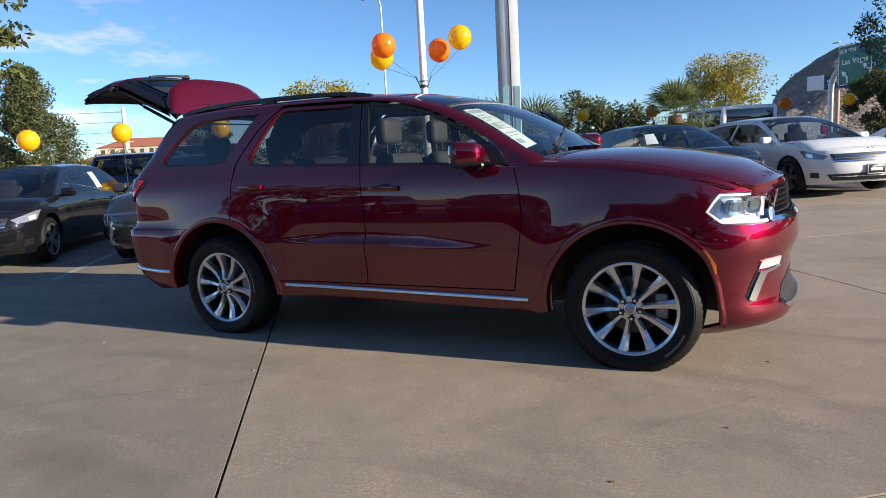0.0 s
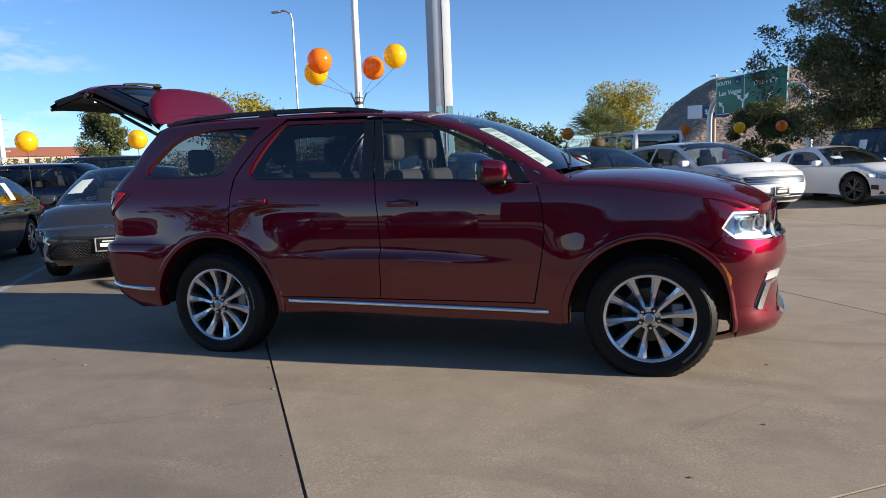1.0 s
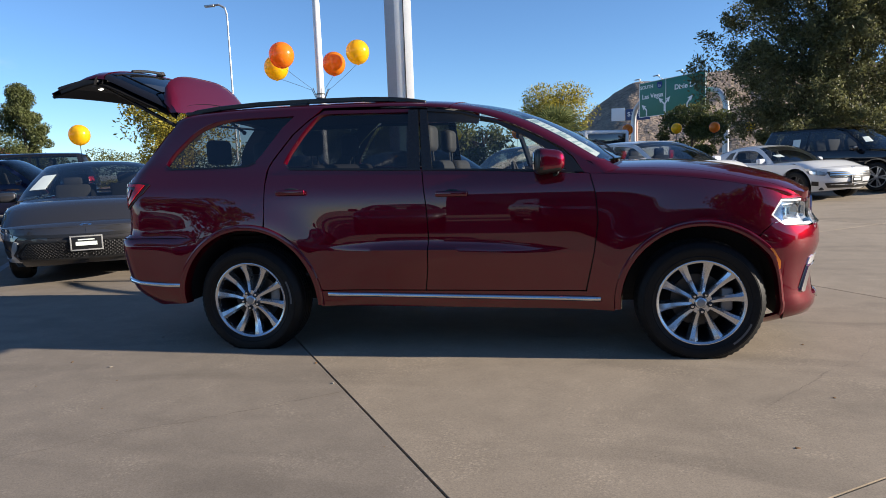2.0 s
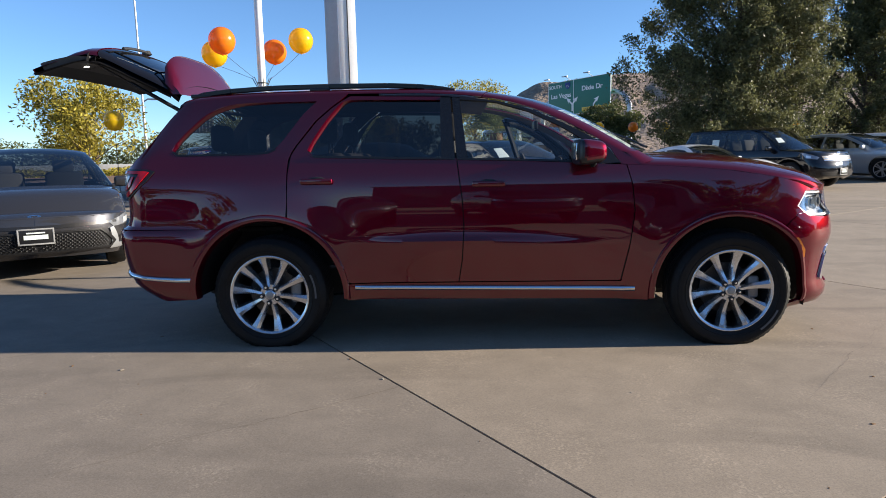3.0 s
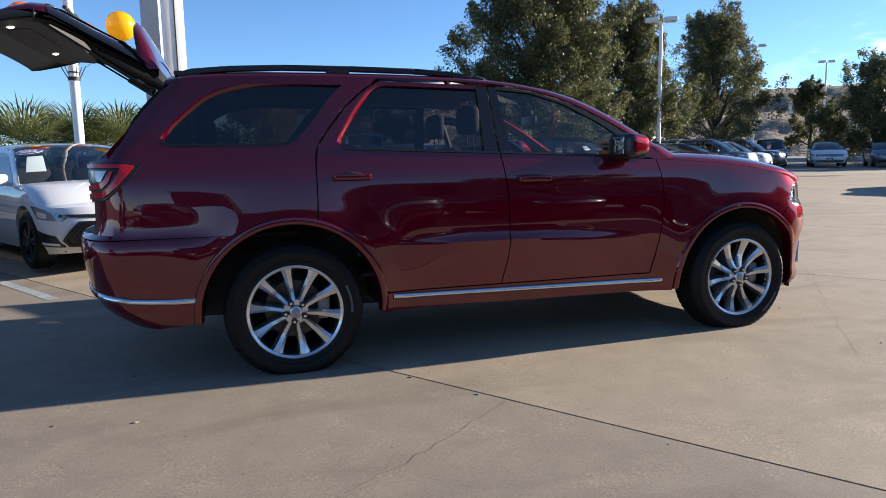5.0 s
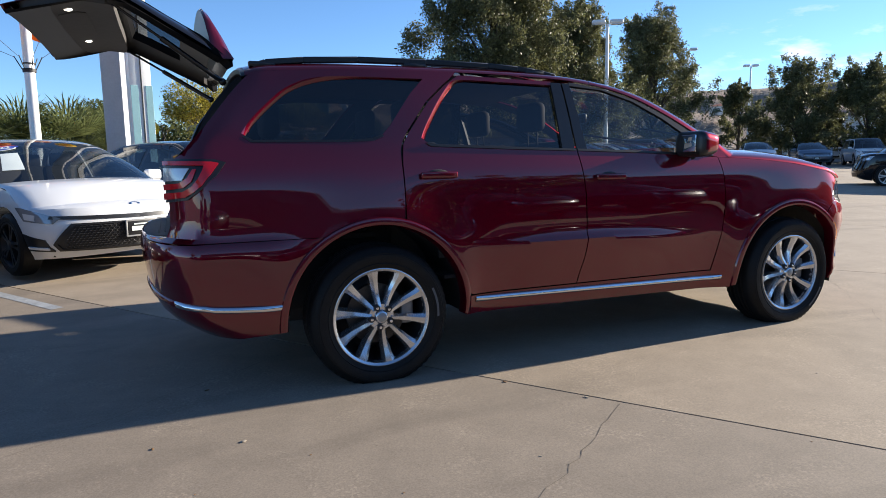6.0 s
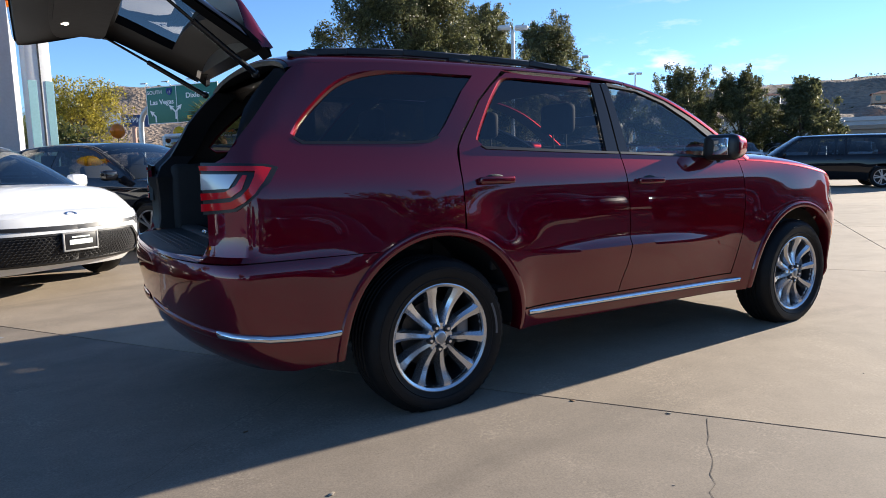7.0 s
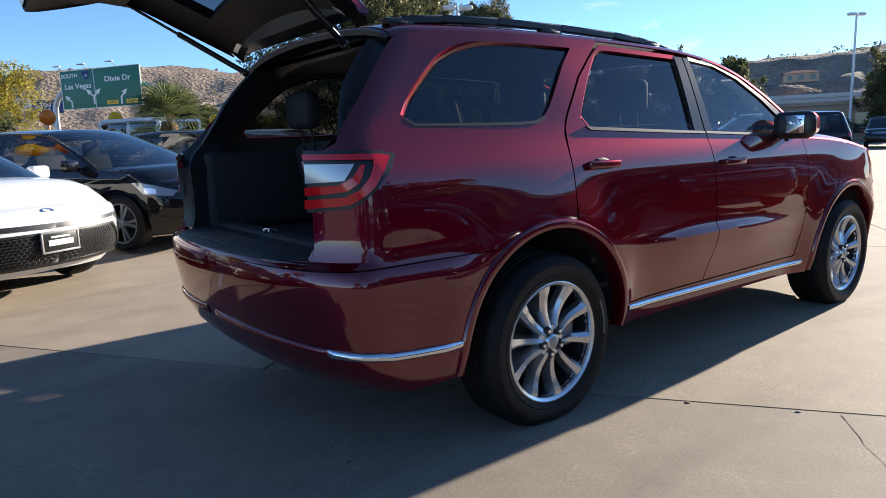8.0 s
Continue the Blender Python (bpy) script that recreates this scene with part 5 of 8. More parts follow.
def car(label, material, at, L=4.65, W=1.82, H=1.45, wb=2.7, fo=0.92, kind="sedan", rim=None, face="plain", paper=(), category="car", group="parked cars", hood=0.96, name="parked_car", wr=0.325, flank=M_SMOKED):
    """A parked car: body, glass, lamps, grille, mirrors, wheels. kind: sedan, coupe, crossover, van, pickup."""
    ob = thing(name, label, category, group, at=at)
    xf, xr, hw_ = wb + fo, wb + fo - L, W / 2
    tall = kind in ("crossover", "van", "pickup")
    belt = H * (0.64 if not tall else 0.60)
    zb = 0.20 if not tall else 0.26
    ht = hood if not tall else H * 0.60
    cowl = wb - (0.32 if not tall else 0.30) + (0.30 if kind == "van" else 0)
    wst = cowl - (1.05 if not tall else 0.85)
    rz = H - 0.075
    if kind == "coupe":
        cowl, wst = wb - 0.62, wb - 1.25
    if kind in ("sedan", "coupe"):
        rb, rt = xr + (0.42 if kind == "sedan" else 0.62), xr + (1.25 if kind == "sedan" else 1.35)
        rear = [(zb, xr + 0.16), (0.38, xr + 0.03), (0.65, xr), (belt, xr + 0.05), (belt + 0.1, xr + 0.10), (3, xr + 0.1)]
    else:
        rb, rt = xr + 0.12, xr + 0.40
        rear = [(zb, xr + 0.14), (0.45, xr), (0.75, xr), (belt, xr + 0.06), (rz, xr + 0.30), (H, xr + 0.34), (3, xr + 0.34)]
    sec = [(zb, hw_ * 0.90), (0.38, hw_ * 0.965), (0.60, hw_ * 0.995), (0.78, hw_), (belt - 0.06, hw_ * 0.985), (belt, hw_ * 0.955), (belt + 0.2, hw_ * 0.855), (rz, hw_ * (0.70 if not tall else 0.74)), (H + 0.1, hw_ * 0.62)]
    front = [(zb, xf - 0.16), (0.32, xf - 0.03), (0.48, xf), (0.62, xf - 0.02), (0.74, xf - 0.08), (ht, xf - (0.20 if not tall else 0.14)), (3, xf - 0.2)]
    wheels = ((0, wr), (wb, wr))
    if kind in ("sedan", "coupe"):
        deck = [(rb, belt + 0.045), (rb + 0.12, belt + 0.085), ((rb + rt) / 2, (belt + rz) / 2 + 0.06), (rt, rz - 0.03), ((rt + wst) / 2, rz), (wst, rz - 0.02), ((wst + cowl) / 2, (belt + rz) / 2 + 0.03), (cowl, belt - 0.01)]
    else:
        deck = [(rb, rz - 0.06), (rt, rz - 0.02), ((rt + wst) / 2, rz), (wst, rz - 0.02), ((wst + cowl) / 2, (belt + rz) / 2 + 0.03), (cowl, belt - 0.01)]
    mk = lambda edge, crown, bow: Shell(sec, front, rear, 0.52 if not tall else 0.40, 0.30, edge, crown, bow, wheels, 0.012, wr + 0.09)
    G = mk(deck, [(rb, 0.05), (rt, 0.075), (wst, 0.075), (cowl, 0.02)], [(rb, -0.24 if not tall else -0.06), (rt, -0.06 if not tall else 0), ((rt + wst) / 2, 0), (wst, 0.10), (cowl, 0.30)])
    hx = xf - (0.47 if not tall else 0.36)
    Hd = mk([(cowl - 0.05, belt - 0.005), ((cowl + hx) / 2, (belt + ht) / 2 - 0.025), (hx, ht - 0.20 if not tall else ht - 0.10)], [(cowl, 0.05), (hx, 0.06)], [(cowl, 0.30), (hx, 0.24)])
    Tr = mk([(xr + 0.2, belt + 0.02), (rb + 0.05, belt + 0.03)], [(xr, 0.03), (rb, 0.04)], [(xr, -0.14), (rb, -0.24)])
    ra = wr + 0.065
    st = 0.11
    # lower ring
    def shoulder(x):
        if x > cowl:
            return Hd.edge(x)
        return belt + (0.02 if kind in ("sedan", "coupe") and x < rb + 0.1 else 0)
    nf, nr = (G.af(0.5, 88), G.ar(0.5, 88))
    zf = ht - (0.20 if not tall else 0.10)
    top = [(x, shoulder(x)) for x in np.linspace(xr + 0.2, hx, 14).tolist()]
    low = [(G.ar(z, 98), z) for z in (0.62, 0.45, zb + 0.05)] + [(-ra - 0.02, zb)] + arc(0, wr, ra, 200, -20, 14) + [(0.6, zb), (wb - 0.6, zb)] + arc(wb, wr, ra, 200, -20, 14) + [(G.af(z, 98), z) for z in (zb + 0.03, 0.36, 0.48, 0.62)]
    ring = low + [(G.af(zf + 0.02, 98), zf + 0.02), (G.af(zf, 40), zf + 0.01)] + top[::-1] + [(G.ar(belt, 98), belt)]
    bm = bmesh.new()
    for s in (-1, 1):
        sheet(bm, [ring], lambda a, z: G.side(a, z, s), st, 0.03, 0, flip=(s == 1))
    # cabin: pillars and roof round open glass
    f = 0.84
    bx = (cowl + rb) / 2 - 0.02 if kind != "coupe" else rb + 0.75
    zt = lambda x: G.edge(x) - 0.05
    x0, x1 = rb + (0.42 if not tall else 0.35), cowl - 0.30
    xa = x0 + (0.18 if not tall else 0.05)
    w1 = [(bx + 0.03, belt + 0.03), (x1 + 0.12, belt + 0.025)] + [(x, zt(x)) for x in np.linspace(x1 - 0.02, bx + 0.05, 7).tolist()]
    w2 = [(x0 + 0.05, belt + 0.035), (bx - 0.03, belt + 0.03)] + [(x, zt(x)) for x in np.linspace(bx - 0.02, xa, 6).tolist()]
    E_ = lambda a, b, n=9: [(x, G.edge(x)) for x in np.linspace(a, b, n).tolist()]
    Z_ = lambda a, b, n=9: [(x, zt(x)) for x in np.linspace(a, b, n).tolist()]
    b0 = (rb + 0.02, belt + 0.012) if not tall else (G.ar(belt, 80), belt - 0.002)
    cab = [[b0, (cowl, belt - 0.002), (x1 + 0.12, belt + 0.025), (bx, belt + 0.03), (x0 + 0.05, belt + 0.035)],
           E_(xa, x1 - 0.02) + Z_(x1 - 0.02, xa),
           [(x1 + 0.12, belt + 0.025), (cowl, belt - 0.002)] + E_(cowl - 0.01, x1 - 0.02, 5) + [(x1 - 0.02, zt(x1 - 0.02))],
           [(bx - 0.03, belt + 0.03), (bx + 0.03, belt + 0.03), (bx + 0.05, zt(bx + 0.05)), (bx - 0.02, zt(bx - 0.02))],
           [b0, (x0 + 0.05, belt + 0.035), (xa, zt(xa))] + E_(xa, rb + 0.01, 6) + ([(G.ar(rz - 0.1, 80), rz - 0.08)] if tall else [])]
    for s in (-1, 1):
        for o in cab:
            sheet(bm, [o], lambda a, z: G.side(a, z, s), st, 0.02, 0, flip=(s == 1))
        sheet(bm, [[(wst + 0.03, s * f), (cowl - 0.02, s * (f + 0.05)), (cowl, s), (wst + 0.03, s)]], G.top, 0.12, 0.02)
    sheet(bm, [[(cowl - 0.04, -1), (hx, -1), (hx, 1), (cowl - 0.04, 1)]], Hd.top, 0.16, 0.02)
    if tall:
        sheet(bm, [[(rb, -1), (wst + 0.03, -1), (wst + 0.03, 1), (rb, 1)]], G.top, 0.12, 0.02)
    else:
        sheet(bm, [[(rt - 0.05, -1), (wst + 0.03, -1), (wst + 0.03, 1), (rt - 0.05, 1)]], G.top, 0.12, 0.02)
        for s in (-1, 1):
            sheet(bm, [[(rb, s * 0.82), (rt - 0.05, s * 0.80), (rt - 0.05, s), (rb, s)]], G.top, 0.12, 0.02)
    if kind in ("sedan", "coupe"):
        sheet(bm, [[(xr + 0.22, -1), (rb + 0.06, -1), (rb + 0.06, 1), (xr + 0.22, 1)]], Tr.top, 0.16, 0.02)
    # leading edge of the bonnet, down to the face
    rows = []
    for i in range(25):
        s = -1 + i / 12
        A = Hd.top(hx, s)
        sg_ = -1 if s < 0 else 1
        d0, d1 = 0.0, 90.0
        for _k in range(18):
            dm = (d0 + d1) / 2
            if abs(G.side(G.af(zf, dm), zf + 0.005, sg_).y) > abs(A.y):
                d0 = dm
            else:
                d1 = dm
        B = G.side(G.af(zf, d0), zf + 0.005, sg_)
        if B.x < A.x + 0.004:
            B = Vector((A.x + 0.004, B.y, min(B.z, A.z - 0.01)))
        C_ = A.lerp(B, 0.55) + Vector((0.0, 0, 0.35 * max(0.0, A.z - B.z)))
        rows.append([bm.verts.new(v) for v in (A, C_, B, B + Vector((-0.004, 0, -0.02)))])
        if i == 12:
            lip = (C_.copy(), B.copy())
    for a, b in zip(rows, rows[1:]):
        for j in range(3):
            bm.faces.new((a[j], a[j + 1], b[j + 1], b[j]))
    part("body", bm, material, ob)
    bm = bmesh.new()
    box(bm, (L * 0.86, W * 0.80, 0.22), ((xf + xr) / 2, 0, zb + 0.12), 0.03)
    for x in (0, wb):
        box(bm, (2 * ra * 0.96, W * 0.84, 0.40), (x, 0, wr + 0.12), 0.03)
    part("underbody", bm, M_MATTE, ob)
    # glass
    bm = bmesh.new()
    sheet(bm, [[(wst + 0.04, -f), (cowl - 0.03, -f - 0.05), (cowl - 0.03, f + 0.05), (wst + 0.04, f)]], G.top, 0.12, 0.004, 0.004)
    ws = part("windscreen", bm, M_SMOKED, ob)
    ws.visible_shadow = False
    bm = bmesh.new()
    if tall:
        for s in (-1, 1):
            sheet(bm, [[(G.ar(belt, 84), belt + 0.08), (G.ar(belt, 34), belt + 0.08), (G.ar(rz, 34), rz - 0.12), (G.ar(rz, 84), rz - 0.12)]], lambda a, z: G.side(a, z, s), 0.12, 0.004, 0.004, flip=(s == 1))
    else:
        sheet(bm, [[(rb + 0.05, -0.82), (rt - 0.06, -0.80), (rt - 0.06, 0.80), (rb + 0.05, 0.82)]], G.top, 0.12, 0.004, 0.004)
    part("rear_window", bm, M_CARGLASS if tall else M_SMOKED, ob)
    # cabin inside
    bm = bmesh.new()
    box(bm, (cowl - rb - 0.5, W * 0.80, 0.10), ((cowl + rb) / 2, 0, 0.42), 0.02)
    box(bm, (0.45, W * 0.78, 0.20), (cowl - 0.20, 0, belt - 0.13), 0.06, 3)
    part("dashboard", bm, M_CABIN, ob)
    for sx, sy in ((cowl - 1.15, -0.36), (cowl - 1.15, 0.36), (max(rb + 0.55, cowl - 2.05), -0.36), (max(rb + 0.55, cowl - 2.05), 0.36)):
        if kind == "coupe" and sx < cowl - 1.2:
            continue
        bm = bmesh.new()
        sh_ = H - 1.45
        box(bm, (0.48, 0.48, 0.14), (sx + 0.22, sy, 0.52 + sh_), 0.04, 2)
        box(bm, (0.13, 0.46, 0.58), (sx - 0.05, sy, 0.83 + sh_), 0.05, 2, Matrix.Rotation(radians(-14), 4, "Y"))
        box(bm, (0.09, 0.25, 0.17), (sx - 0.15, sy, 1.19 + sh_), 0.035, 2)
        part("seat", bm, M_SEATGREY, ob)
    for s in (-1, 1):
        part("side_window", G.panel([w1], 0.12, 0.004, 0.004, both=s), flank, ob)
        part("side_window", G.panel([w2], 0.12, 0.004, 0.004, both=s), flank, ob)
        # lamps
        zl = zf - 0.02
        hl = [(G.af(zl, -4), zl + 0.045), (G.af(zl, 8), zl - 0.085), (G.af(zl, 38), zl - 0.115), (G.af(zl, 44), zl - 0.06), (G.af(zl, 22), zl + 0.005), (G.af(zl, 6), zl + 0.04)]
        lp = part("head_lamp", G.panel([hl], 0.08, 0.02, 0.006, both=s), M_DARKLAMP, ob)
        part("reflector", G.panel([[(G.af(zl, 10), zl - 0.070), (G.af(zl, 22), zl - 0.085), (G.af(zl, 22), zl - 0.030), (G.af(zl, 8), zl - 0.01)]], 0.08, 0.004, 0.010, both=s), M_LAMP, lp)
        tz = belt - 0.10
        part("tail_lamp", G.panel([[(G.ar(tz, 4), tz + 0.03), (G.ar(tz, 40), tz + 0.05), (G.ar(tz, 42), tz - 0.09), (G.ar(tz, 12), tz - 0.09)]], 0.08, 0.02, 0.006, both=s), M_REDLENS, ob)
        bm = bmesh.new()
        box(bm, (0.11, 0.20, 0.13), (cowl - 0.22, s * (hw_ * 0.94 + 0.14), belt + 0.06), 0.035, 3)
        rod(bm, (cowl - 0.20, s * (hw_ * 0.92), belt + 0.0), (cowl - 0.21, s * (hw_ * 0.94 + 0.10), belt + 0.03), 0.025)
        part("door_mirror", bm, material, ob)
        for x in (bx - 0.72, bx + 0.22):
            if kind == "coupe" and x < bx:
                continue
            z = belt - 0.12
            bm = bmesh.new()
            box(bm, (0.17, 0.018, 0.028), (x, s * (G.half(x, z) + 0.014), z), 0.008)
            part("door_handle", bm, material, ob)
        for x in (0, wb):
            car_wheel(ob, wr, pose(x, s * (hw_ - 0.012), wr), s, rim or M_RIMSILVER)
    # face
    both = lambda o, p, d=0.02: G.panel([o], 0.09, d, p)
    if face == "mesh":
        gz0, gz1 = zb + 0.10, zf - 0.155
        F_ = lambda z, d: (G.af(z, d), z)
        part("grille", both([F_(gz0, 96), F_(gz0 + 0.01, 40), F_(gz0 + 0.06, 35), F_(gz1, 50), F_(gz1, 96)], 0.005), M_MESH, ob, "black honeycomb grille")
        part("grille_surround", both([F_(gz1 + 0.018, 96), F_(gz1 + 0.018, 49), F_(gz0 + 0.06, 33), F_(gz0 - 0.004, 38), F_(gz0 - 0.012, 96), F_(gz0 + 0.004, 96), F_(gz0 + 0.012, 40), F_(gz0 + 0.06, 36.5), F_(gz1, 51), F_(gz1, 96)], 0.020), M_BLACKTRIM, ob)
        bm = bmesh.new()
        for j in range(9):
            for i in range(17):
                d = 44 + 46 * i / 16 + (1.4 if j % 2 else 0)
                z = gz0 + 0.022 + j * (gz1 - gz0 - 0.044) / 8
                if d > 89.5 or d < 40 + 12 * (j / 8):
                    continue
                for s in (-1, 1):
                    c = G.side(G.af(z, d), z, s) + Vector((0.010, 0, 0))
                    for k in range(6):
                        a0, a1 = math.pi / 3 * k + math.pi / 6, math.pi / 3 * (k + 1) + math.pi / 6
                        bm.faces.new([bm.verts.new(c + Vector((o, rr * 1.3 * math.cos(t), rr * 0.75 * math.sin(t)))) for o, rr, t in ((0.0, 0.022, a0), (0.0, 0.022, a1), (0.004, 0.016, a1), (0.004, 0.016, a0))])
        part("grille_mesh", bm, mat("grille_bars_grey", (0.022, 0.022, 0.023), 0.4, 0.2), ob)
        part("upper_slot", both([F_(zf - 0.075, 96), F_(zf - 0.06, 34), F_(zf - 0.09, 32), F_(zf - 0.115, 96)], 0.006), M_BLACKTRIM, ob)
        for s in (-1, 1):
            part("corner_intake", G.panel([[(G.af(0.4, 2), 0.29), (G.af(0.4, 30), 0.28), (G.af(0.4, 26), 0.40), (G.af(0.4, 0), 0.46)]], 0.08, 0.02, 0.004, both=s), M_BLACKTRIM, ob)
            bl = [(G.af(0.4, 4), 0.315), (G.af(0.4, 27), 0.305), (G.af(0.4, 27), 0.325), (G.af(0.4, 4), 0.335)] if material is M_WHITE else [(G.af(0.4, 2), 0.275), (G.af(0.4, 34), 0.275), (G.af(0.4, 42), 0.50), (G.af(0.4, 38), 0.52), (G.af(0.4, 26), 0.325), (G.af(0.4, 2), 0.32)]
            part("intake_blade", G.panel([bl], 0.06, 0.02, 0.016, both=s), M_WHITE if material is M_WHITE else M_SILVER, ob, "bright bumper blade")
        pl = G.side(G.af(0.46, 90), 0.45, -1)
    else:
        gt = zf - 0.03
        part("grille", both([(G.af(0.6, 96), gt - 0.16), (G.af(0.6, 48), gt - 0.15), (G.af(0.6, 40), gt - 0.02), (G.af(0.6, 96), gt - 0.01)], 0.005), M_MESH, ob, "black slatted grille")
        for k in range(3):
            part("grille_slat", both([(G.af(0.6, 96), gt - 0.04 - 0.045 * k), (G.af(0.6, 46), gt - 0.04 - 0.045 * k), (G.af(0.6, 46), gt - 0.052 - 0.045 * k), (G.af(0.6, 96), gt - 0.052 - 0.045 * k)], 0.010), M_CHROME, ob)
        part("lower_intake", both([(G.af(0.4, 96), zb + 0.06), (G.af(0.4, 40), zb + 0.07), (G.af(0.4, 36), zb + 0.17), (G.af(0.4, 96), zb + 0.19)], 0.005), M_MESH, ob)
        for s in (-1, 1):
            part("fog_lamp", G.panel([[(G.af(0.4, 9), zb + 0.12), (G.af(0.4, 24), zb + 0.11), (G.af(0.4, 25), zb + 0.20), (G.af(0.4, 11), zb + 0.21)]], 0.08, 0.02, 0.005, both=s), M_BLACKTRIM, ob)
        pl = G.side(G.af(0.46, 90), 0.42, -1)
    if face != "none":
        bm = bmesh.new()
        box(bm, (0.012, 0.32, 0.165), (pl.x + 0.022, 0, pl.z + 0.02), 0.004)
        plate = part("plate", bm, M_BLACKTRIM, ob, "black dealer plate in a frame")
        bm = bmesh.new()
        box(bm, (0.004, 0.22, 0.045), (pl.x + 0.031, 0, pl.z + 0.015))
        part("plate_bar", bm, M_PAPER, plate, "white printed bar")
        bm = bmesh.new()
        box(bm, (0.004, 0.17, 0.014), (pl.x + 0.031, 0, pl.z + 0.060))
        part("plate_bar", bm, M_PAPER, plate, "white printed bar")
        bm = bmesh.new()
        for dz in (-0.078, 0.078):
            box(bm, (0.016, 0.335, 0.016), (pl.x + 0.024, 0, pl.z + 0.02 + dz), 0.003)
        for dy in (-0.16, 0.16):
            box(bm, (0.016, 0.016, 0.16), (pl.x + 0.024, dy, pl.z + 0.02), 0.003)
        part("plate_frame", bm, mat("grey_frame", (0.25, 0.25, 0.25), 0.4), plate)
        bm = bmesh.new()
        lathe(bm, [(0.030, 0.0005), (0.036, 0.004), (0.050, 0.004), (0.056, 0.0005)], 24)
        slope = (lip[0] - lip[1]).normalized()
        out = Vector((slope.z, 0, -slope.x)).normalized()
        out = out if out.z > 0 else -out
        bmesh.ops.transform(bm, matrix=Matrix.Translation(lip[0].lerp(lip[1], 0.55)) @ Matrix(((0, out.x, slope.x, 0), (1, 0, 0, 0), (0, out.z, slope.z, 0), (0, 0, 0, 1))) @ Matrix.Diagonal((1.1, 1, 0.62, 1)), verts=bm.verts)
        part("badge", bm, M_CHROME, ob)
    for p in paper:
        bm = bmesh.new()
        if p == "year":
            oval = [(wst + 0.33 + 0.062 * math.sin(2 * math.pi * k / 28), -0.60 + 0.21 * math.cos(2 * math.pi * k / 28)) for k in range(28)]
            sheet(bm, [oval[::-1]], G.top, 0.08, 0.002, 0.012)
            yr = part("year_sticker", bm, M_PAPER, ob, "oval year sticker in white, blue and red")
            bm = bmesh.new()
            sheet(bm, [[(wst + 0.33 + 0.054 * math.sin(math.pi * k / 14), -0.60 + 0.19 * math.cos(math.pi * k / 14)) for k in range(15)][::-1]], G.top, 0.08, 0.0, 0.0135)
            sheet(bm, [[(wst + 0.297, -0.37), (wst + 0.33, -0.36), (wst + 0.33, -0.74), (wst + 0.297, -0.73)]], G.top, 0.08, 0.0, 0.0135)
            part("blue_field", bm, mat("sticker_blue", (0.03, 0.06, 0.35), 0.5), yr)
            bm = bmesh.new()
            sheet(bm, [[(wst + 0.293, -0.38), (wst + 0.293, -0.72), (wst + 0.279, -0.66), (wst + 0.275, -0.60), (wst + 0.279, -0.44)][::-1]], G.top, 0.08, 0.0, 0.0135)
            part("red_field", bm, mat("sticker_red", (0.5, 0.02, 0.03), 0.5), yr)
            cu = bpy.data.curves.new("text", "FONT")
            cu.body, cu.size, cu.align_x, cu.align_y, cu.offset = "2022", 0.10, "CENTER", "CENTER", 0.003
            tmp = bpy.data.objects.new("text", cu)
            scene.collection.objects.link(tmp)
            me = bpy.data.meshes.new_from_object(tmp.evaluated_get(bpy.context.evaluated_depsgraph_get()))
            bpy.data.objects.remove(tmp)
            for v in me.vertices:
                n_ = G.top(wst + 0.33 - v.co.y * 0.75, -0.60 + v.co.x * 1.45)
                v.co = n_ + Vector((0.008, 0, 0.014))
            me.materials.append(M_PAPER)
            o = new("lettering", me)
            o.parent = yr
            continue
        if p == "screen":
            sheet(bm, [[(wst + 0.46, -0.62), (cowl - 0.24, -0.70), (cowl - 0.24, -0.46), (wst + 0.46, -0.42)]], G.top, 0.12, 0.002, 0.010)
        else:
            s = -1 if p == "right" else 1
            sheet(bm, [[(bx - 0.42, belt + 0.06), (bx - 0.20, belt + 0.06), (bx - 0.22, belt + 0.34), (bx - 0.44, belt + 0.34)]], lambda a, z: G.side(a, z, s), 0.12, 0.002, 0.010, flip=(s == 1))
        part("window_sticker", bm, M_PAPER, ob, "white printed sheet on the glass")
    ob["nose"] = xf
    return ob


def park(nose_x, nose_y, deg, xf):
    """The pose of a car whose nose centre is there and that points that way."""
    d = Vector((math.cos(radians(deg)), math.sin(radians(deg)), 0))
    o = Vector((nose_x, nose_y, 0)) - d * xf
    m = o + d * 1.3
    return pose(o.x, o.y, gz(m.x, m.y), 0, 0, deg)


def row(k):
    return (-1.35 + 2.4 * k, 4.6 + 1.65 * k)


D = -56
car("black mid-size sedan with a price sheet on its side glass", M_BLACKP, park(-5.9, 1.1, D, 3.72), L=4.82, wb=2.78, fo=0.94, paper=("left",), face="plain")
car("graphite grey sedan with black mesh grille and windscreen sheet", M_GREY, park(-3.22, 2.32, D, 3.77), L=4.88, wb=2.82, fo=0.95, paper=("screen",), face="mesh", rim=M_RIMBLACK, hood=0.85)
car("white compact sedan with black honeycomb grille", M_WHITE, park(-1.32, 4.12, D - 3, 3.6), L=4.63, wb=2.70, fo=0.90, face="mesh", rim=M_RIMBLACK, paper=("year", "screen"), hood=0.89)
car("black compact sedan with machined two-tone wheels", M_BLACKP, park(0.8, 5.95, D, 3.57), L=4.70, wb=2.69, fo=0.88)
car("dark blue-black sedan with windscreen price sheet", M_BLACKP, park(3.2, 7.8, D, 3.6), L=4.7, paper=("screen",))
car("white mid-size sedan with chrome slatted grille", M_WHITE, park(5.4, 9.34, D, 3.72), L=4.86, W=1.83, wb=2.78, fo=0.94)
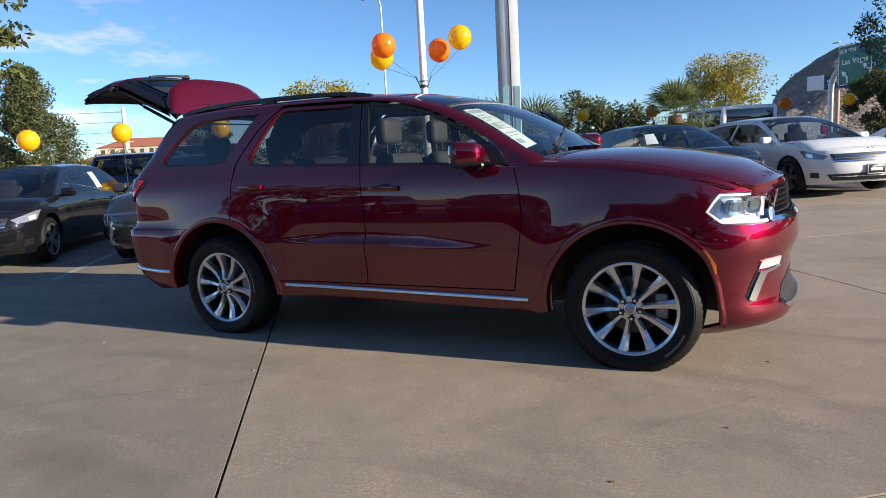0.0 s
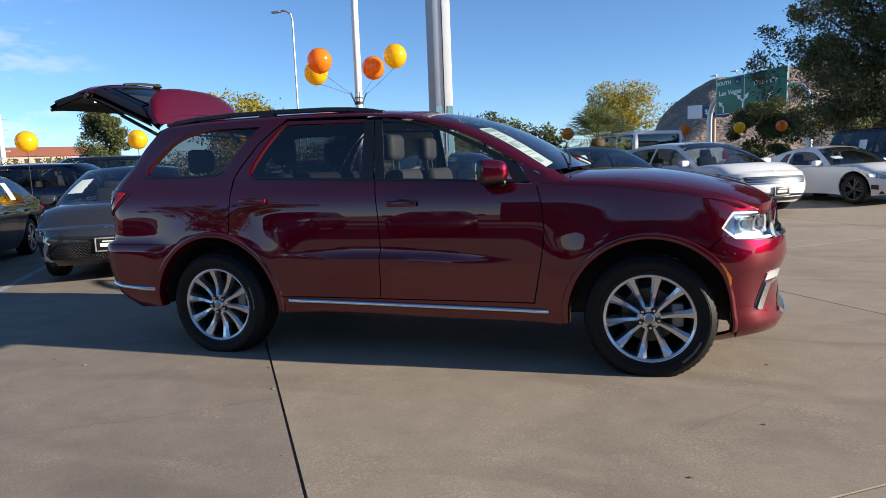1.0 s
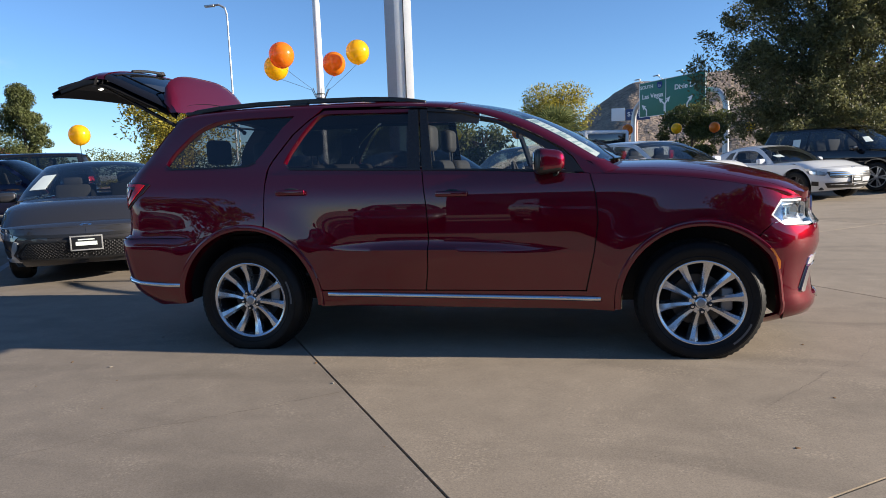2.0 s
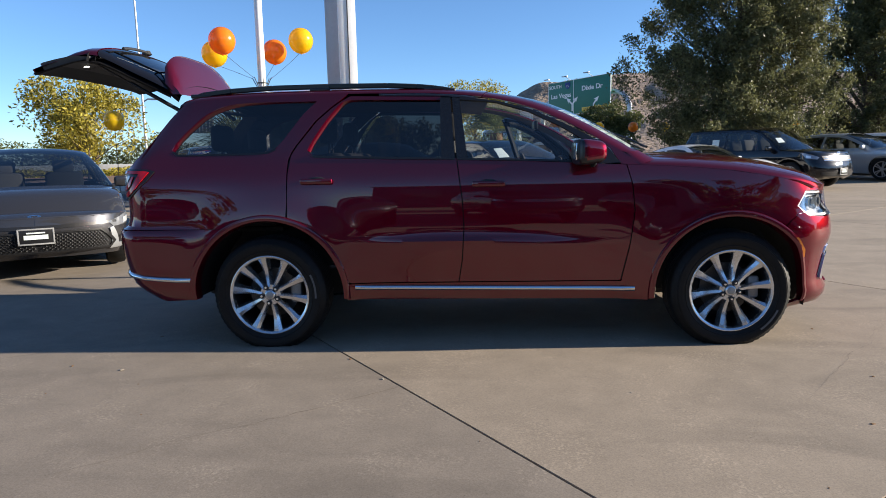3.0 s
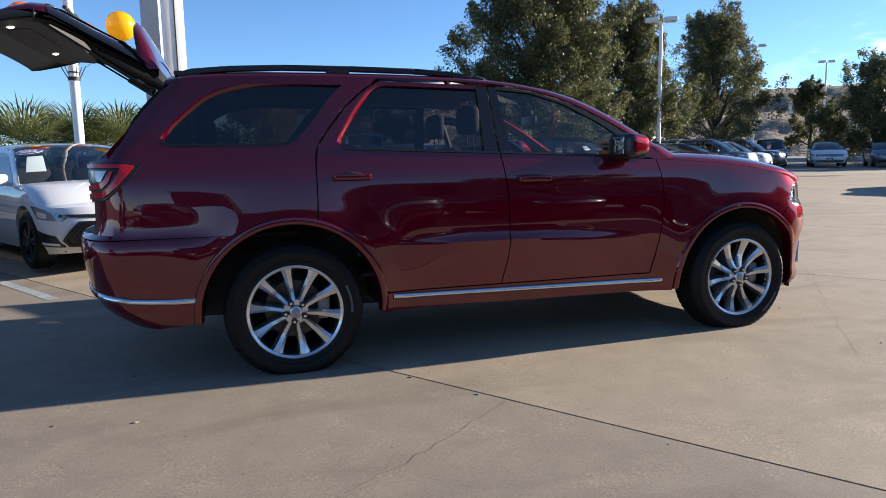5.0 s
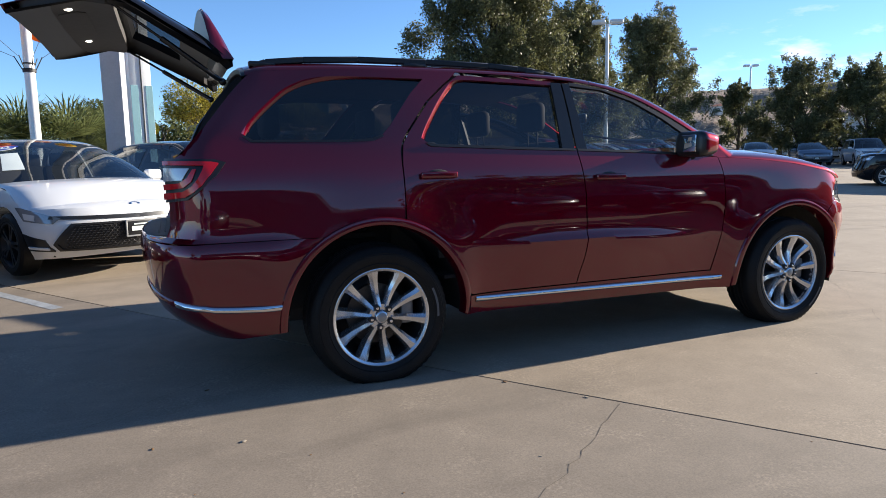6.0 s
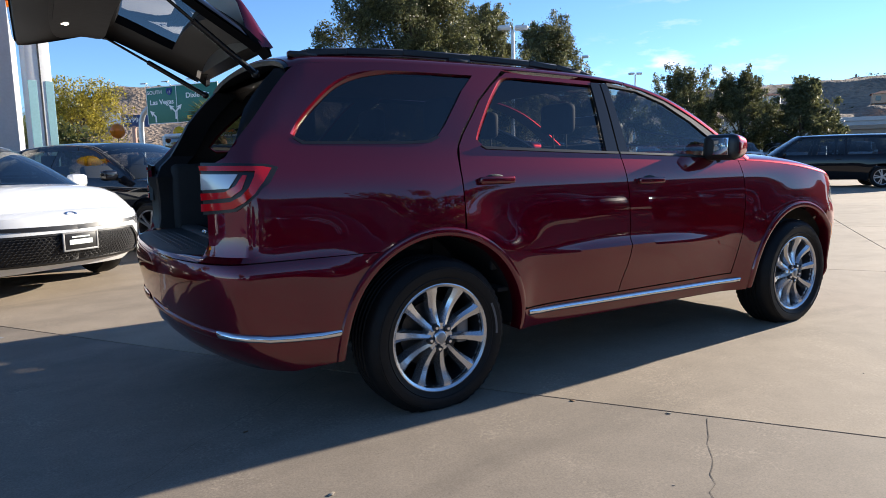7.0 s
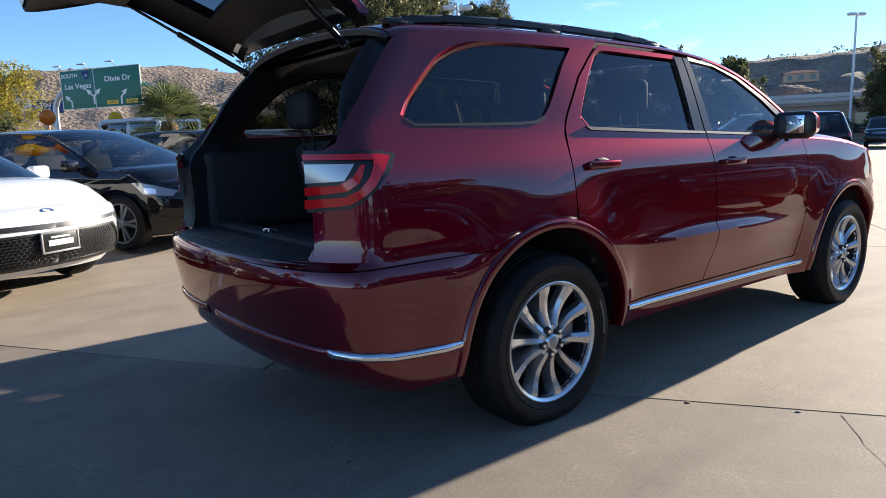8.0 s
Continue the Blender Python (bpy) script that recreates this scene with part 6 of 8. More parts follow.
car("white two-seat roadster with hard top", M_WHITE, park(*row(4), D, 3.10), L=3.95, W=1.73, H=1.24, wb=2.31, fo=0.79, kind="coupe", hood=0.86, rim=M_RIMBLACK, face="plain", paper=("screen",), wr=0.31)
car("black crossover with sheets on its windows", M_BLACKP, park(*row(5), D, 3.58), L=4.55, W=1.84, H=1.64, wb=2.70, fo=0.88, kind="crossover", paper=("screen", "right"), wr=0.35)
car("silver compact sedan in the row", M_SILVER, park(*row(6.63), D, 3.58), L=4.62)
car("white compact sedan in the row", M_WHITE, park(*row(7.63), D, 3.58), L=4.64)
car("dark graphite sedan in the row", M_GREY, park(*row(8.63), D, 3.58), L=4.7)
car("steel blue crossover in the row", M_STEEL, park(*row(9.63), D, 3.58), L=4.6, H=1.66, kind="crossover", wr=0.35)
car("white small hatchback in the row", M_WHITE, park(*row(10.63), D, 3.4), L=4.1, W=1.70, H=1.53, wb=2.53, fo=0.85, kind="crossover")
car("grey crossover at the row's end", M_GREY, park(*row(11.63), D, 3.58), L=4.6, H=1.66, kind="crossover", wr=0.35)


# ---- second line of vehicles ----
def pickup(label, material, at):
    """A boxy four-door pickup with flat glass, seen from behind its bed."""
    ob = thing("pickup_truck", label, "truck", at=at)
    bm = bmesh.new()
    box(bm, (5.4, 1.75, 0.50), (1.5, 0, 0.80), 0.06, 3)
    box(bm, (1.35, 1.55, 0.16), (3.45, 0, 1.10), 0.05, 3)
    part("body", bm, material, ob)
    bm = bmesh.new()
    box(bm, (2.05, 1.60, 0.62), (1.75, 0, 1.36), 0.07, 3)
    box(bm, (2.0, 1.58, 0.12), (1.72, 0, 1.78), 0.05, 3)
    for x in (0.76, 1.75, 2.72):
        for s in (-1, 1):
            box(bm, (0.11, 0.10, 0.50), (x, s * 0.74, 1.54), 0.02)
    part("cab", bm, material, ob)
    for s in (-1, 1):
        for x in (1.26, 2.24):
            bm = bmesh.new()
            box(bm, (0.84, 0.02, 0.40), (x, s * 0.802, 1.50), 0.008)
            part("side_window", bm, M_CARGLASS, ob)
    bm = bmesh.new()
    box(bm, (0.02, 1.34, 0.40), (0.715, 0, 1.52), 0.008)
    part("rear_window", bm, M_CARGLASS, ob)
    bm = bmesh.new()
    box(bm, (0.02, 1.36, 0.40), (2.79, 0, 1.52), 0.008)
    part("windscreen", bm, M_CARGLASS, ob)
    bm = bmesh.new()
    for s in (-1, 1):
        box(bm, (1.75, 0.10, 0.32), (-0.20, s * 0.80, 1.12), 0.03)
    part("bed_side", bm, material, ob)
    bm = bmesh.new()
    box(bm, (0.07, 1.5, 0.42), (-1.16, 0, 1.08), 0.02)
    part("tailgate", bm, material, ob)
    for s in (-1, 1):
        bm = bmesh.new()
        box(bm, (0.08, 0.14, 0.24), (-1.18, s * 0.80, 1.05), 0.02)
        part("tail_lamp", bm, M_REDLENS, ob)
        for x in (0, 3.45):
            car_wheel(ob, 0.40, pose(x, s * 0.90, 0.40), s, M_RIMSILVER)
            bm = bmesh.new()
            box(bm, (1.05, 0.20, 0.06), (x, s * 0.90, 0.90), 0.025)
            part("wing", bm, M_MATTE, ob)
    return ob


def put(x, y, deg):
    return pose(x, y, gz(x, y), 0, 0, deg)


pickup("white boxy pickup truck with hard top cab", M_WHITE, put(3.75, 15.9, 122))
car("dark blue crossover behind the sedans", M_NAVY, put(-13.2, 9.6, 20), L=4.5, H=1.62, kind="crossover", face="none", wr=0.35)
car("black boxy SUV behind the sedans", M_BLACKP, put(-13.3, 14.1, 214), L=4.4, H=1.80, kind="van", face="none", wr=0.38)
car("black minivan with bright hubcaps", M_BLACKP, put(22.2, 8.35, 127), L=5.1, W=1.98, H=1.75, wb=3.07, fo=0.95, kind="van", rim=M_RIMSILVER, face="none", wr=0.35)
car("black boxy SUV with dark windows", M_BLACKP, put(13.5, 22.6, 35), L=4.3, H=1.82, kind="van", face="none", wr=0.38)
pickup("pale grey boxy pickup truck under the trees", M_SILVER, put(19.5, 27.0, 35))
for i, (m_, lab, kd, h) in enumerate((
        (M_WHITE, "white pickup-like SUV on the far side", "crossover", 1.75), (M_BLACKP, "black sedan on the far side", "sedan", 1.45), (M_SILVER, "silver crossover on the far side", "crossover", 1.65),
        (M_STEEL, "steel blue sedan on the far side", "sedan", 1.45), (M_WHITE, "white crossover on the far side", "crossover", 1.65), (M_GREY, "graphite sedan on the far side", "sedan", 1.45),
        (M_BLACKP, "black crossover on the far side", "crossover", 1.66), (M_WHITE, "white sedan on the far side", "sedan", 1.46), (M_SILVER, "silver sedan on the far side", "sedan", 1.46),
        (M_BLACKP, "black SUV on the far side", "crossover", 1.75))):
    car(lab, m_, put(46 - 0.9 * i, 31 - 3.1 * i, 200), kind=kd, H=h, face="none", group="far parked cars", wr=0.34)

for i, (m_, lab, kd, h) in enumerate((
        (M_BLACKP, "black crossover across the lot", "crossover", 1.68), (M_WHITE, "white compact sedan across the lot", "sedan", 1.46), (M_STEEL, "dark steel sedan across the lot", "sedan", 1.45),
        (M_WHITE, "white crossover across the lot", "crossover", 1.66), (M_SILVER, "silver sedan across the lot", "sedan", 1.46), (M_GREY, "graphite crossover across the lot", "crossover", 1.68))):
    car(lab, m_, put(31.5 + 2.6 * i, 30.2 - 1.7 * i, -132), kind=kd, H=h, group="far parked cars", wr=0.34)

# ---- poles, balloons, sign ----
M_POLE = mat("white_pole_paint", (0.78, 0.78, 0.77), 0.4, 0, 0.2, 3, 0.06)
M_GALV = mat("galvanised_steel", (0.42, 0.43, 0.44), 0.45, 0.7, 0, 4, 0.15)
M_BAL_Y = mat("yellow_balloon_plastic", (0.92, 0.60, 0.015), 0.22, 0, 0.6)
M_BAL_O = mat("orange_balloon_plastic", (0.90, 0.30, 0.02), 0.22, 0, 0.6)
M_SIGN = mat("green_sign_sheeting", (0.004, 0.135, 0.085), 0.5, 0, 0, 1.5, 0.08)
M_SIGNWHITE = mat("white_sign_letter", (0.80, 0.80, 0.78), 0.5)

# pylon of two tall steel columns
PA, PB = Vector((-1.93, 11.85, 0)), Vector((-1.44, 10.7, 0))
pylon = thing("sign_pylon", "tall sign pylon of two white square steel columns", "pylon", at=pose(PB.x, PB.y, gz(PB.x, PB.y), 0, 0, 0))
off = PA - PB
# this white column's viewer side lies in shade; the grey is put into its colour
bm = bmesh.new()
box(bm, (0.38, 0.34, 12.0), (off.x, off.y, 6.0), 0.012, 2, Matrix.Rotation(radians(-14), 4, "Z"))
part("column", bm, mat("shaded_white_column", (0.42, 0.43, 0.46), 0.45, 0, 0.1, 3, 0.08), pylon, "white steel column with the grey of its shade in the colour")
bm = bmesh.new()
box(bm, (0.38, 0.30, 12.0), (0, 0, 6.0), 0.012, 2, Matrix.Rotation(radians(14), 4, "Z"))
part("column", bm, M_POLE, pylon)
bm = bmesh.new()
box(bm, (0.022, 0.012, 12.0), (0.05, -0.152, 6.0), 0, 1, Matrix.Rotation(radians(14), 4, "Z"))
part("column_joint", bm, M_MATTE, pylon)
# teal reflection on the lower column face, painted as two thin panels
M_TEAL = mat("teal_column_reflection", (0.30, 0.50, 0.52), 0.25, 0, 0.4, 3, 0.08)
for x, w in ((-0.115, 0.135), (0.142, 0.125)):
    bm = bmesh.new()
    box(bm, (w, 0.012, 2.5), (x * math.cos(radians(14)) + 0.152 * math.sin(radians(14)), x * math.sin(radians(14)) - 0.152 * math.cos(radians(14)), 1.25), 0.003, 1, Matrix.Rotation(radians(14), 4, "Z"))
    part("reflection_panel", bm, M_TEAL, pylon, "teal reflection on the column's foot, laid on as a panel")
bm = bmesh.new()
box(bm, (1.3, 1.9, 0.20), (off.x / 2, off.y / 2, 0.04), 0.03)
part("base", bm, M_CONC, pylon)


for m_ in (M_BAL_Y, M_BAL_O):
    # thin plastic lets the sun shine through
    nt_ = m_.node_tree
    tr_ = nt_.nodes.new("ShaderNodeBsdfTranslucent")
    tr_.inputs["Color"].default_value = nt_.nodes["Principled BSDF"].inputs["Base Color"].default_value
    mx_ = nt_.nodes.new("ShaderNodeMixShader")
    mx_.inputs[0].default_value = 0.5
    nt_.links.new(nt_.nodes["Principled BSDF"].outputs[0], mx_.inputs[1])
    nt_.links.new(tr_.outputs[0], mx_.inputs[2])
    nt_.links.new(mx_.outputs[0], nt_.nodes["Material Output"].inputs["Surface"])


def balloon(parent, c, r, material, local=False):
    bm = bmesh.new()
    bmesh.ops.create_uvsphere(bm, u_segments=28, v_segments=18, radius=r)
    for v in bm.verts:
        if v.co.z < 0:
            v.co.z *= 1.06
    rod(bm, (0, 0, -r * 1.04), (0, 0, -r * 1.10), r * 0.07, r * 0.09, 10)
    return part("balloon", bm, material, parent, local=Matrix.Translation(c))


BP = Vector((-3.02, 9.45, 0))
bpole = thing("lamp_pole", "white round pole with balloon cluster bracket", "pole", at=pose(BP.x, BP.y, gz(BP.x, BP.y)))
bm = bmesh.new()
rod(bm, (0, 0, 0), (0, 0, 11), 0.085, 0.065, 24)
part("pole", bm, M_POLE, bpole)
bm = bmesh.new()
rod(bm, (0, 0, 0), (0, 0, 0.12), 0.16, 0.14, 20)
part("foot", bm, M_POLE, bpole)
CL = 2.60
bm = bmesh.new()
rod(bm, (0, 0, CL - 0.03), (0, 0, CL + 0.03), 0.10, n=20)
rod(bm, (0, 0, CL + 0.10), (0, 0, CL + 0.12), 0.10, n=20)
for k in range(6):
    t = math.pi / 3 * k
    rod(bm, (0.09 * math.cos(t), 0.09 * math.sin(t), CL), (0.20 * math.cos(t), 0.20 * math.sin(t), CL + 0.22), 0.008)
part("bracket", bm, M_MATTE, bpole, "black balloon bracket")
cluster = thing("balloon_cluster", "orange and yellow plastic balloons on bent wires", "balloons", at=pose(BP.x, BP.y, gz(BP.x, BP.y)))
for c, m_ in (((-0.48, -0.82, 3.44), M_BAL_O), ((-0.84, -0.32, 3.28), M_BAL_Y), ((0.10, 0.66, 3.44), M_BAL_O), ((0.77, 0.33, 3.60), M_BAL_Y)):
    b = balloon(cluster, c, 0.255, m_)
    bm = bmesh.new()
    p0, p2 = Vector((0.2 * c[0] / 0.9, 0.2 * c[1] / 0.9, CL + 0.2)), Vector(c) - Vector((0, 0, 0.22))
    p1 = Vector((c[0] * 0.75, c[1] * 0.75, (CL + c[2]) / 2 + 0.05))
    pts = [p0 * (1 - t) ** 2 + p1 * 2 * t * (1 - t) + p2 * t * t for t in np.linspace(0, 1, 9).tolist()]
    for a, q in zip(pts, pts[1:]):
        rod(bm, a, q, 0.004, n=5)
    part("wire", bm, M_MATTE, cluster)

# balloons on thin rods along the back of the row
for i, p in enumerate((-7.6, -4.6, -2.3, 0.0, 2.3, 4.6, 6.9, 8.8, 10.7, 13.0, 15.4, 17.8, 20.2, 22.6, 25.0, 27.4, 30.0)):
    x, y = 0.52 + 0.83 * p, 18.35 + 0.56 * p
    z = gz(x, y)
    h = 2.25 - z + 0.012 * p
    st = thing("balloon_stick", "%s plastic balloon on a thin rod" % ("orange" if i % 2 else "yellow"), "balloon", "row of balloons", at=pose(x, y, z))
    bm = bmesh.new()
    rod(bm, (0, 0, 0), (0, 0, h - 0.2), 0.008, n=6)
    part("rod", bm, M_MATTE, st)
    balloon(st, (0, 0, h), 0.20, M_BAL_O if i % 2 else M_BAL_Y)
for x, y, h, m_, n_ in ((-11.5, 5.9, 2.02, M_BAL_Y, "yellow"), (-10.5, 7.6, 2.1, M_BAL_Y, "yellow"), (-9.1, 9.5, 2.1, M_BAL_Y, "yellow"), (-7.45, 11.6, 2.12, M_BAL_Y, "yellow")):
    z = gz(x, y)
    st = thing("balloon_stick", "%s plastic balloon on a thin rod" % n_, "balloon", "row of balloons", at=pose(x, y, z))
    bm = bmesh.new()
    rod(bm, (0, 0, 0), (0, 0, h - 0.2), 0.008, n=6)
    part("rod", bm, M_MATTE, st)
    balloon(st, (0, 0, h), 0.235, m_)


def words(parent, text, size, at, material, name="lettering", bold=0.0):
    """Raised lettering from the built-in font, facing local -y."""
    cu = bpy.data.curves.new("text", "FONT")
    cu.body, cu.size, cu.align_x, cu.align_y, cu.extrude, cu.offset = text, size, "CENTER", "CENTER", 0.004, bold
    tmp = bpy.data.objects.new("text", cu)
    scene.collection.objects.link(tmp)
    me = bpy.data.meshes.new_from_object(tmp.evaluated_get(bpy.context.evaluated_depsgraph_get()))
    bpy.data.objects.remove(tmp)
    me.materials.append(material)
    ob = new(name, me)
    ob.parent = parent
    ob.matrix_local = Matrix.Translation(at) @ Matrix.Rotation(radians(90), 4, "X")
    return ob


# motorway sign on its curved-arm gantry
sg = thing("motorway_sign", "green motorway direction sign on a curved steel gantry", "road sign", at=pose(15.6, 89.2, -3.1, 0, 0, -60) @ Matrix.Diagonal((2.60, 1.95, 1.95, 1)))
bm = bmesh.new()
box(bm, (5.15, 0.08, 2.45), (0, 0, 6.35), 0.03)
board = part("board", bm, M_SIGN, sg)
bm = bmesh.new()
for dz in (-1.21, 1.21):
    box(bm, (5.17, 0.02, 0.035), (0, -0.046, 6.35 + dz))
for dx in (-2.57, 2.57, -0.35):
    box(bm, (0.03, 0.02, 2.4), (dx, -0.046, 6.35))
part("border", bm, M_SIGNWHITE, board)
words(board, "SOUTH", 0.34, (-1.95, -0.05, 7.22), M_SIGNWHITE, bold=0.006)
words(board, "Las Vegas", 0.46, (-1.45, -0.05, 6.55), M_SIGNWHITE, bold=0.008)
words(board, "Dixie Dr", 0.46, (1.15, -0.05, 6.85), M_SIGNWHITE, bold=0.008)
bm = bmesh.new()
sh = [(-0.20, 0.20), (-0.10, 0.23), (0.0, 0.20), (0.10, 0.23), (0.20, 0.20), (0.22, 0.0), (0.14, -0.16), (0, -0.25), (-0.14, -0.16), (-0.22, 0.0)]
fc = bm.faces.new([bm.verts.new((-0.85 + x, -0.062, 7.22 + z)) for x, z in sh])
bmesh.ops.solidify(bm, geom=[fc], thickness=-0.01)
part("shield", bm, mat("shield_blue", (0.02, 0.06, 0.35), 0.5), board)
words(board, "15", 0.24, (-0.85, -0.075, 7.17), M_SIGNWHITE)
for tx, t in ((0.72, "EXIT"), (1.95, "ONLY")):
    bm = bmesh.new()
    box(bm, (0.72, 0.02, 0.26), (tx, -0.05, 5.42), 0.01)
    part("yellow_panel", bm, mat("yellow_sheeting", (0.75, 0.45, 0.02), 0.5), board)
    words(board, t, 0.20, (tx, -0.065, 5.42), M_BLACKTRIM)


def arrow(pts, tips, w=0.10):
    bm = bmesh.new()
    for line in pts:
        for a, b in zip(line, line[1:]):
            d = Vector((b[0] - a[0], 0, b[1] - a[1]))
            box(bm, (d.length + w * 0.6, 0.012, w), ((a[0] + b[0]) / 2, -0.052, (a[1] + b[1]) / 2), 0, 1, Matrix.Rotation(-math.atan2(d.z, d.x), 4, "Y"))
    for x, z, ang in tips:
        t = radians(ang)
        f_ = bm.faces.new([bm.verts.new((x + r * math.cos(t + o), -0.060, z + r * math.sin(t + o))) for r, o in ((0.24, 0), (0.24, 2.3), (0.06, math.pi), (0.24, -2.3))])
    part("arrow", bm, M_SIGNWHITE, board, smooth=False)


arrow([[(-1.95, 5.25), (-1.95, 5.60), (-2.15, 5.80)]], [(-2.20, 5.86, 135)])
arrow([[(-0.45, 5.40), (-0.45, 5.85), (-0.72, 6.12)], [(-0.45, 5.85), (-0.18, 6.12)]], [(-0.76, 6.17, 135), (-0.14, 6.17, 45)])
arrow([[(1.30, 5.30), (1.30, 5.70), (1.50, 5.95)]], [(1.55, 6.02, 45)])
for s in (-1, 1):
    bm = bmesh.new()
    pts = [Vector((s * 3.6, 0.4, -0.5)), Vector((s * 3.6, 0.4, 4.8)), Vector((s * 3.55, 0.4, 5.4)), Vector((s * 3.35, 0.4, 5.9)), Vector((s * 3.0, 0.4, 6.25)), Vector((s * 2.5, 0.4, 6.4)), Vector((0, 0.4, 6.45))]
    for a, b in zip(pts, pts[1:]):
        rod(bm, a, b, 0.16, n=14)
    part("gantry_arm", bm, M_GALV, sg)
for dx in (-2.2, -0.6, 1.2):
    bm = bmesh.new()
    rod(bm, (dx, 0, 7.55), (dx, -0.5, 7.78), 0.02)
    box(bm, (0.42, 0.18, 0.06), (dx, -0.6, 7.80), 0.02)
    part("sign_lamp", bm, M_GALV, sg)

# another direction sign, seen from behind
sb = thing("road_sign", "dark ribbed back of a road sign on a curved arm", "road sign", at=pose(-25.9, 60.4, 0.9, 0, 0, 22))
for z0 in (3.3, 4.75):
    bm = bmesh.new()
    box(bm, (2.5, 0.06, 1.25), (0, 0, z0 + 0.6), 0.02)
    part("panel", bm, mat("weathered_sign_back", (0.16, 0.16, 0.17), 0.6, 0.3, 0, 2, 0.2), sb)
    for k in range(8):
        bm = bmesh.new()
        box(bm, (0.06, 0.10, 1.30), (-1.15 + 2.3 * k / 7, -0.08, z0 + 0.6), 0.01)
        part("rib", bm, M_GALV, sb)
bm = bmesh.new()
pts = [Vector((-2.4, 0.3, -0.9)), Vector((-2.4, 0.3, 3.6)), Vector((-2.3, 0.3, 4.1)), Vector((-2.0, 0.3, 4.45)), Vector((-1.5, 0.3, 4.6)), Vector((1.2, 0.3, 4.6))]
for a, b in zip(pts, pts[1:]):
    rod(bm, a, b, 0.15, n=12)
part("gantry_arm", bm, M_GALV, sb)

# billboard beyond it
bb = thing("billboard", "blue and white roadside billboard on a post", "billboard", at=pose(14.9, 143, 3.5, 0, 0, -8) @ Matrix.Diagonal((0.9, 0.9, 0.9, 1)))
bm = bmesh.new()
box(bm, (3.1, 0.2, 3.0), (-2.6, 0, 7.8), 0.03)
part("white_panel", bm, mat("billboard_white", (0.7, 0.72, 0.75), 0.6), bb)
bm = bmesh.new()
box(bm, (5.6, 0.2, 2.6), (1.9, 0, 7.6), 0.03)
bp_ = part("blue_panel", bm, mat("billboard_blue", (0.03, 0.06, 0.16), 0.6), bb)
words(bp_, "$399", 1.5, (1.0, -0.13, 7.7), M_SIGNWHITE)
bm = bmesh.new()
rod(bm, (1.5, 0.2, -6), (1.5, 0.2, 6.5), 0.45, n=14)
part("post", bm, mat("pink_stucco", (0.45, 0.28, 0.22), 0.9), bb)


def lot_lamp(x, y, h, head=True):
    ob = thing("street_lamp", "white steel lot lamp post with two flat heads", "street lamp", "lot lamps", at=pose(x, y, gz(x, y), 0, 0, -30))
    bm = bmesh.new()
    rod(bm, (0, 0, 0), (0, 0, h), 0.11, 0.075, 14)
    part("pole", bm, M_POLE, ob)
    bm = bmesh.new()
    rod(bm, (0, 0, 0), (0, 0, 0.75), 0.28, n=16)
    part("footing", bm, M_CONC, ob)
    for s in (-1, 1):
        bm = bmesh.new()
        box(bm, (0.62, 0.40, 0.20), (s * 0.40, 0, h + 0.10), 0.08, 3)
        hd = part("lamp_head", bm, M_POLE, ob)
        bm = bmesh.new()
        box(bm, (0.46, 0.30, 0.02), (s * 0.40, 0, h - 0.01), 0.005)
        part("lamp_glass", bm, M_LAMP, hd)
    return ob


for x, y, h in ((18.1, 22.6, 6.85), (39.0, 40.0, 9.0), (51.7, 45.3, 8.8), (65.0, 48.2, 9.0), (70.0, 43.2, 8.2), (55.0, 19.6, 9.4)):
    lot_lamp(x, y, h)
for x, y, h, arm in ((-16.4, 30.6, 9.9, -1), (-23.8, 45.0, 5.2, 1)):
    ob = thing("street_lamp", "thin steel street lamp with a curved arm", "street lamp", "street lamps", at=pose(x, y, gz(x, y)))
    bm = bmesh.new()
    pts = [(0, 0, 0), (0, 0, h - 0.6), (0.10 * arm, 0, h - 0.2), (0.45 * arm, 0, h), (0.9 * arm, 0, h)]
    for a, b in zip(pts, pts[1:]):
        rod(bm, a, b, 0.06, 0.05, 8)
    part("pole", bm, M_GALV, ob)
    bm = bmesh.new()
    box(bm, (0.6, 0.22, 0.12), (arm, 0, h - 0.03), 0.04)
    part("lamp_head", bm, M_GALV, ob)

# ---- plants ----
def leaf_mat(name, c, var=0.45):
    m = mat(name, c, 0.52, spec=0.35)
    nt, b = m.node_tree, m.node_tree.nodes["Principled BSDF"]
    ge = nt.nodes.new("ShaderNodeNewGeometry")
    rg = nt.nodes.new("ShaderNodeMapRange")
    rg.inputs["To Min"].default_value, rg.inputs["To Max"].default_value = 1 - var, 1 + var
    nt.links.new(ge.outputs["Random Per Island"], rg.inputs["Value"])
    sc = nt.nodes.new("ShaderNodeVectorMath")
    sc.operation = "SCALE"
    sc.inputs[0].default_value = c
    nt.links.new(rg.outputs[0], sc.inputs["Scale"])
    nt.links.new(sc.outputs[0], b.inputs["Base Color"])
    tr = nt.nodes.new("ShaderNodeBsdfTranslucent")
    nt.links.new(sc.outputs[0], tr.inputs["Color"])
    mx = nt.nodes.new("ShaderNodeMixShader")
    mx.inputs[0].default_value = 0.40
    nt.links.new(b.outputs[0], mx.inputs[1])
    nt.links.new(tr.outputs[0], mx.inputs[2])
    nt.links.new(mx.outputs[0], nt.nodes["Material Output"].inputs["Surface"])
    return m


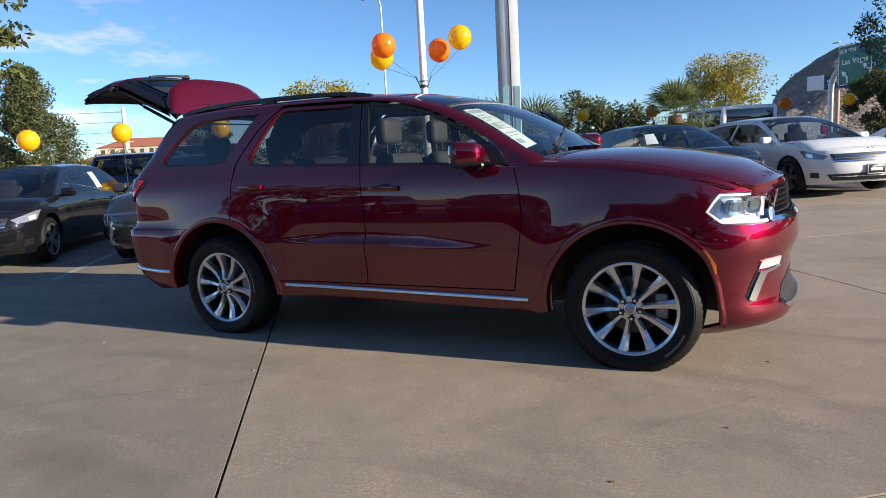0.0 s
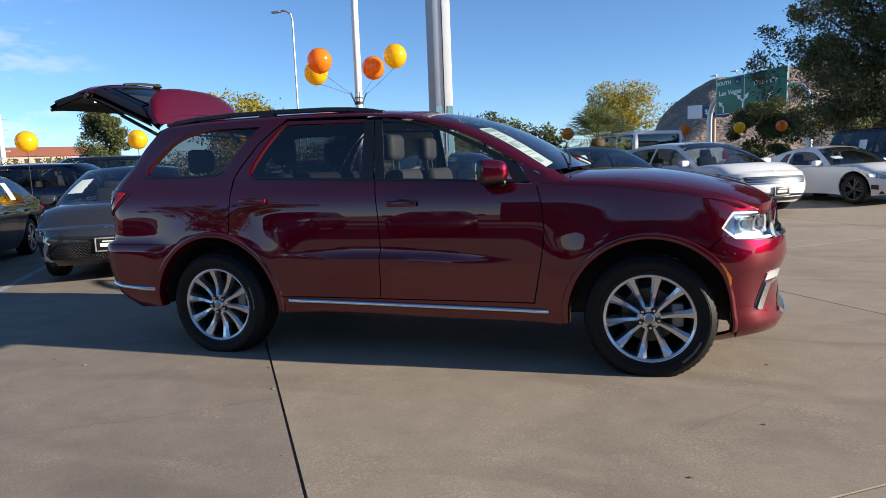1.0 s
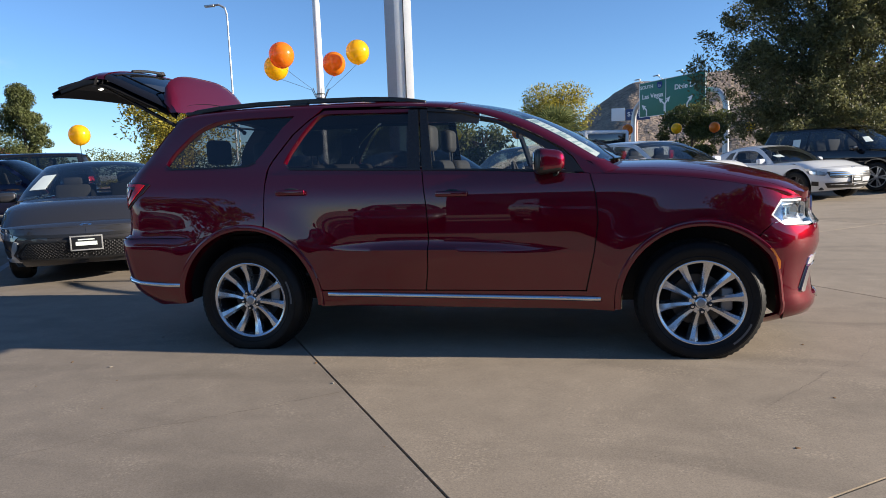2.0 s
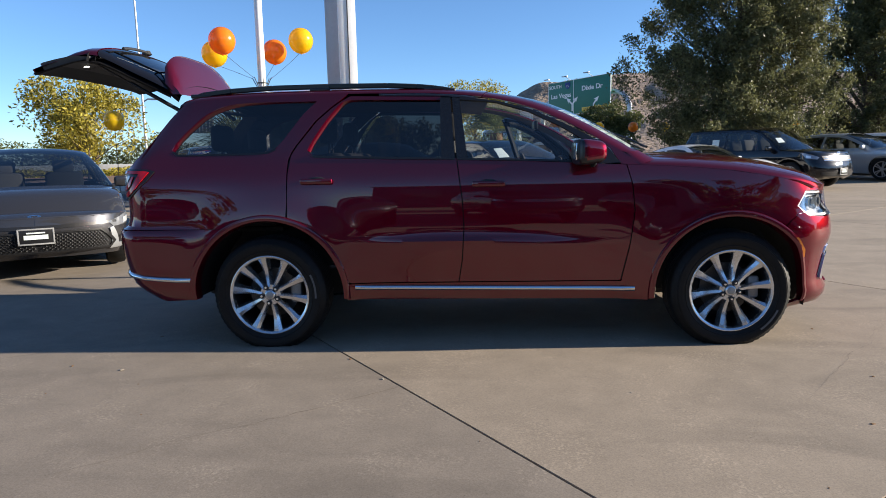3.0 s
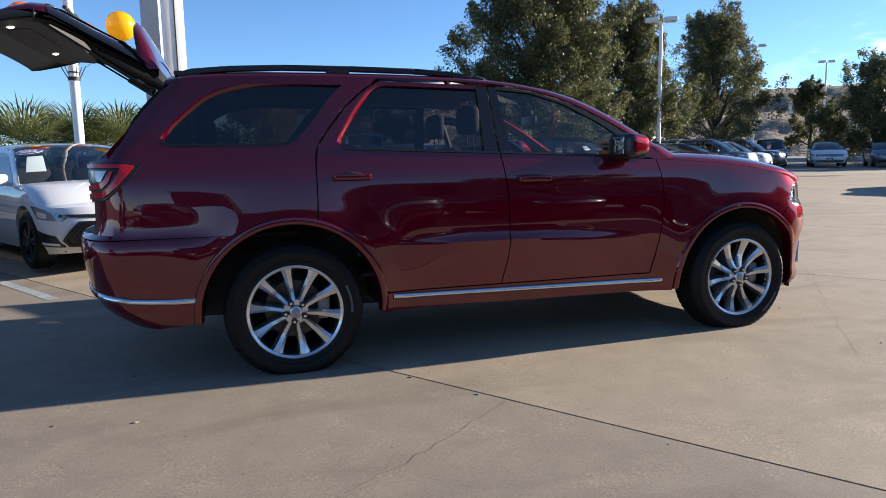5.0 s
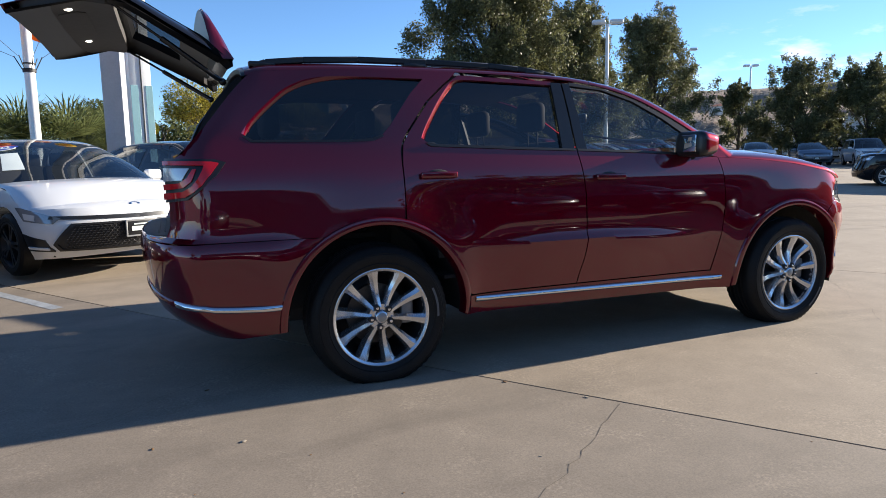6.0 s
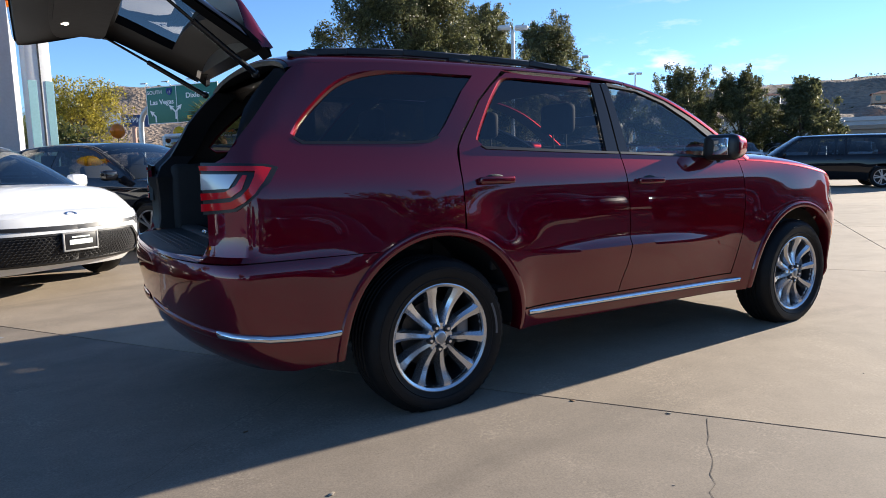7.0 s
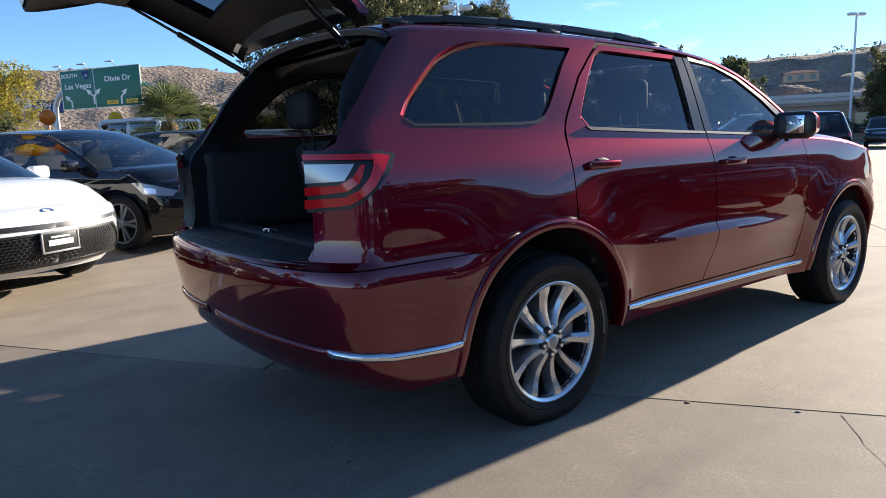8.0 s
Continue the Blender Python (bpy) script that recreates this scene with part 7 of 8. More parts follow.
M_LEAF = leaf_mat("dark_oak_leaf", (0.115, 0.118, 0.050), 0.5)
M_LEAF2 = leaf_mat("olive_leaf", (0.10, 0.11, 0.035))
M_YELLOW = leaf_mat("autumn_leaf", (0.27, 0.21, 0.035), 0.5)
M_YELGREEN = leaf_mat("yellowing_leaf", (0.30, 0.25, 0.035), 0.6)
M_PINE = leaf_mat("pine_needle", (0.10, 0.115, 0.04))
M_PALM = leaf_mat("palm_leaf", (0.13, 0.15, 0.055))
M_BARK = mat("grey_brown_bark", (0.075, 0.058, 0.045), 0.95, 0, 0, 9, 0.4, 0.6, 0.02)


def leaves(n, place, size, seed):
    """A mesh of many small leaf quads, at places that place(rng) gives."""
    rng = np.random.default_rng(seed)
    P = place(rng, n)
    A = rng.normal(size=(n, 3))
    A /= np.linalg.norm(A, axis=1)[:, None]
    B = np.cross(A, rng.normal(size=(n, 3)))
    B /= np.linalg.norm(B, axis=1)[:, None]
    s = size * rng.uniform(0.6, 1.4, n)[:, None]
    v = np.stack([P - A * s, P - B * s * 0.42, P + A * s, P + B * s * 0.42], 1).reshape(-1, 3)
    me = bpy.data.meshes.new("leaves")
    me.from_pydata(v.tolist(), [], [(4 * i, 4 * i + 1, 4 * i + 2, 4 * i + 3) for i in range(n)])
    return me


def tree(label, at, height, spread, crown_base, material, n=9000, leaf=0.10, seed=1, trunk=0.16, shape="round", clumps=70, bare=0.0):
    rng = np.random.default_rng(seed)
    ob = thing("tree", label, "tree", "", at=at)
    bm = bmesh.new()
    pts = [Vector((0, 0, -0.1)), Vector((0.06, 0.03, crown_base * 0.5)), Vector((0.0, 0.08, crown_base)), Vector((0.1, 0.0, crown_base + (height - crown_base) * 0.45)), Vector((0.05, 0, height * 0.92))]
    rad = [trunk * 1.25, trunk, trunk * 0.85, trunk * 0.45, trunk * 0.10]
    for i in range(4):
        rod(bm, pts[i], pts[i + 1], rad[i], rad[i + 1], 10)
    cz, hz = (crown_base + height) / 2, (height - crown_base) / 2
    cl = []
    while len(cl) < clumps:
        p = rng.uniform(-1, 1, 3)
        if shape == "round":
            if np.linalg.norm(p) > 1 or np.linalg.norm(p) < 0.25:
                continue
            w = 1.0
        else:
            w = max(0.06, (1 - p[2]) / 2) ** 0.75
            if np.hypot(p[0], p[1]) > 1:
                continue
        cl.append((p[0] * spread / 2 * w, p[1] * spread / 2 * w, cz + p[2] * hz, rng.uniform(0.6, 1.25)))
    for c in cl[:26]:
        q = Vector(c[:3])
        s0 = Vector((0, 0, max(crown_base * 0.8, q.z - (abs(q.x) + abs(q.y)) * 0.6)))
        mid = s0.lerp(q, 0.5) + Vector((0, 0, 0.15 * rng.uniform(-1, 1)))
        lb = bmesh.new()
        rod(lb, s0, mid, trunk * 0.32, trunk * 0.18, 6)
        rod(lb, mid, q, trunk * 0.18, trunk * 0.05, 6)
        part("limb", lb, M_BARK, ob)
    part("trunk", bm, M_BARK, ob)
    C = np.array(cl)
    cr = spread * 0.13

    def place(r, n):
        k = r.integers(0, len(C), n)
        d = r.normal(size=(n, 3))
        d /= np.linalg.norm(d, axis=1)[:, None]
        rr = r.uniform(0.15, 1, n) ** 0.5 * C[k, 3] * cr
        return C[k, :3] + d * rr[:, None] * np.array([1.15, 1.15, 0.85])
    me = leaves(int(n * (1 - bare)), place, leaf, seed)
    me.materials.append(material)
    o = new("crown", me)
    o.parent = ob
    return ob


def oak(label, at, height, spread, crown_base, n, leaf, seed, trunk, sprays=320, groups=30):
    """An evergreen oak: rising limbs and many upswept leafy sprays, with a ragged outline and gaps."""
    rng = np.random.default_rng(seed)
    ob = thing("tree", label, "tree", "", at=at)
    bm = bmesh.new()
    fork = crown_base * 0.62
    rod(bm, (0, 0, -0.1), (0.05, 0.02, fork), trunk * 1.3, trunk, 12)
    low = crown_base * 0.52

    def reach(u):
        return spread / 2 * (0.50 + 0.50 * math.sin(math.pi * min(1.0, u * 1.25 + 0.12))) * (1 - max(0.0, u - 0.35) / 0.72) ** 0.62
    cores = []
    for k in range(groups):
        u = ((k + rng.uniform(0, 1)) / groups) ** 0.9 * 0.93
        az = 2.4 * k + rng.uniform(-0.5, 0.5)
        r = reach(u) * rng.uniform(0.35, 0.86)
        cores.append(np.array([r * math.cos(az), r * math.sin(az), low + u * (height - low)]))
    for c in cores:
        q = Vector(c)
        out = math.hypot(q.x, q.y)
        s0 = Vector((0.05 + 0.02 * q.x, 0.02 * q.y, fork + max(0.0, (q.z - fork) * 0.45 - out * 0.35)))
        mid = s0.lerp(q, 0.5) + Vector((-q.x * 0.06, -q.y * 0.06, 0.10 * out))
        lb = bmesh.new()
        rod(lb, s0, mid, trunk * 0.42, trunk * 0.24, 7)
        rod(lb, mid, q, trunk * 0.24, trunk * 0.06, 6)
        part("limb", lb, M_BARK, ob)
    rod(bm, (0.05, 0.02, fork), (0.1, 0, height * 0.85), trunk * 0.8, trunk * 0.08, 9)
    P, D = [], []
    for k in range(sprays):
        c = cores[rng.integers(0, groups)] + rng.normal(size=3) * np.array([1, 1, 0.8]) * spread * 0.075
        rad = math.hypot(c[0], c[1]) + 1e-6
        up = 0.45 + 0.9 * max(0.0, (c[2] - low) / (height - low))
        d = np.array([c[0] / rad * 0.75, c[1] / rad * 0.75, up]) + rng.normal(size=3) * 0.38
        d *= spread * 0.115 * rng.uniform(0.6, 1.35) / np.linalg.norm(d)
        P.append(c - d * 0.35)
        D.append(d)
    P, D = np.array(P), np.array(D)
    part("trunk", bm, M_BARK, ob)

    def place(r, m):
        k = r.integers(0, len(P), m)
        t = r.uniform(0, 1, m)
        side = r.normal(size=(m, 3)) * (spread * 0.030 * (1.15 - 0.85 * t))[:, None]
        return P[k] + D[k] * t[:, None] + side
    me = leaves(n, place, leaf, seed)
    me.materials.append(M_LEAF)
    o = new("crown", me)
    o.parent = ob
    return ob


def palm(label, at, h, r, n=34, seed=3):
    rng = np.random.default_rng(seed)
    ob = thing("palm_tree", label, "palm", at=at)
    bm = bmesh.new()
    for i in range(8):
        rod(bm, (0, 0, h * i / 8), (0, 0, h * (i + 1) / 8 + 0.02), 0.17 + 0.02 * (i % 2), 0.14, 10)
    part("trunk", bm, mat("palm_trunk", (0.13, 0.075, 0.04), 0.95, 0, 0, 14, 0.4, 0.6, 0.02), ob)
    V, F = [], []
    for k in range(n):
        az = 2.4 * k + rng.uniform(-0.2, 0.2)
        el = radians(-35 + 115 * (k / n) ** 0.8)
        st = Vector((math.cos(az) * math.cos(el), math.sin(az) * math.cos(el), math.sin(el)))
        side = Vector((-math.sin(az), math.cos(az), 0))
        up = side.cross(st) * -1
        base = Vector((0, 0, h)) + st * r * 0.45
        for j in range(17):
            t = radians(-75 + 150 * j / 16)
            d = (st * math.cos(t) + side * math.sin(t)).normalized()
            L_ = r * 0.75 * (0.75 + 0.25 * math.cos(t))
            w = side * math.cos(t) * 0.016 - st * math.sin(t) * 0.016
            tip = base + d * L_ + Vector((0, 0, -0.22 * L_ * rng.uniform(0.5, 1.4)))
            mid = base + d * L_ * 0.6
            b = len(V)
            V += [base - w * 0.4, mid - w, tip, mid + w, base + w * 0.4]
            F.append((b, b + 1, b + 2, b + 3, b + 4))
        b = len(V)
        V += [Vector((0, 0, h - 0.05)) - side * 0.012, base - side * 0.008, base + side * 0.008, Vector((0, 0, h - 0.05)) + side * 0.012]
        F.append((b, b + 1, b + 2, b + 3))
    me = bpy.data.meshes.new("crown")
    me.from_pydata([tuple(v) for v in V], [], F)
    me.materials.append(M_PALM)
    o = new("crown", me)
    o.parent = ob
    return ob


def site(x, y):
    return pose(x, y, gz(x, y))


oak("large dark evergreen oak with a dense crown", site(10.46, 18.8), 9.2, 7.3, 2.6, 200000, 0.052, 11, 0.27, 560, 46)
oak("dark evergreen oak with a full crown", site(18.2, 25.3), 8.2, 6.2, 2.6, 120000, 0.058, 12, 0.24, 420, 36)
oak("tall dark evergreen oak with loose outline", site(31.5, 35.3), 10.4, 8.6, 2.3, 80000, 0.080, 13, 0.26, 340, 30)
oak("small young evergreen oak on the lot", site(42.2, 37.5), 6.2, 5.0, 2.0, 18000, 0.095, 14, 0.14, 130, 18)
oak("loose evergreen oak on the lot", site(42.3, 32.0), 7.0, 8.4, 1.6, 46000, 0.090, 15, 0.2, 260, 28)
oak("young evergreen oak before a building", site(44.1, 28.0), 6.8, 7.0, 1.4, 40000, 0.090, 16, 0.2, 240, 26)
oak("round evergreen oak before a building", site(45.3, 24.0), 5.8, 6.6, 1.6, 34000, 0.095, 17, 0.2, 180, 22)
oak("low evergreen oak by the far lane", site(58.0, 17.5), 6.6, 8.0, 1.5, 18000, 0.14, 18, 0.2, 160, 20)
tree("slender tree turning yellow with bare twigs", site(1.3, 45.5), 6.0, 5.2, 1.0, M_YELGREEN, 15000, 0.085, 19, 0.14, clumps=80, bare=0.1)
tree("conifer with a pointed dense crown", site(-25.0, 24.8), 5.3, 3.6, 0.6, M_PINE, 36000, 0.060, 21, 0.14, "cone", 90)
tree("broad pine at the lot's edge", site(-21.6, 12.4), 4.9, 4.0, 0.6, M_PINE, 36000, 0.060, 22, 0.16, "cone", 90)
tree("tall thinly leaved tree at the lot's edge", site(-14.1, 5.9), 6.6, 3.2, 3.2, M_LEAF2, 2500, 0.12, 23, 0.10, clumps=40, bare=0.3)
tree("small autumn tree with yellow leaves", site(-15.0, 22.8), 4.5, 4.8, 1.0, M_YELGREEN, 11000, 0.085, 24, 0.09, clumps=70, bare=0.1)
tree("low olive shrub by the road", site(-2.8, 23.5), 3.2, 2.8, 0.5, M_LEAF2, 7000, 0.065, 25, 0.07, clumps=40, bare=0.2)
tree("dark shrub beside the pylon", site(-1.2, 22.0), 2.4, 3.0, 0.3, M_LEAF2, 4000, 0.09, 26, 0.1, clumps=40)
tree("round green bush at the road", site(9.5, 38.0), 3.4, 4.2, 0.4, M_LEAF2, 12000, 0.10, 27, 0.1, clumps=40)
tree("dark bush at the road", site(16.5, 42.0), 2.8, 4.0, 0.4, M_LEAF2, 12000, 0.10, 28, 0.1, clumps=40)
tree("bare-topped thin tree behind the pole", site(-17.6, 27.8), 5.0, 4.4, 2.0, M_YELLOW, 900, 0.06, 29, 0.07, clumps=60, bare=0.4)
palm("short fan palm with a dense crown", site(1.9, 12.3), 1.60, 0.88)
for i, (x, y) in enumerate(((-5.1, 13.9), (-4.2, 14.9), (-3.2, 14.7), (-2.5, 15.8))):
    palm("low spreading fan palm in the planting", site(x, y), 1.15, 1.5, 40, 40 + i)
# ---- distance ----
M_HILL = mat("dry_desert_hill", (0.27, 0.20, 0.145), 0.95, 0, 0, 0.06, 0.5, 1.0, 2.5)


def ridge(name, label, b0, b1, dist, h, seed, depth=160, n=240):
    """A dry hill that stands along a range of bearings (degrees from +y towards +x)."""
    bm = bmesh.new()
    rows = []
    for i in range(n + 1):
        b = radians(b0 + (b1 - b0) * i / n)
        fade = min(1.0, 40 * i / n, 20 * (n - i) / n)
        rows.append([])
        for j in range(25):
            t = j / 24
            r = dist + depth * t
            top = h(b0 + (b1 - b0) * i / n) * r * fade
            z = top * (t ** 0.8) * (1 + 0.05 * math.sin(17 * t)) + 4.0 * noise.noise(Vector((i * 0.04, j * 0.12, seed))) * t + 1.6 * noise.noise(Vector((i * 0.2, j * 0.4, seed))) + 0.9 * abs(noise.noise(Vector((i * 0.55, j * 1.1, seed))))
            rows[-1].append(bm.verts.new((r * math.sin(b), r * math.cos(b), z - 0.5)))
    for a, c in zip(rows, rows[1:]):
        for j in range(24):
            bm.faces.new((a[j], a[j + 1], c[j + 1], c[j]))
    bmesh.ops.recalc_face_normals(bm, faces=bm.faces)
    return tagged(part(name, bm, M_HILL, None), label, "hill", kind="structure")


M_ROCK = mat("pale_rock", (0.36, 0.28, 0.21), 0.9, 0, 0, 0.3, 0.3)
hill_h = curve_of([(0, 0.03), (3, 0.09), (6, 0.115), (12, 0.12), (22, 0.118), (35, 0.10), (55, 0.10), (75, 0.115), (95, 0.11)])
ridge("backdrop", "dry brown desert hillside with sparse scrub", -1, 100, 230, hill_h, 3.0)

M_STUCCO = mat("tan_stucco", (0.46, 0.34, 0.25), 0.9, 0, 0, 0.3, 0.1)
M_WALLW = mat("white_block_wall", (0.62, 0.60, 0.57), 0.85, 0, 0, 0.3, 0.07)
M_ROOFR = mat("red_tile_roof", (0.32, 0.11, 0.06), 0.85, 0, 0, 1.5, 0.2)
M_DARKWIN = mat("dark_window_glass", (0.03, 0.035, 0.045), 0.08, 0, 0.5)


def building(label, at, w, d, h, wall, roof, floors=0, cols=0, flat=False, name="building"):
    ob = thing(name, label, "building", at=at)
    bm = bmesh.new()
    box(bm, (w, d, h), (0, 0, h / 2))
    part("wall", bm, wall, ob, smooth=False)
    bm = bmesh.new()
    if flat:
        box(bm, (w + 0.3, d + 0.3, 0.35), (0, 0, h + 0.1), 0.03)
    else:
        v = [bm.verts.new(p) for p in ((-w / 2 - .5, -d / 2 - .5, h), (w / 2 + .5, -d / 2 - .5, h), (w / 2 + .5, d / 2 + .5, h), (-w / 2 - .5, d / 2 + .5, h), (-w / 2 + d * 0.4, 0, h + d * 0.16), (w / 2 - d * 0.4, 0, h + d * 0.16))]
        for f in ((0, 1, 5, 4), (2, 3, 4, 5), (1, 2, 5), (3, 0, 4), (3, 2, 1, 0)):
            bm.faces.new([v[i] for i in f])
    part("roof", bm, roof, ob, smooth=False)
    for i in range(cols):
        for j in range(floors):
            bm = bmesh.new()
            box(bm, (w / cols * 0.42, 0.12, h / floors * 0.50), (-w / 2 + w * (i + 0.5) / cols, -d / 2, h * (j + 0.52) / floors))
            wn_ = part("window", bm, M_DARKWIN, ob, smooth=False)
            bm = bmesh.new()
            box(bm, (w / cols * 0.48, 0.18, 0.12), (-w / 2 + w * (i + 0.5) / cols, -d / 2 - 0.02, h * (j + 0.24) / floors))
            part("sill", bm, wall, wn_, smooth=False)
    return ob


building("tan stucco hotel with red tile roof and rows of windows", pose(-181.5, 160, 0, 0, 0, 48.4), 40, 20, 8.8, M_STUCCO, M_ROOFR, 3, 14, name="hotel")
# power pole with wires
pp = thing("utility_pole", "tall pale power pole with wires", "pole", at=pose(-66.6, 52.7, 1.0))
bm = bmesh.new()
rod(bm, (0, 0, 0), (0, 0, 7.9), 0.32, 0.22, 10)
part("pole", bm, M_POLE, pp)
for i, z in enumerate((7.4, 6.2, 5.0, 3.8)):
    bm = bmesh.new()
    box(bm, (1.6, 0.12, 0.12), (0, 0, z), 0.02, 1, Matrix.Rotation(radians(52), 4, "Z"))
    part("cross_arm", bm, M_GALV, pp)
    bm = bmesh.new()
    rod(bm, (0, 0, z), (-18, -30, z - 1.2), 0.025, n=5)
    part("wire", bm, M_MATTE, pp)
building("low building with a red tile roof", pose(-128, 103, 0, 0, 0, 52), 22, 10, 3.6, M_STUCCO, M_ROOFR, 1, 5, name="house")
building("white flat-roofed showroom beyond the trees", pose(66, 32, 0, 0, 0, -62), 36, 14, 4.2, M_WALLW, M_WALLW, 1, 9, True, name="showroom")
building("brown block building beyond the lot", pose(66, 14, 0, 0, 0, -72), 30, 12, 3.3, M_STUCCO, M_STUCCO, 1, 6, True, name="shop")
for i in range(8):
    b = radians(46 + 6.4 * i + 1.5 * math.sin(5 * i))
    r = 285 + 40 * ((i * 7) % 5) / 5
    building("far hillside house with tile roof", pose(r * math.sin(b), r * math.cos(b), 0.060 * r + 2 * ((i * 3) % 4), 0, 0, -math.degrees(b) + 10 * math.sin(3 * i)), 12, 8, 3.4, M_STUCCO if i % 2 else M_WALLW, M_ROOFR, 1, 3, name="house")

# scrub and boulders over the hillside
def scrub_place(r, n):
    k = n // 6
    b = np.radians(r.uniform(-1, 99, k))
    t = r.uniform(0.05, 1, k)
    R = 230 + 160 * t
    hh = np.array([hill_h(float(math.degrees(x))) for x in b])
    c = np.stack([R * np.sin(b), R * np.cos(b), hh * R * t ** 0.8 - 1.6], 1)
    return (c[r.integers(0, k, n)] + r.normal(size=(n, 3)) * np.array([0.9, 0.9, 0.4]))


for nm_, lab_, m_, n_, sz_, sd_ in (("scrub", "dry dark scrub over the hillside", M_LEAF2, 8000, 0.65, 91), ("boulders", "pale broken rock over the hillside", M_ROCK, 9000, 0.9, 92)):
    me = leaves(n_, scrub_place, sz_, sd_)
    me.materials.append(m_)
    tagged(new(nm_, me), lab_, nm_, kind="stuff")

# street beyond the lot: asphalt lanes, pavement with kerb, mulch verge, low block wall, hedge
M_ASPHALT = mat("worn_asphalt", (0.050, 0.048, 0.050), 0.9, 0, 0, 1.2, 0.3, 0.4, 0.004)
M_WALK = mat("pale_pavement", (0.40, 0.35, 0.30), 0.9, 0, 0, 1.0, 0.15, 0.2)
M_MULCH = mat("brown_bark_mulch", (0.17, 0.095, 0.060), 0.95, 0, 0, 3.0, 0.5, 0.8, 0.02)
STREET = Matrix.Translation((-6.0, 10.4, 0)) @ Matrix.Rotation(radians(8), 4, "Z")


def strip(name, u0, u1, n0, n1, lift, material, label, category, step=1.5):
    """A band of ground beside the street, following the slope, with a kerb face along its near edge."""
    bm = bmesh.new()
    us = np.linspace(u0, u1, max(2, int((u1 - u0) / 4))).tolist()
    ns = np.linspace(n0, n1, max(2, int((n1 - n0) / step) + 1)).tolist()
    rows = []
    for u in us:
        pts = [STREET @ Vector((u, n, 0)) for n in ns]
        col = [bm.verts.new((pts[0].x, pts[0].y, gz(pts[0].x, pts[0].y) - 0.02))]
        rows.append(col + [bm.verts.new((p.x, p.y, gz(p.x, p.y) + lift)) for p in pts])
    for a, b in zip(rows, rows[1:]):
        for k in range(len(a) - 1):
            bm.faces.new((a[k], b[k], b[k + 1], a[k + 1]))
    return tagged(part(name, bm, material, None, smooth=False), label, category, kind="structure")


strip("road", -45, -1.0, 0.0, 6.2, 0.008, M_ASPHALT, "dark worn asphalt street lanes", "road")
strip("pavement", -45, 1.0, 6.2, 9.5, 0.13, M_WALK, "pale concrete pavement with a kerb", "pavement")
strip("verge", -45, 3.0, 9.5, 24.0, 0.15, M_MULCH, "brown mulch verge before the wall", "verge")
for n_, w_ in ((2.9, 0.10), (0.7, 0.12)):
    bm = bmesh.new()
    rows = []
    for k in range(16):
        p = [STREET @ Vector((-44 + 43 * k / 15, n_ + d, 0)) for d in (-w_ / 2, w_ / 2)]
        rows.append([bm.verts.new((q.x, q.y, gz(q.x, q.y) + 0.012)) for q in p])
    for a, b in zip(rows, rows[1:]):
        bm.faces.new((a[0], b[0], b[1], a[1]))
    part("lane_line", bm, mat("worn_white_line", (0.50, 0.50, 0.48), 0.8, 0, 0, 6, 0.3), bpy.data.objects["road"], smooth=False)
bm = bmesh.new()
c_ = STREET @ Vector((-20, 22.0, 0))
box(bm, (50, 0.2, 0.85), (c_.x, c_.y, gz(0, 31) + 0.24), 0.02, 2, Matrix.Rotation(radians(8), 4, "Z"))
tagged(part("boundary_wall", bm, M_WALLW, None), "low pale block boundary wall", "wall", kind="structure")


def along(u0, u1, n0, n1, z0, z1):
    def place(r, m):
        u, n, z = r.uniform(u0, u1, m), r.uniform(n0, n1, m), r.uniform(0, 1, m) ** 0.8
        top = z1 * (0.72 + 0.16 * np.sin(u * 1.3) + 0.12 * np.sin(u * 3.7 + 1))
        q = np.stack([u * math.cos(radians(8)) - n * math.sin(radians(8)) - 6.0, u * math.sin(radians(8)) + n * math.cos(radians(8)) + 10.4, z0 + z * (top - z0)], 1)
        q[:, 2] += 0.018 + 0.021 * (q[:, 1] - 2.4)
        return q
    return place


for nm, lab, spot, cnt, size, m_ in (("ground_cover", "low yellowing ground cover along the wall", along(-40, 3, 18.5, 21.6, 0.12, 0.55), 26000, 0.075, M_YELGREEN), ("hedge", "olive hedge beyond the wall", along(-42, 6, 25, 28, 0.1, 2.5), 40000, 0.085, M_LEAF2)):
    me = leaves(cnt, spot, size, 77)
    me.materials.append(m_)
    tagged(new(nm, me), lab, "hedge" if nm == "hedge" else "plants", kind="stuff")

# behind the camera: the dealership's long front and trees, seen only as reflections
building("dealership front with glass bays behind the viewer", pose(37, -27, 0, 0, 0, 184), 80, 10, 5.5, mat("grey_cladding", (0.10, 0.10, 0.105), 0.5, 0, 0, 1, 0.1), M_WALLW, 1, 18, True, name="dealership")
tree("tree behind the viewer", pose(-9, -13, 0), 6.5, 5.0, 1.8, M_LEAF, 5000, 0.14, 51, 0.16, clumps=40)
tree("tree behind the viewer", pose(9, -15, 0), 6.5, 5.0, 1.8, M_LEAF, 5000, 0.14, 52, 0.16, clumps=40)

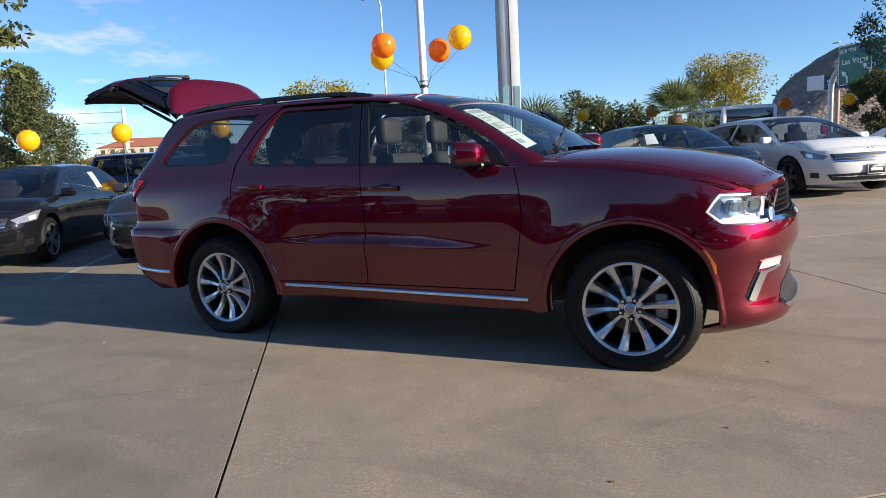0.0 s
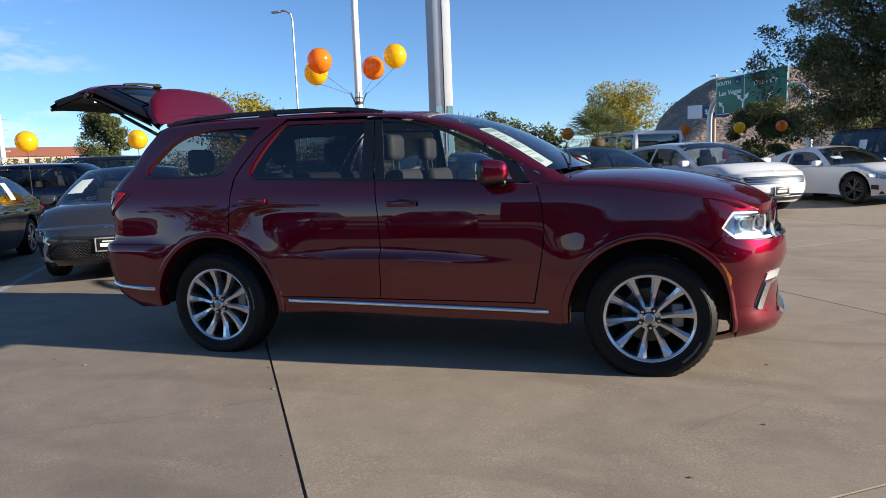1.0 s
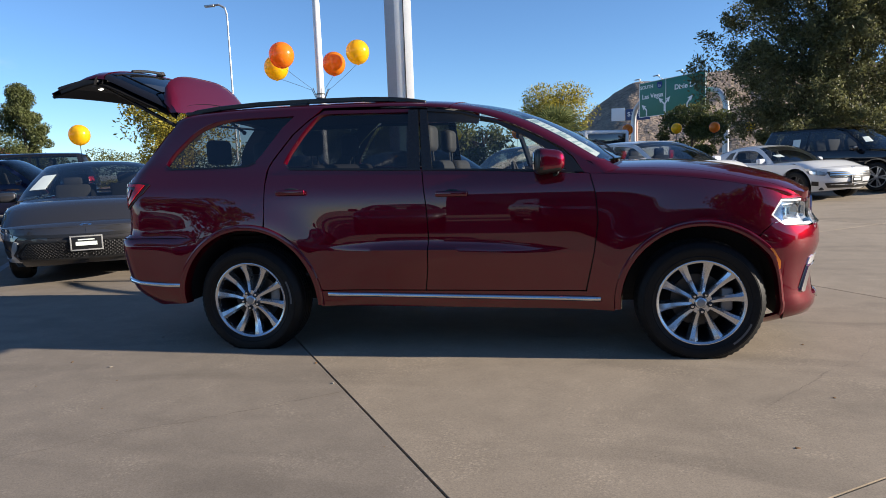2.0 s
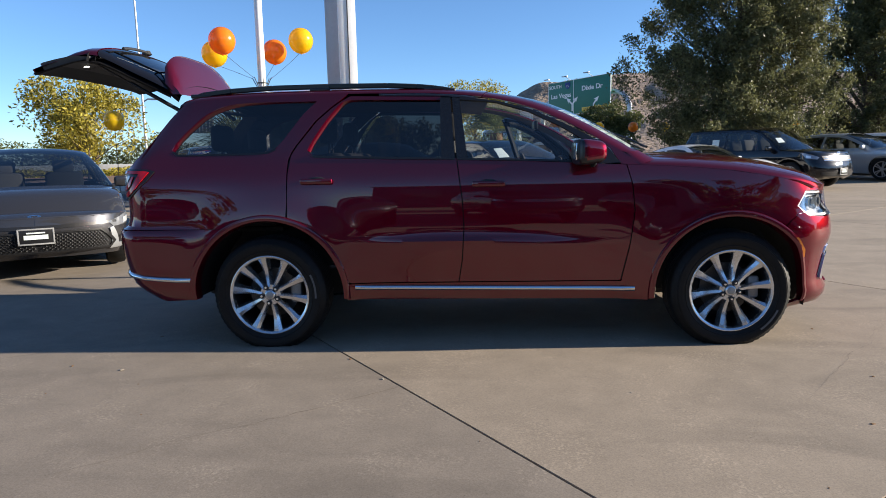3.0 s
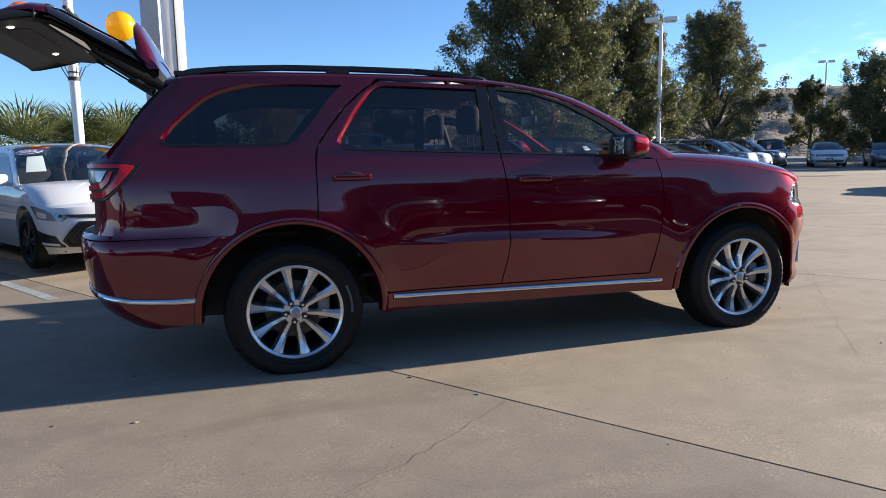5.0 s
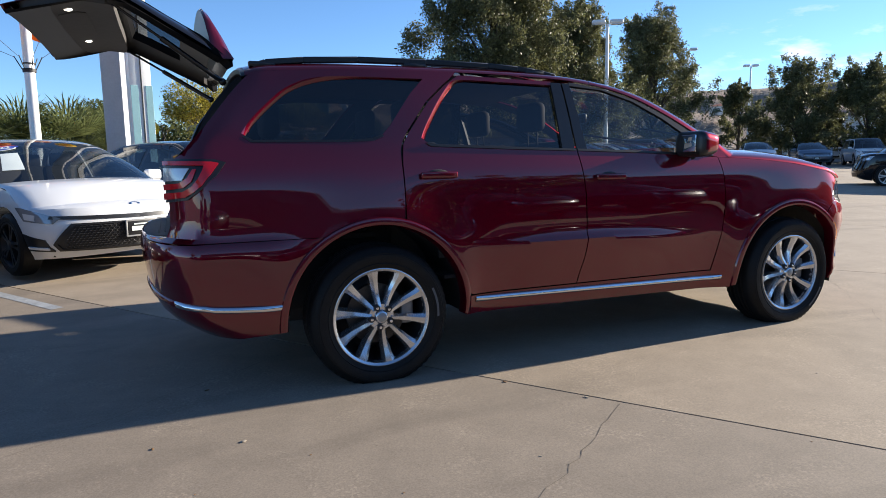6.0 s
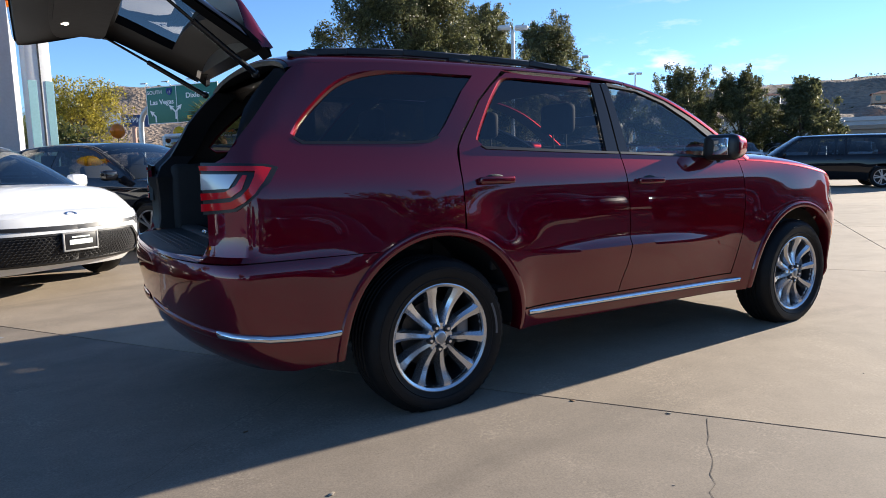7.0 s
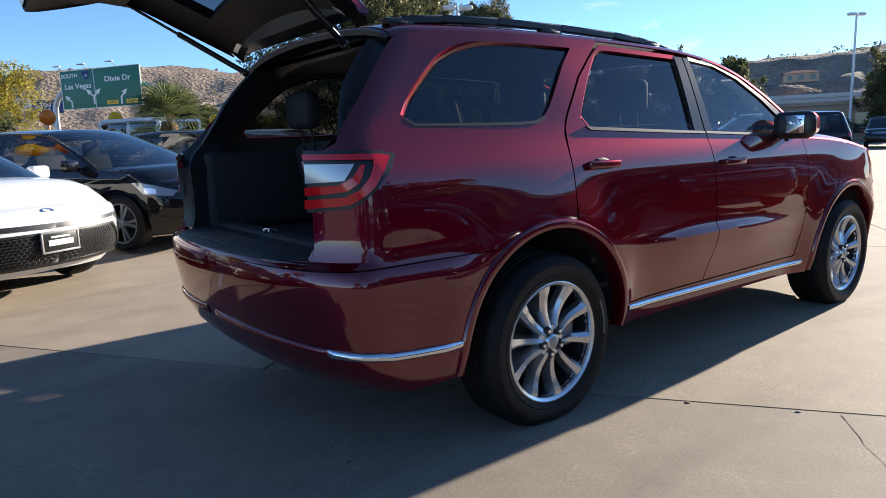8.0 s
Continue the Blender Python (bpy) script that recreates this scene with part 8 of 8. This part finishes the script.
# unseen cars and a van before the dealership, added to darken the door reflections
for i, (m_, lab, kd, h) in enumerate(((M_BLACKP, "unseen black sedan added before the dealership", "sedan", 1.46), (M_NAVY, "unseen dark blue crossover added before the dealership", "crossover", 1.66), (M_GREY, "unseen graphite sedan added before the dealership", "sedan", 1.46),
                                      (M_BLACKP, "unseen black van added before the dealership", "van", 1.85), (M_BLACKP, "unseen black sedan added before the dealership", "sedan", 1.46), (M_NAVY, "unseen dark blue crossover added before the dealership", "crossover", 1.68),
                                      (M_GREY, "unseen graphite sedan added before the dealership", "sedan", 1.46))):
    car(lab, m_, pose(-9 + 3.6 * i, -11.0 - 0.12 * i, 0.018, 0, 0, 76), kind=kd, H=h, face="none", rim=M_RIMBLACK, group="cars before the dealership", wr=0.34)

# painted bay lines
M_LINE = mat("worn_blue_grey_line", (0.28, 0.30, 0.32), 0.8, 0, 0, 6, 0.35)
for k in (-1, 0):
    bm = bmesh.new()
    rows = []
    for i in range(13):
        p = Vector((-3.17, 4.64, 0)) + Vector((math.sin(radians(34)), -math.cos(radians(34)), 0)) * (-2.6 + 0.4 * i) + Vector((2.2, 1.5, 0)) * k
        w_ = Vector((math.cos(radians(34)), math.sin(radians(34)), 0)) * 0.05
        rows.append([bm.verts.new((q.x, q.y, gz(q.x, q.y) + 0.0022)) for q in (p - w_, p + w_)])
    for a, b in zip(rows, rows[1:]):
        bm.faces.new((a[0], a[1], b[1], b[0]))
    bmesh.ops.recalc_face_normals(bm, faces=bm.faces)
    part("bay_line", bm, M_LINE, ground, smooth=False)

# dark cars along the near lane, out of view, added so the flank mirrors something dark
for i, (m_, lab, kd, h) in enumerate(((M_BLACKP, "unseen black crossover added on the near lane", "crossover", 1.68), (M_NAVY, "unseen dark blue sedan added on the near lane", "sedan", 1.46), (M_BLACKP, "unseen black sedan added on the near lane", "sedan", 1.46),
                                      (M_GREY, "unseen graphite crossover added on the near lane", "crossover", 1.68), (M_NAVY, "unseen dark blue van added on the near lane", "van", 1.80), (M_BLACKP, "unseen black van added on the near lane", "van", 1.85))):
    car(lab, m_, pose(10.0 + 3.3 * i, -6.0 - 1.1 * i, 0.018, 0, 0, 128), kind=kd, H=h, face="none", rim=M_RIMBLACK, group="cars on the near lane", wr=0.34)

# cracks in the slabs
M_CRACK = mat("dark_crack", (0.12, 0.10, 0.08), 0.95)


def crack(a, b, seed, w=0.0013):
    rng = random.Random(seed)
    a, b = LOT @ Vector((*a, 0)), LOT @ Vector((*b, 0))
    n = max(6, int((b - a).length / 0.07))
    side = Vector((-(b - a).y, (b - a).x, 0)).normalized()
    bm, rows, off = bmesh.new(), [], 0.0
    for i in range(n + 1):
        off = off * 0.8 + rng.uniform(-0.022, 0.022)
        p = a.lerp(b, i / n) + side * off * math.sin(math.pi * i / n)
        ww = w * rng.uniform(0.4, 1.3) * (1 - 0.6 * i / n)
        z = gz(p.x, p.y)
        rows.append([bm.verts.new((p.x + side.x * o * ww, p.y + side.y * o * ww, z + dz)) for o, dz in ((-1, 0.0015), (1, 0.0015))])
    for r, q in zip(rows, rows[1:]):
        bm.faces.new((r[0], r[1], q[1], q[0]))
    part("crack", bm, M_CRACK, ground, smooth=False)


crack((0.62, -0.03), (0.68, -1.7), 1, 0.0024)
crack((-1.47, 0.0), (-1.39, -2.6), 2, 0.0018)
crack((1.2, 4.93), (2.0, 1.6), 5, 0.0012)
crack((-0.9, 2.4), (2.6, 2.9), 6, 0.0012)
crack((2.70, 1.0), (5.5, 1.8), 7, 0.0014)


def litter(label, kind, x, y, size, material, seed):
    """A crumpled dry leaf or a chip of stone on the concrete."""
    rng = random.Random(seed)
    ob = bmesh.new()
    bmesh.ops.create_icosphere(ob, subdivisions=1, radius=1)
    for v in ob.verts:
        v.co = Vector((v.co.x * size * rng.uniform(0.6, 1.3), v.co.y * size * 0.6 * rng.uniform(0.6, 1.3), max(0.0, v.co.z * size * 0.28 * rng.uniform(0.6, 1.4) + size * 0.16)))
    o = part(kind, ob, material, None)
    o.location, o.rotation_euler = (x, y, gz(x, y)), (0, 0, rng.uniform(0, 6))
    return tagged(o, label, kind, "litter on the concrete")


M_DRY = mat("dry_leaf", (0.16, 0.085, 0.035), 0.8)
M_CHIP = mat("stone_chip", (0.30, 0.26, 0.21), 0.9)
for i, (x, y, r_, k_) in enumerate(((0.59, -0.30, 0.024, 0), (0.85, -0.68, 0.022, 1), (-0.79, -0.50, 0.026, 1), (3.58, -0.66, 0.018, 0), (3.20, -1.31, 0.022, 0), (3.75, 0.35, 0.02, 0), (-1.15, -0.42, 0.018, 0), (-0.55, -0.75, 0.010, 0),
                                    (0.3, -1.15, 0.010, 1), (1.4, -1.5, 0.008, 0), (2.2, -0.9, 0.009, 1), (-0.9, 0.25, 0.02, 0), (-1.3, 0.8, 0.018, 1), (-0.3, -1.2, 0.009, 0), (2.7, -1.9, 0.010, 0), (4.4, -0.4, 0.014, 0), (4.9, 1.2, 0.016, 0), (-1.0, -0.9, 0.008, 0))):
    litter("small dry brown leaf on the concrete" if k_ == 0 else "pale chip of stone on the concrete", "dry_leaf" if k_ == 0 else "stone_chip", x, y, r_ * 0.65, M_DRY if k_ == 0 else M_CHIP, 60 + i)

# ---- slabs of the lot ----
for j in range(-4, 9):
    for i in (range(-3, 6) if j >= 0 else range(-1, 4)):
        slab(i, j)
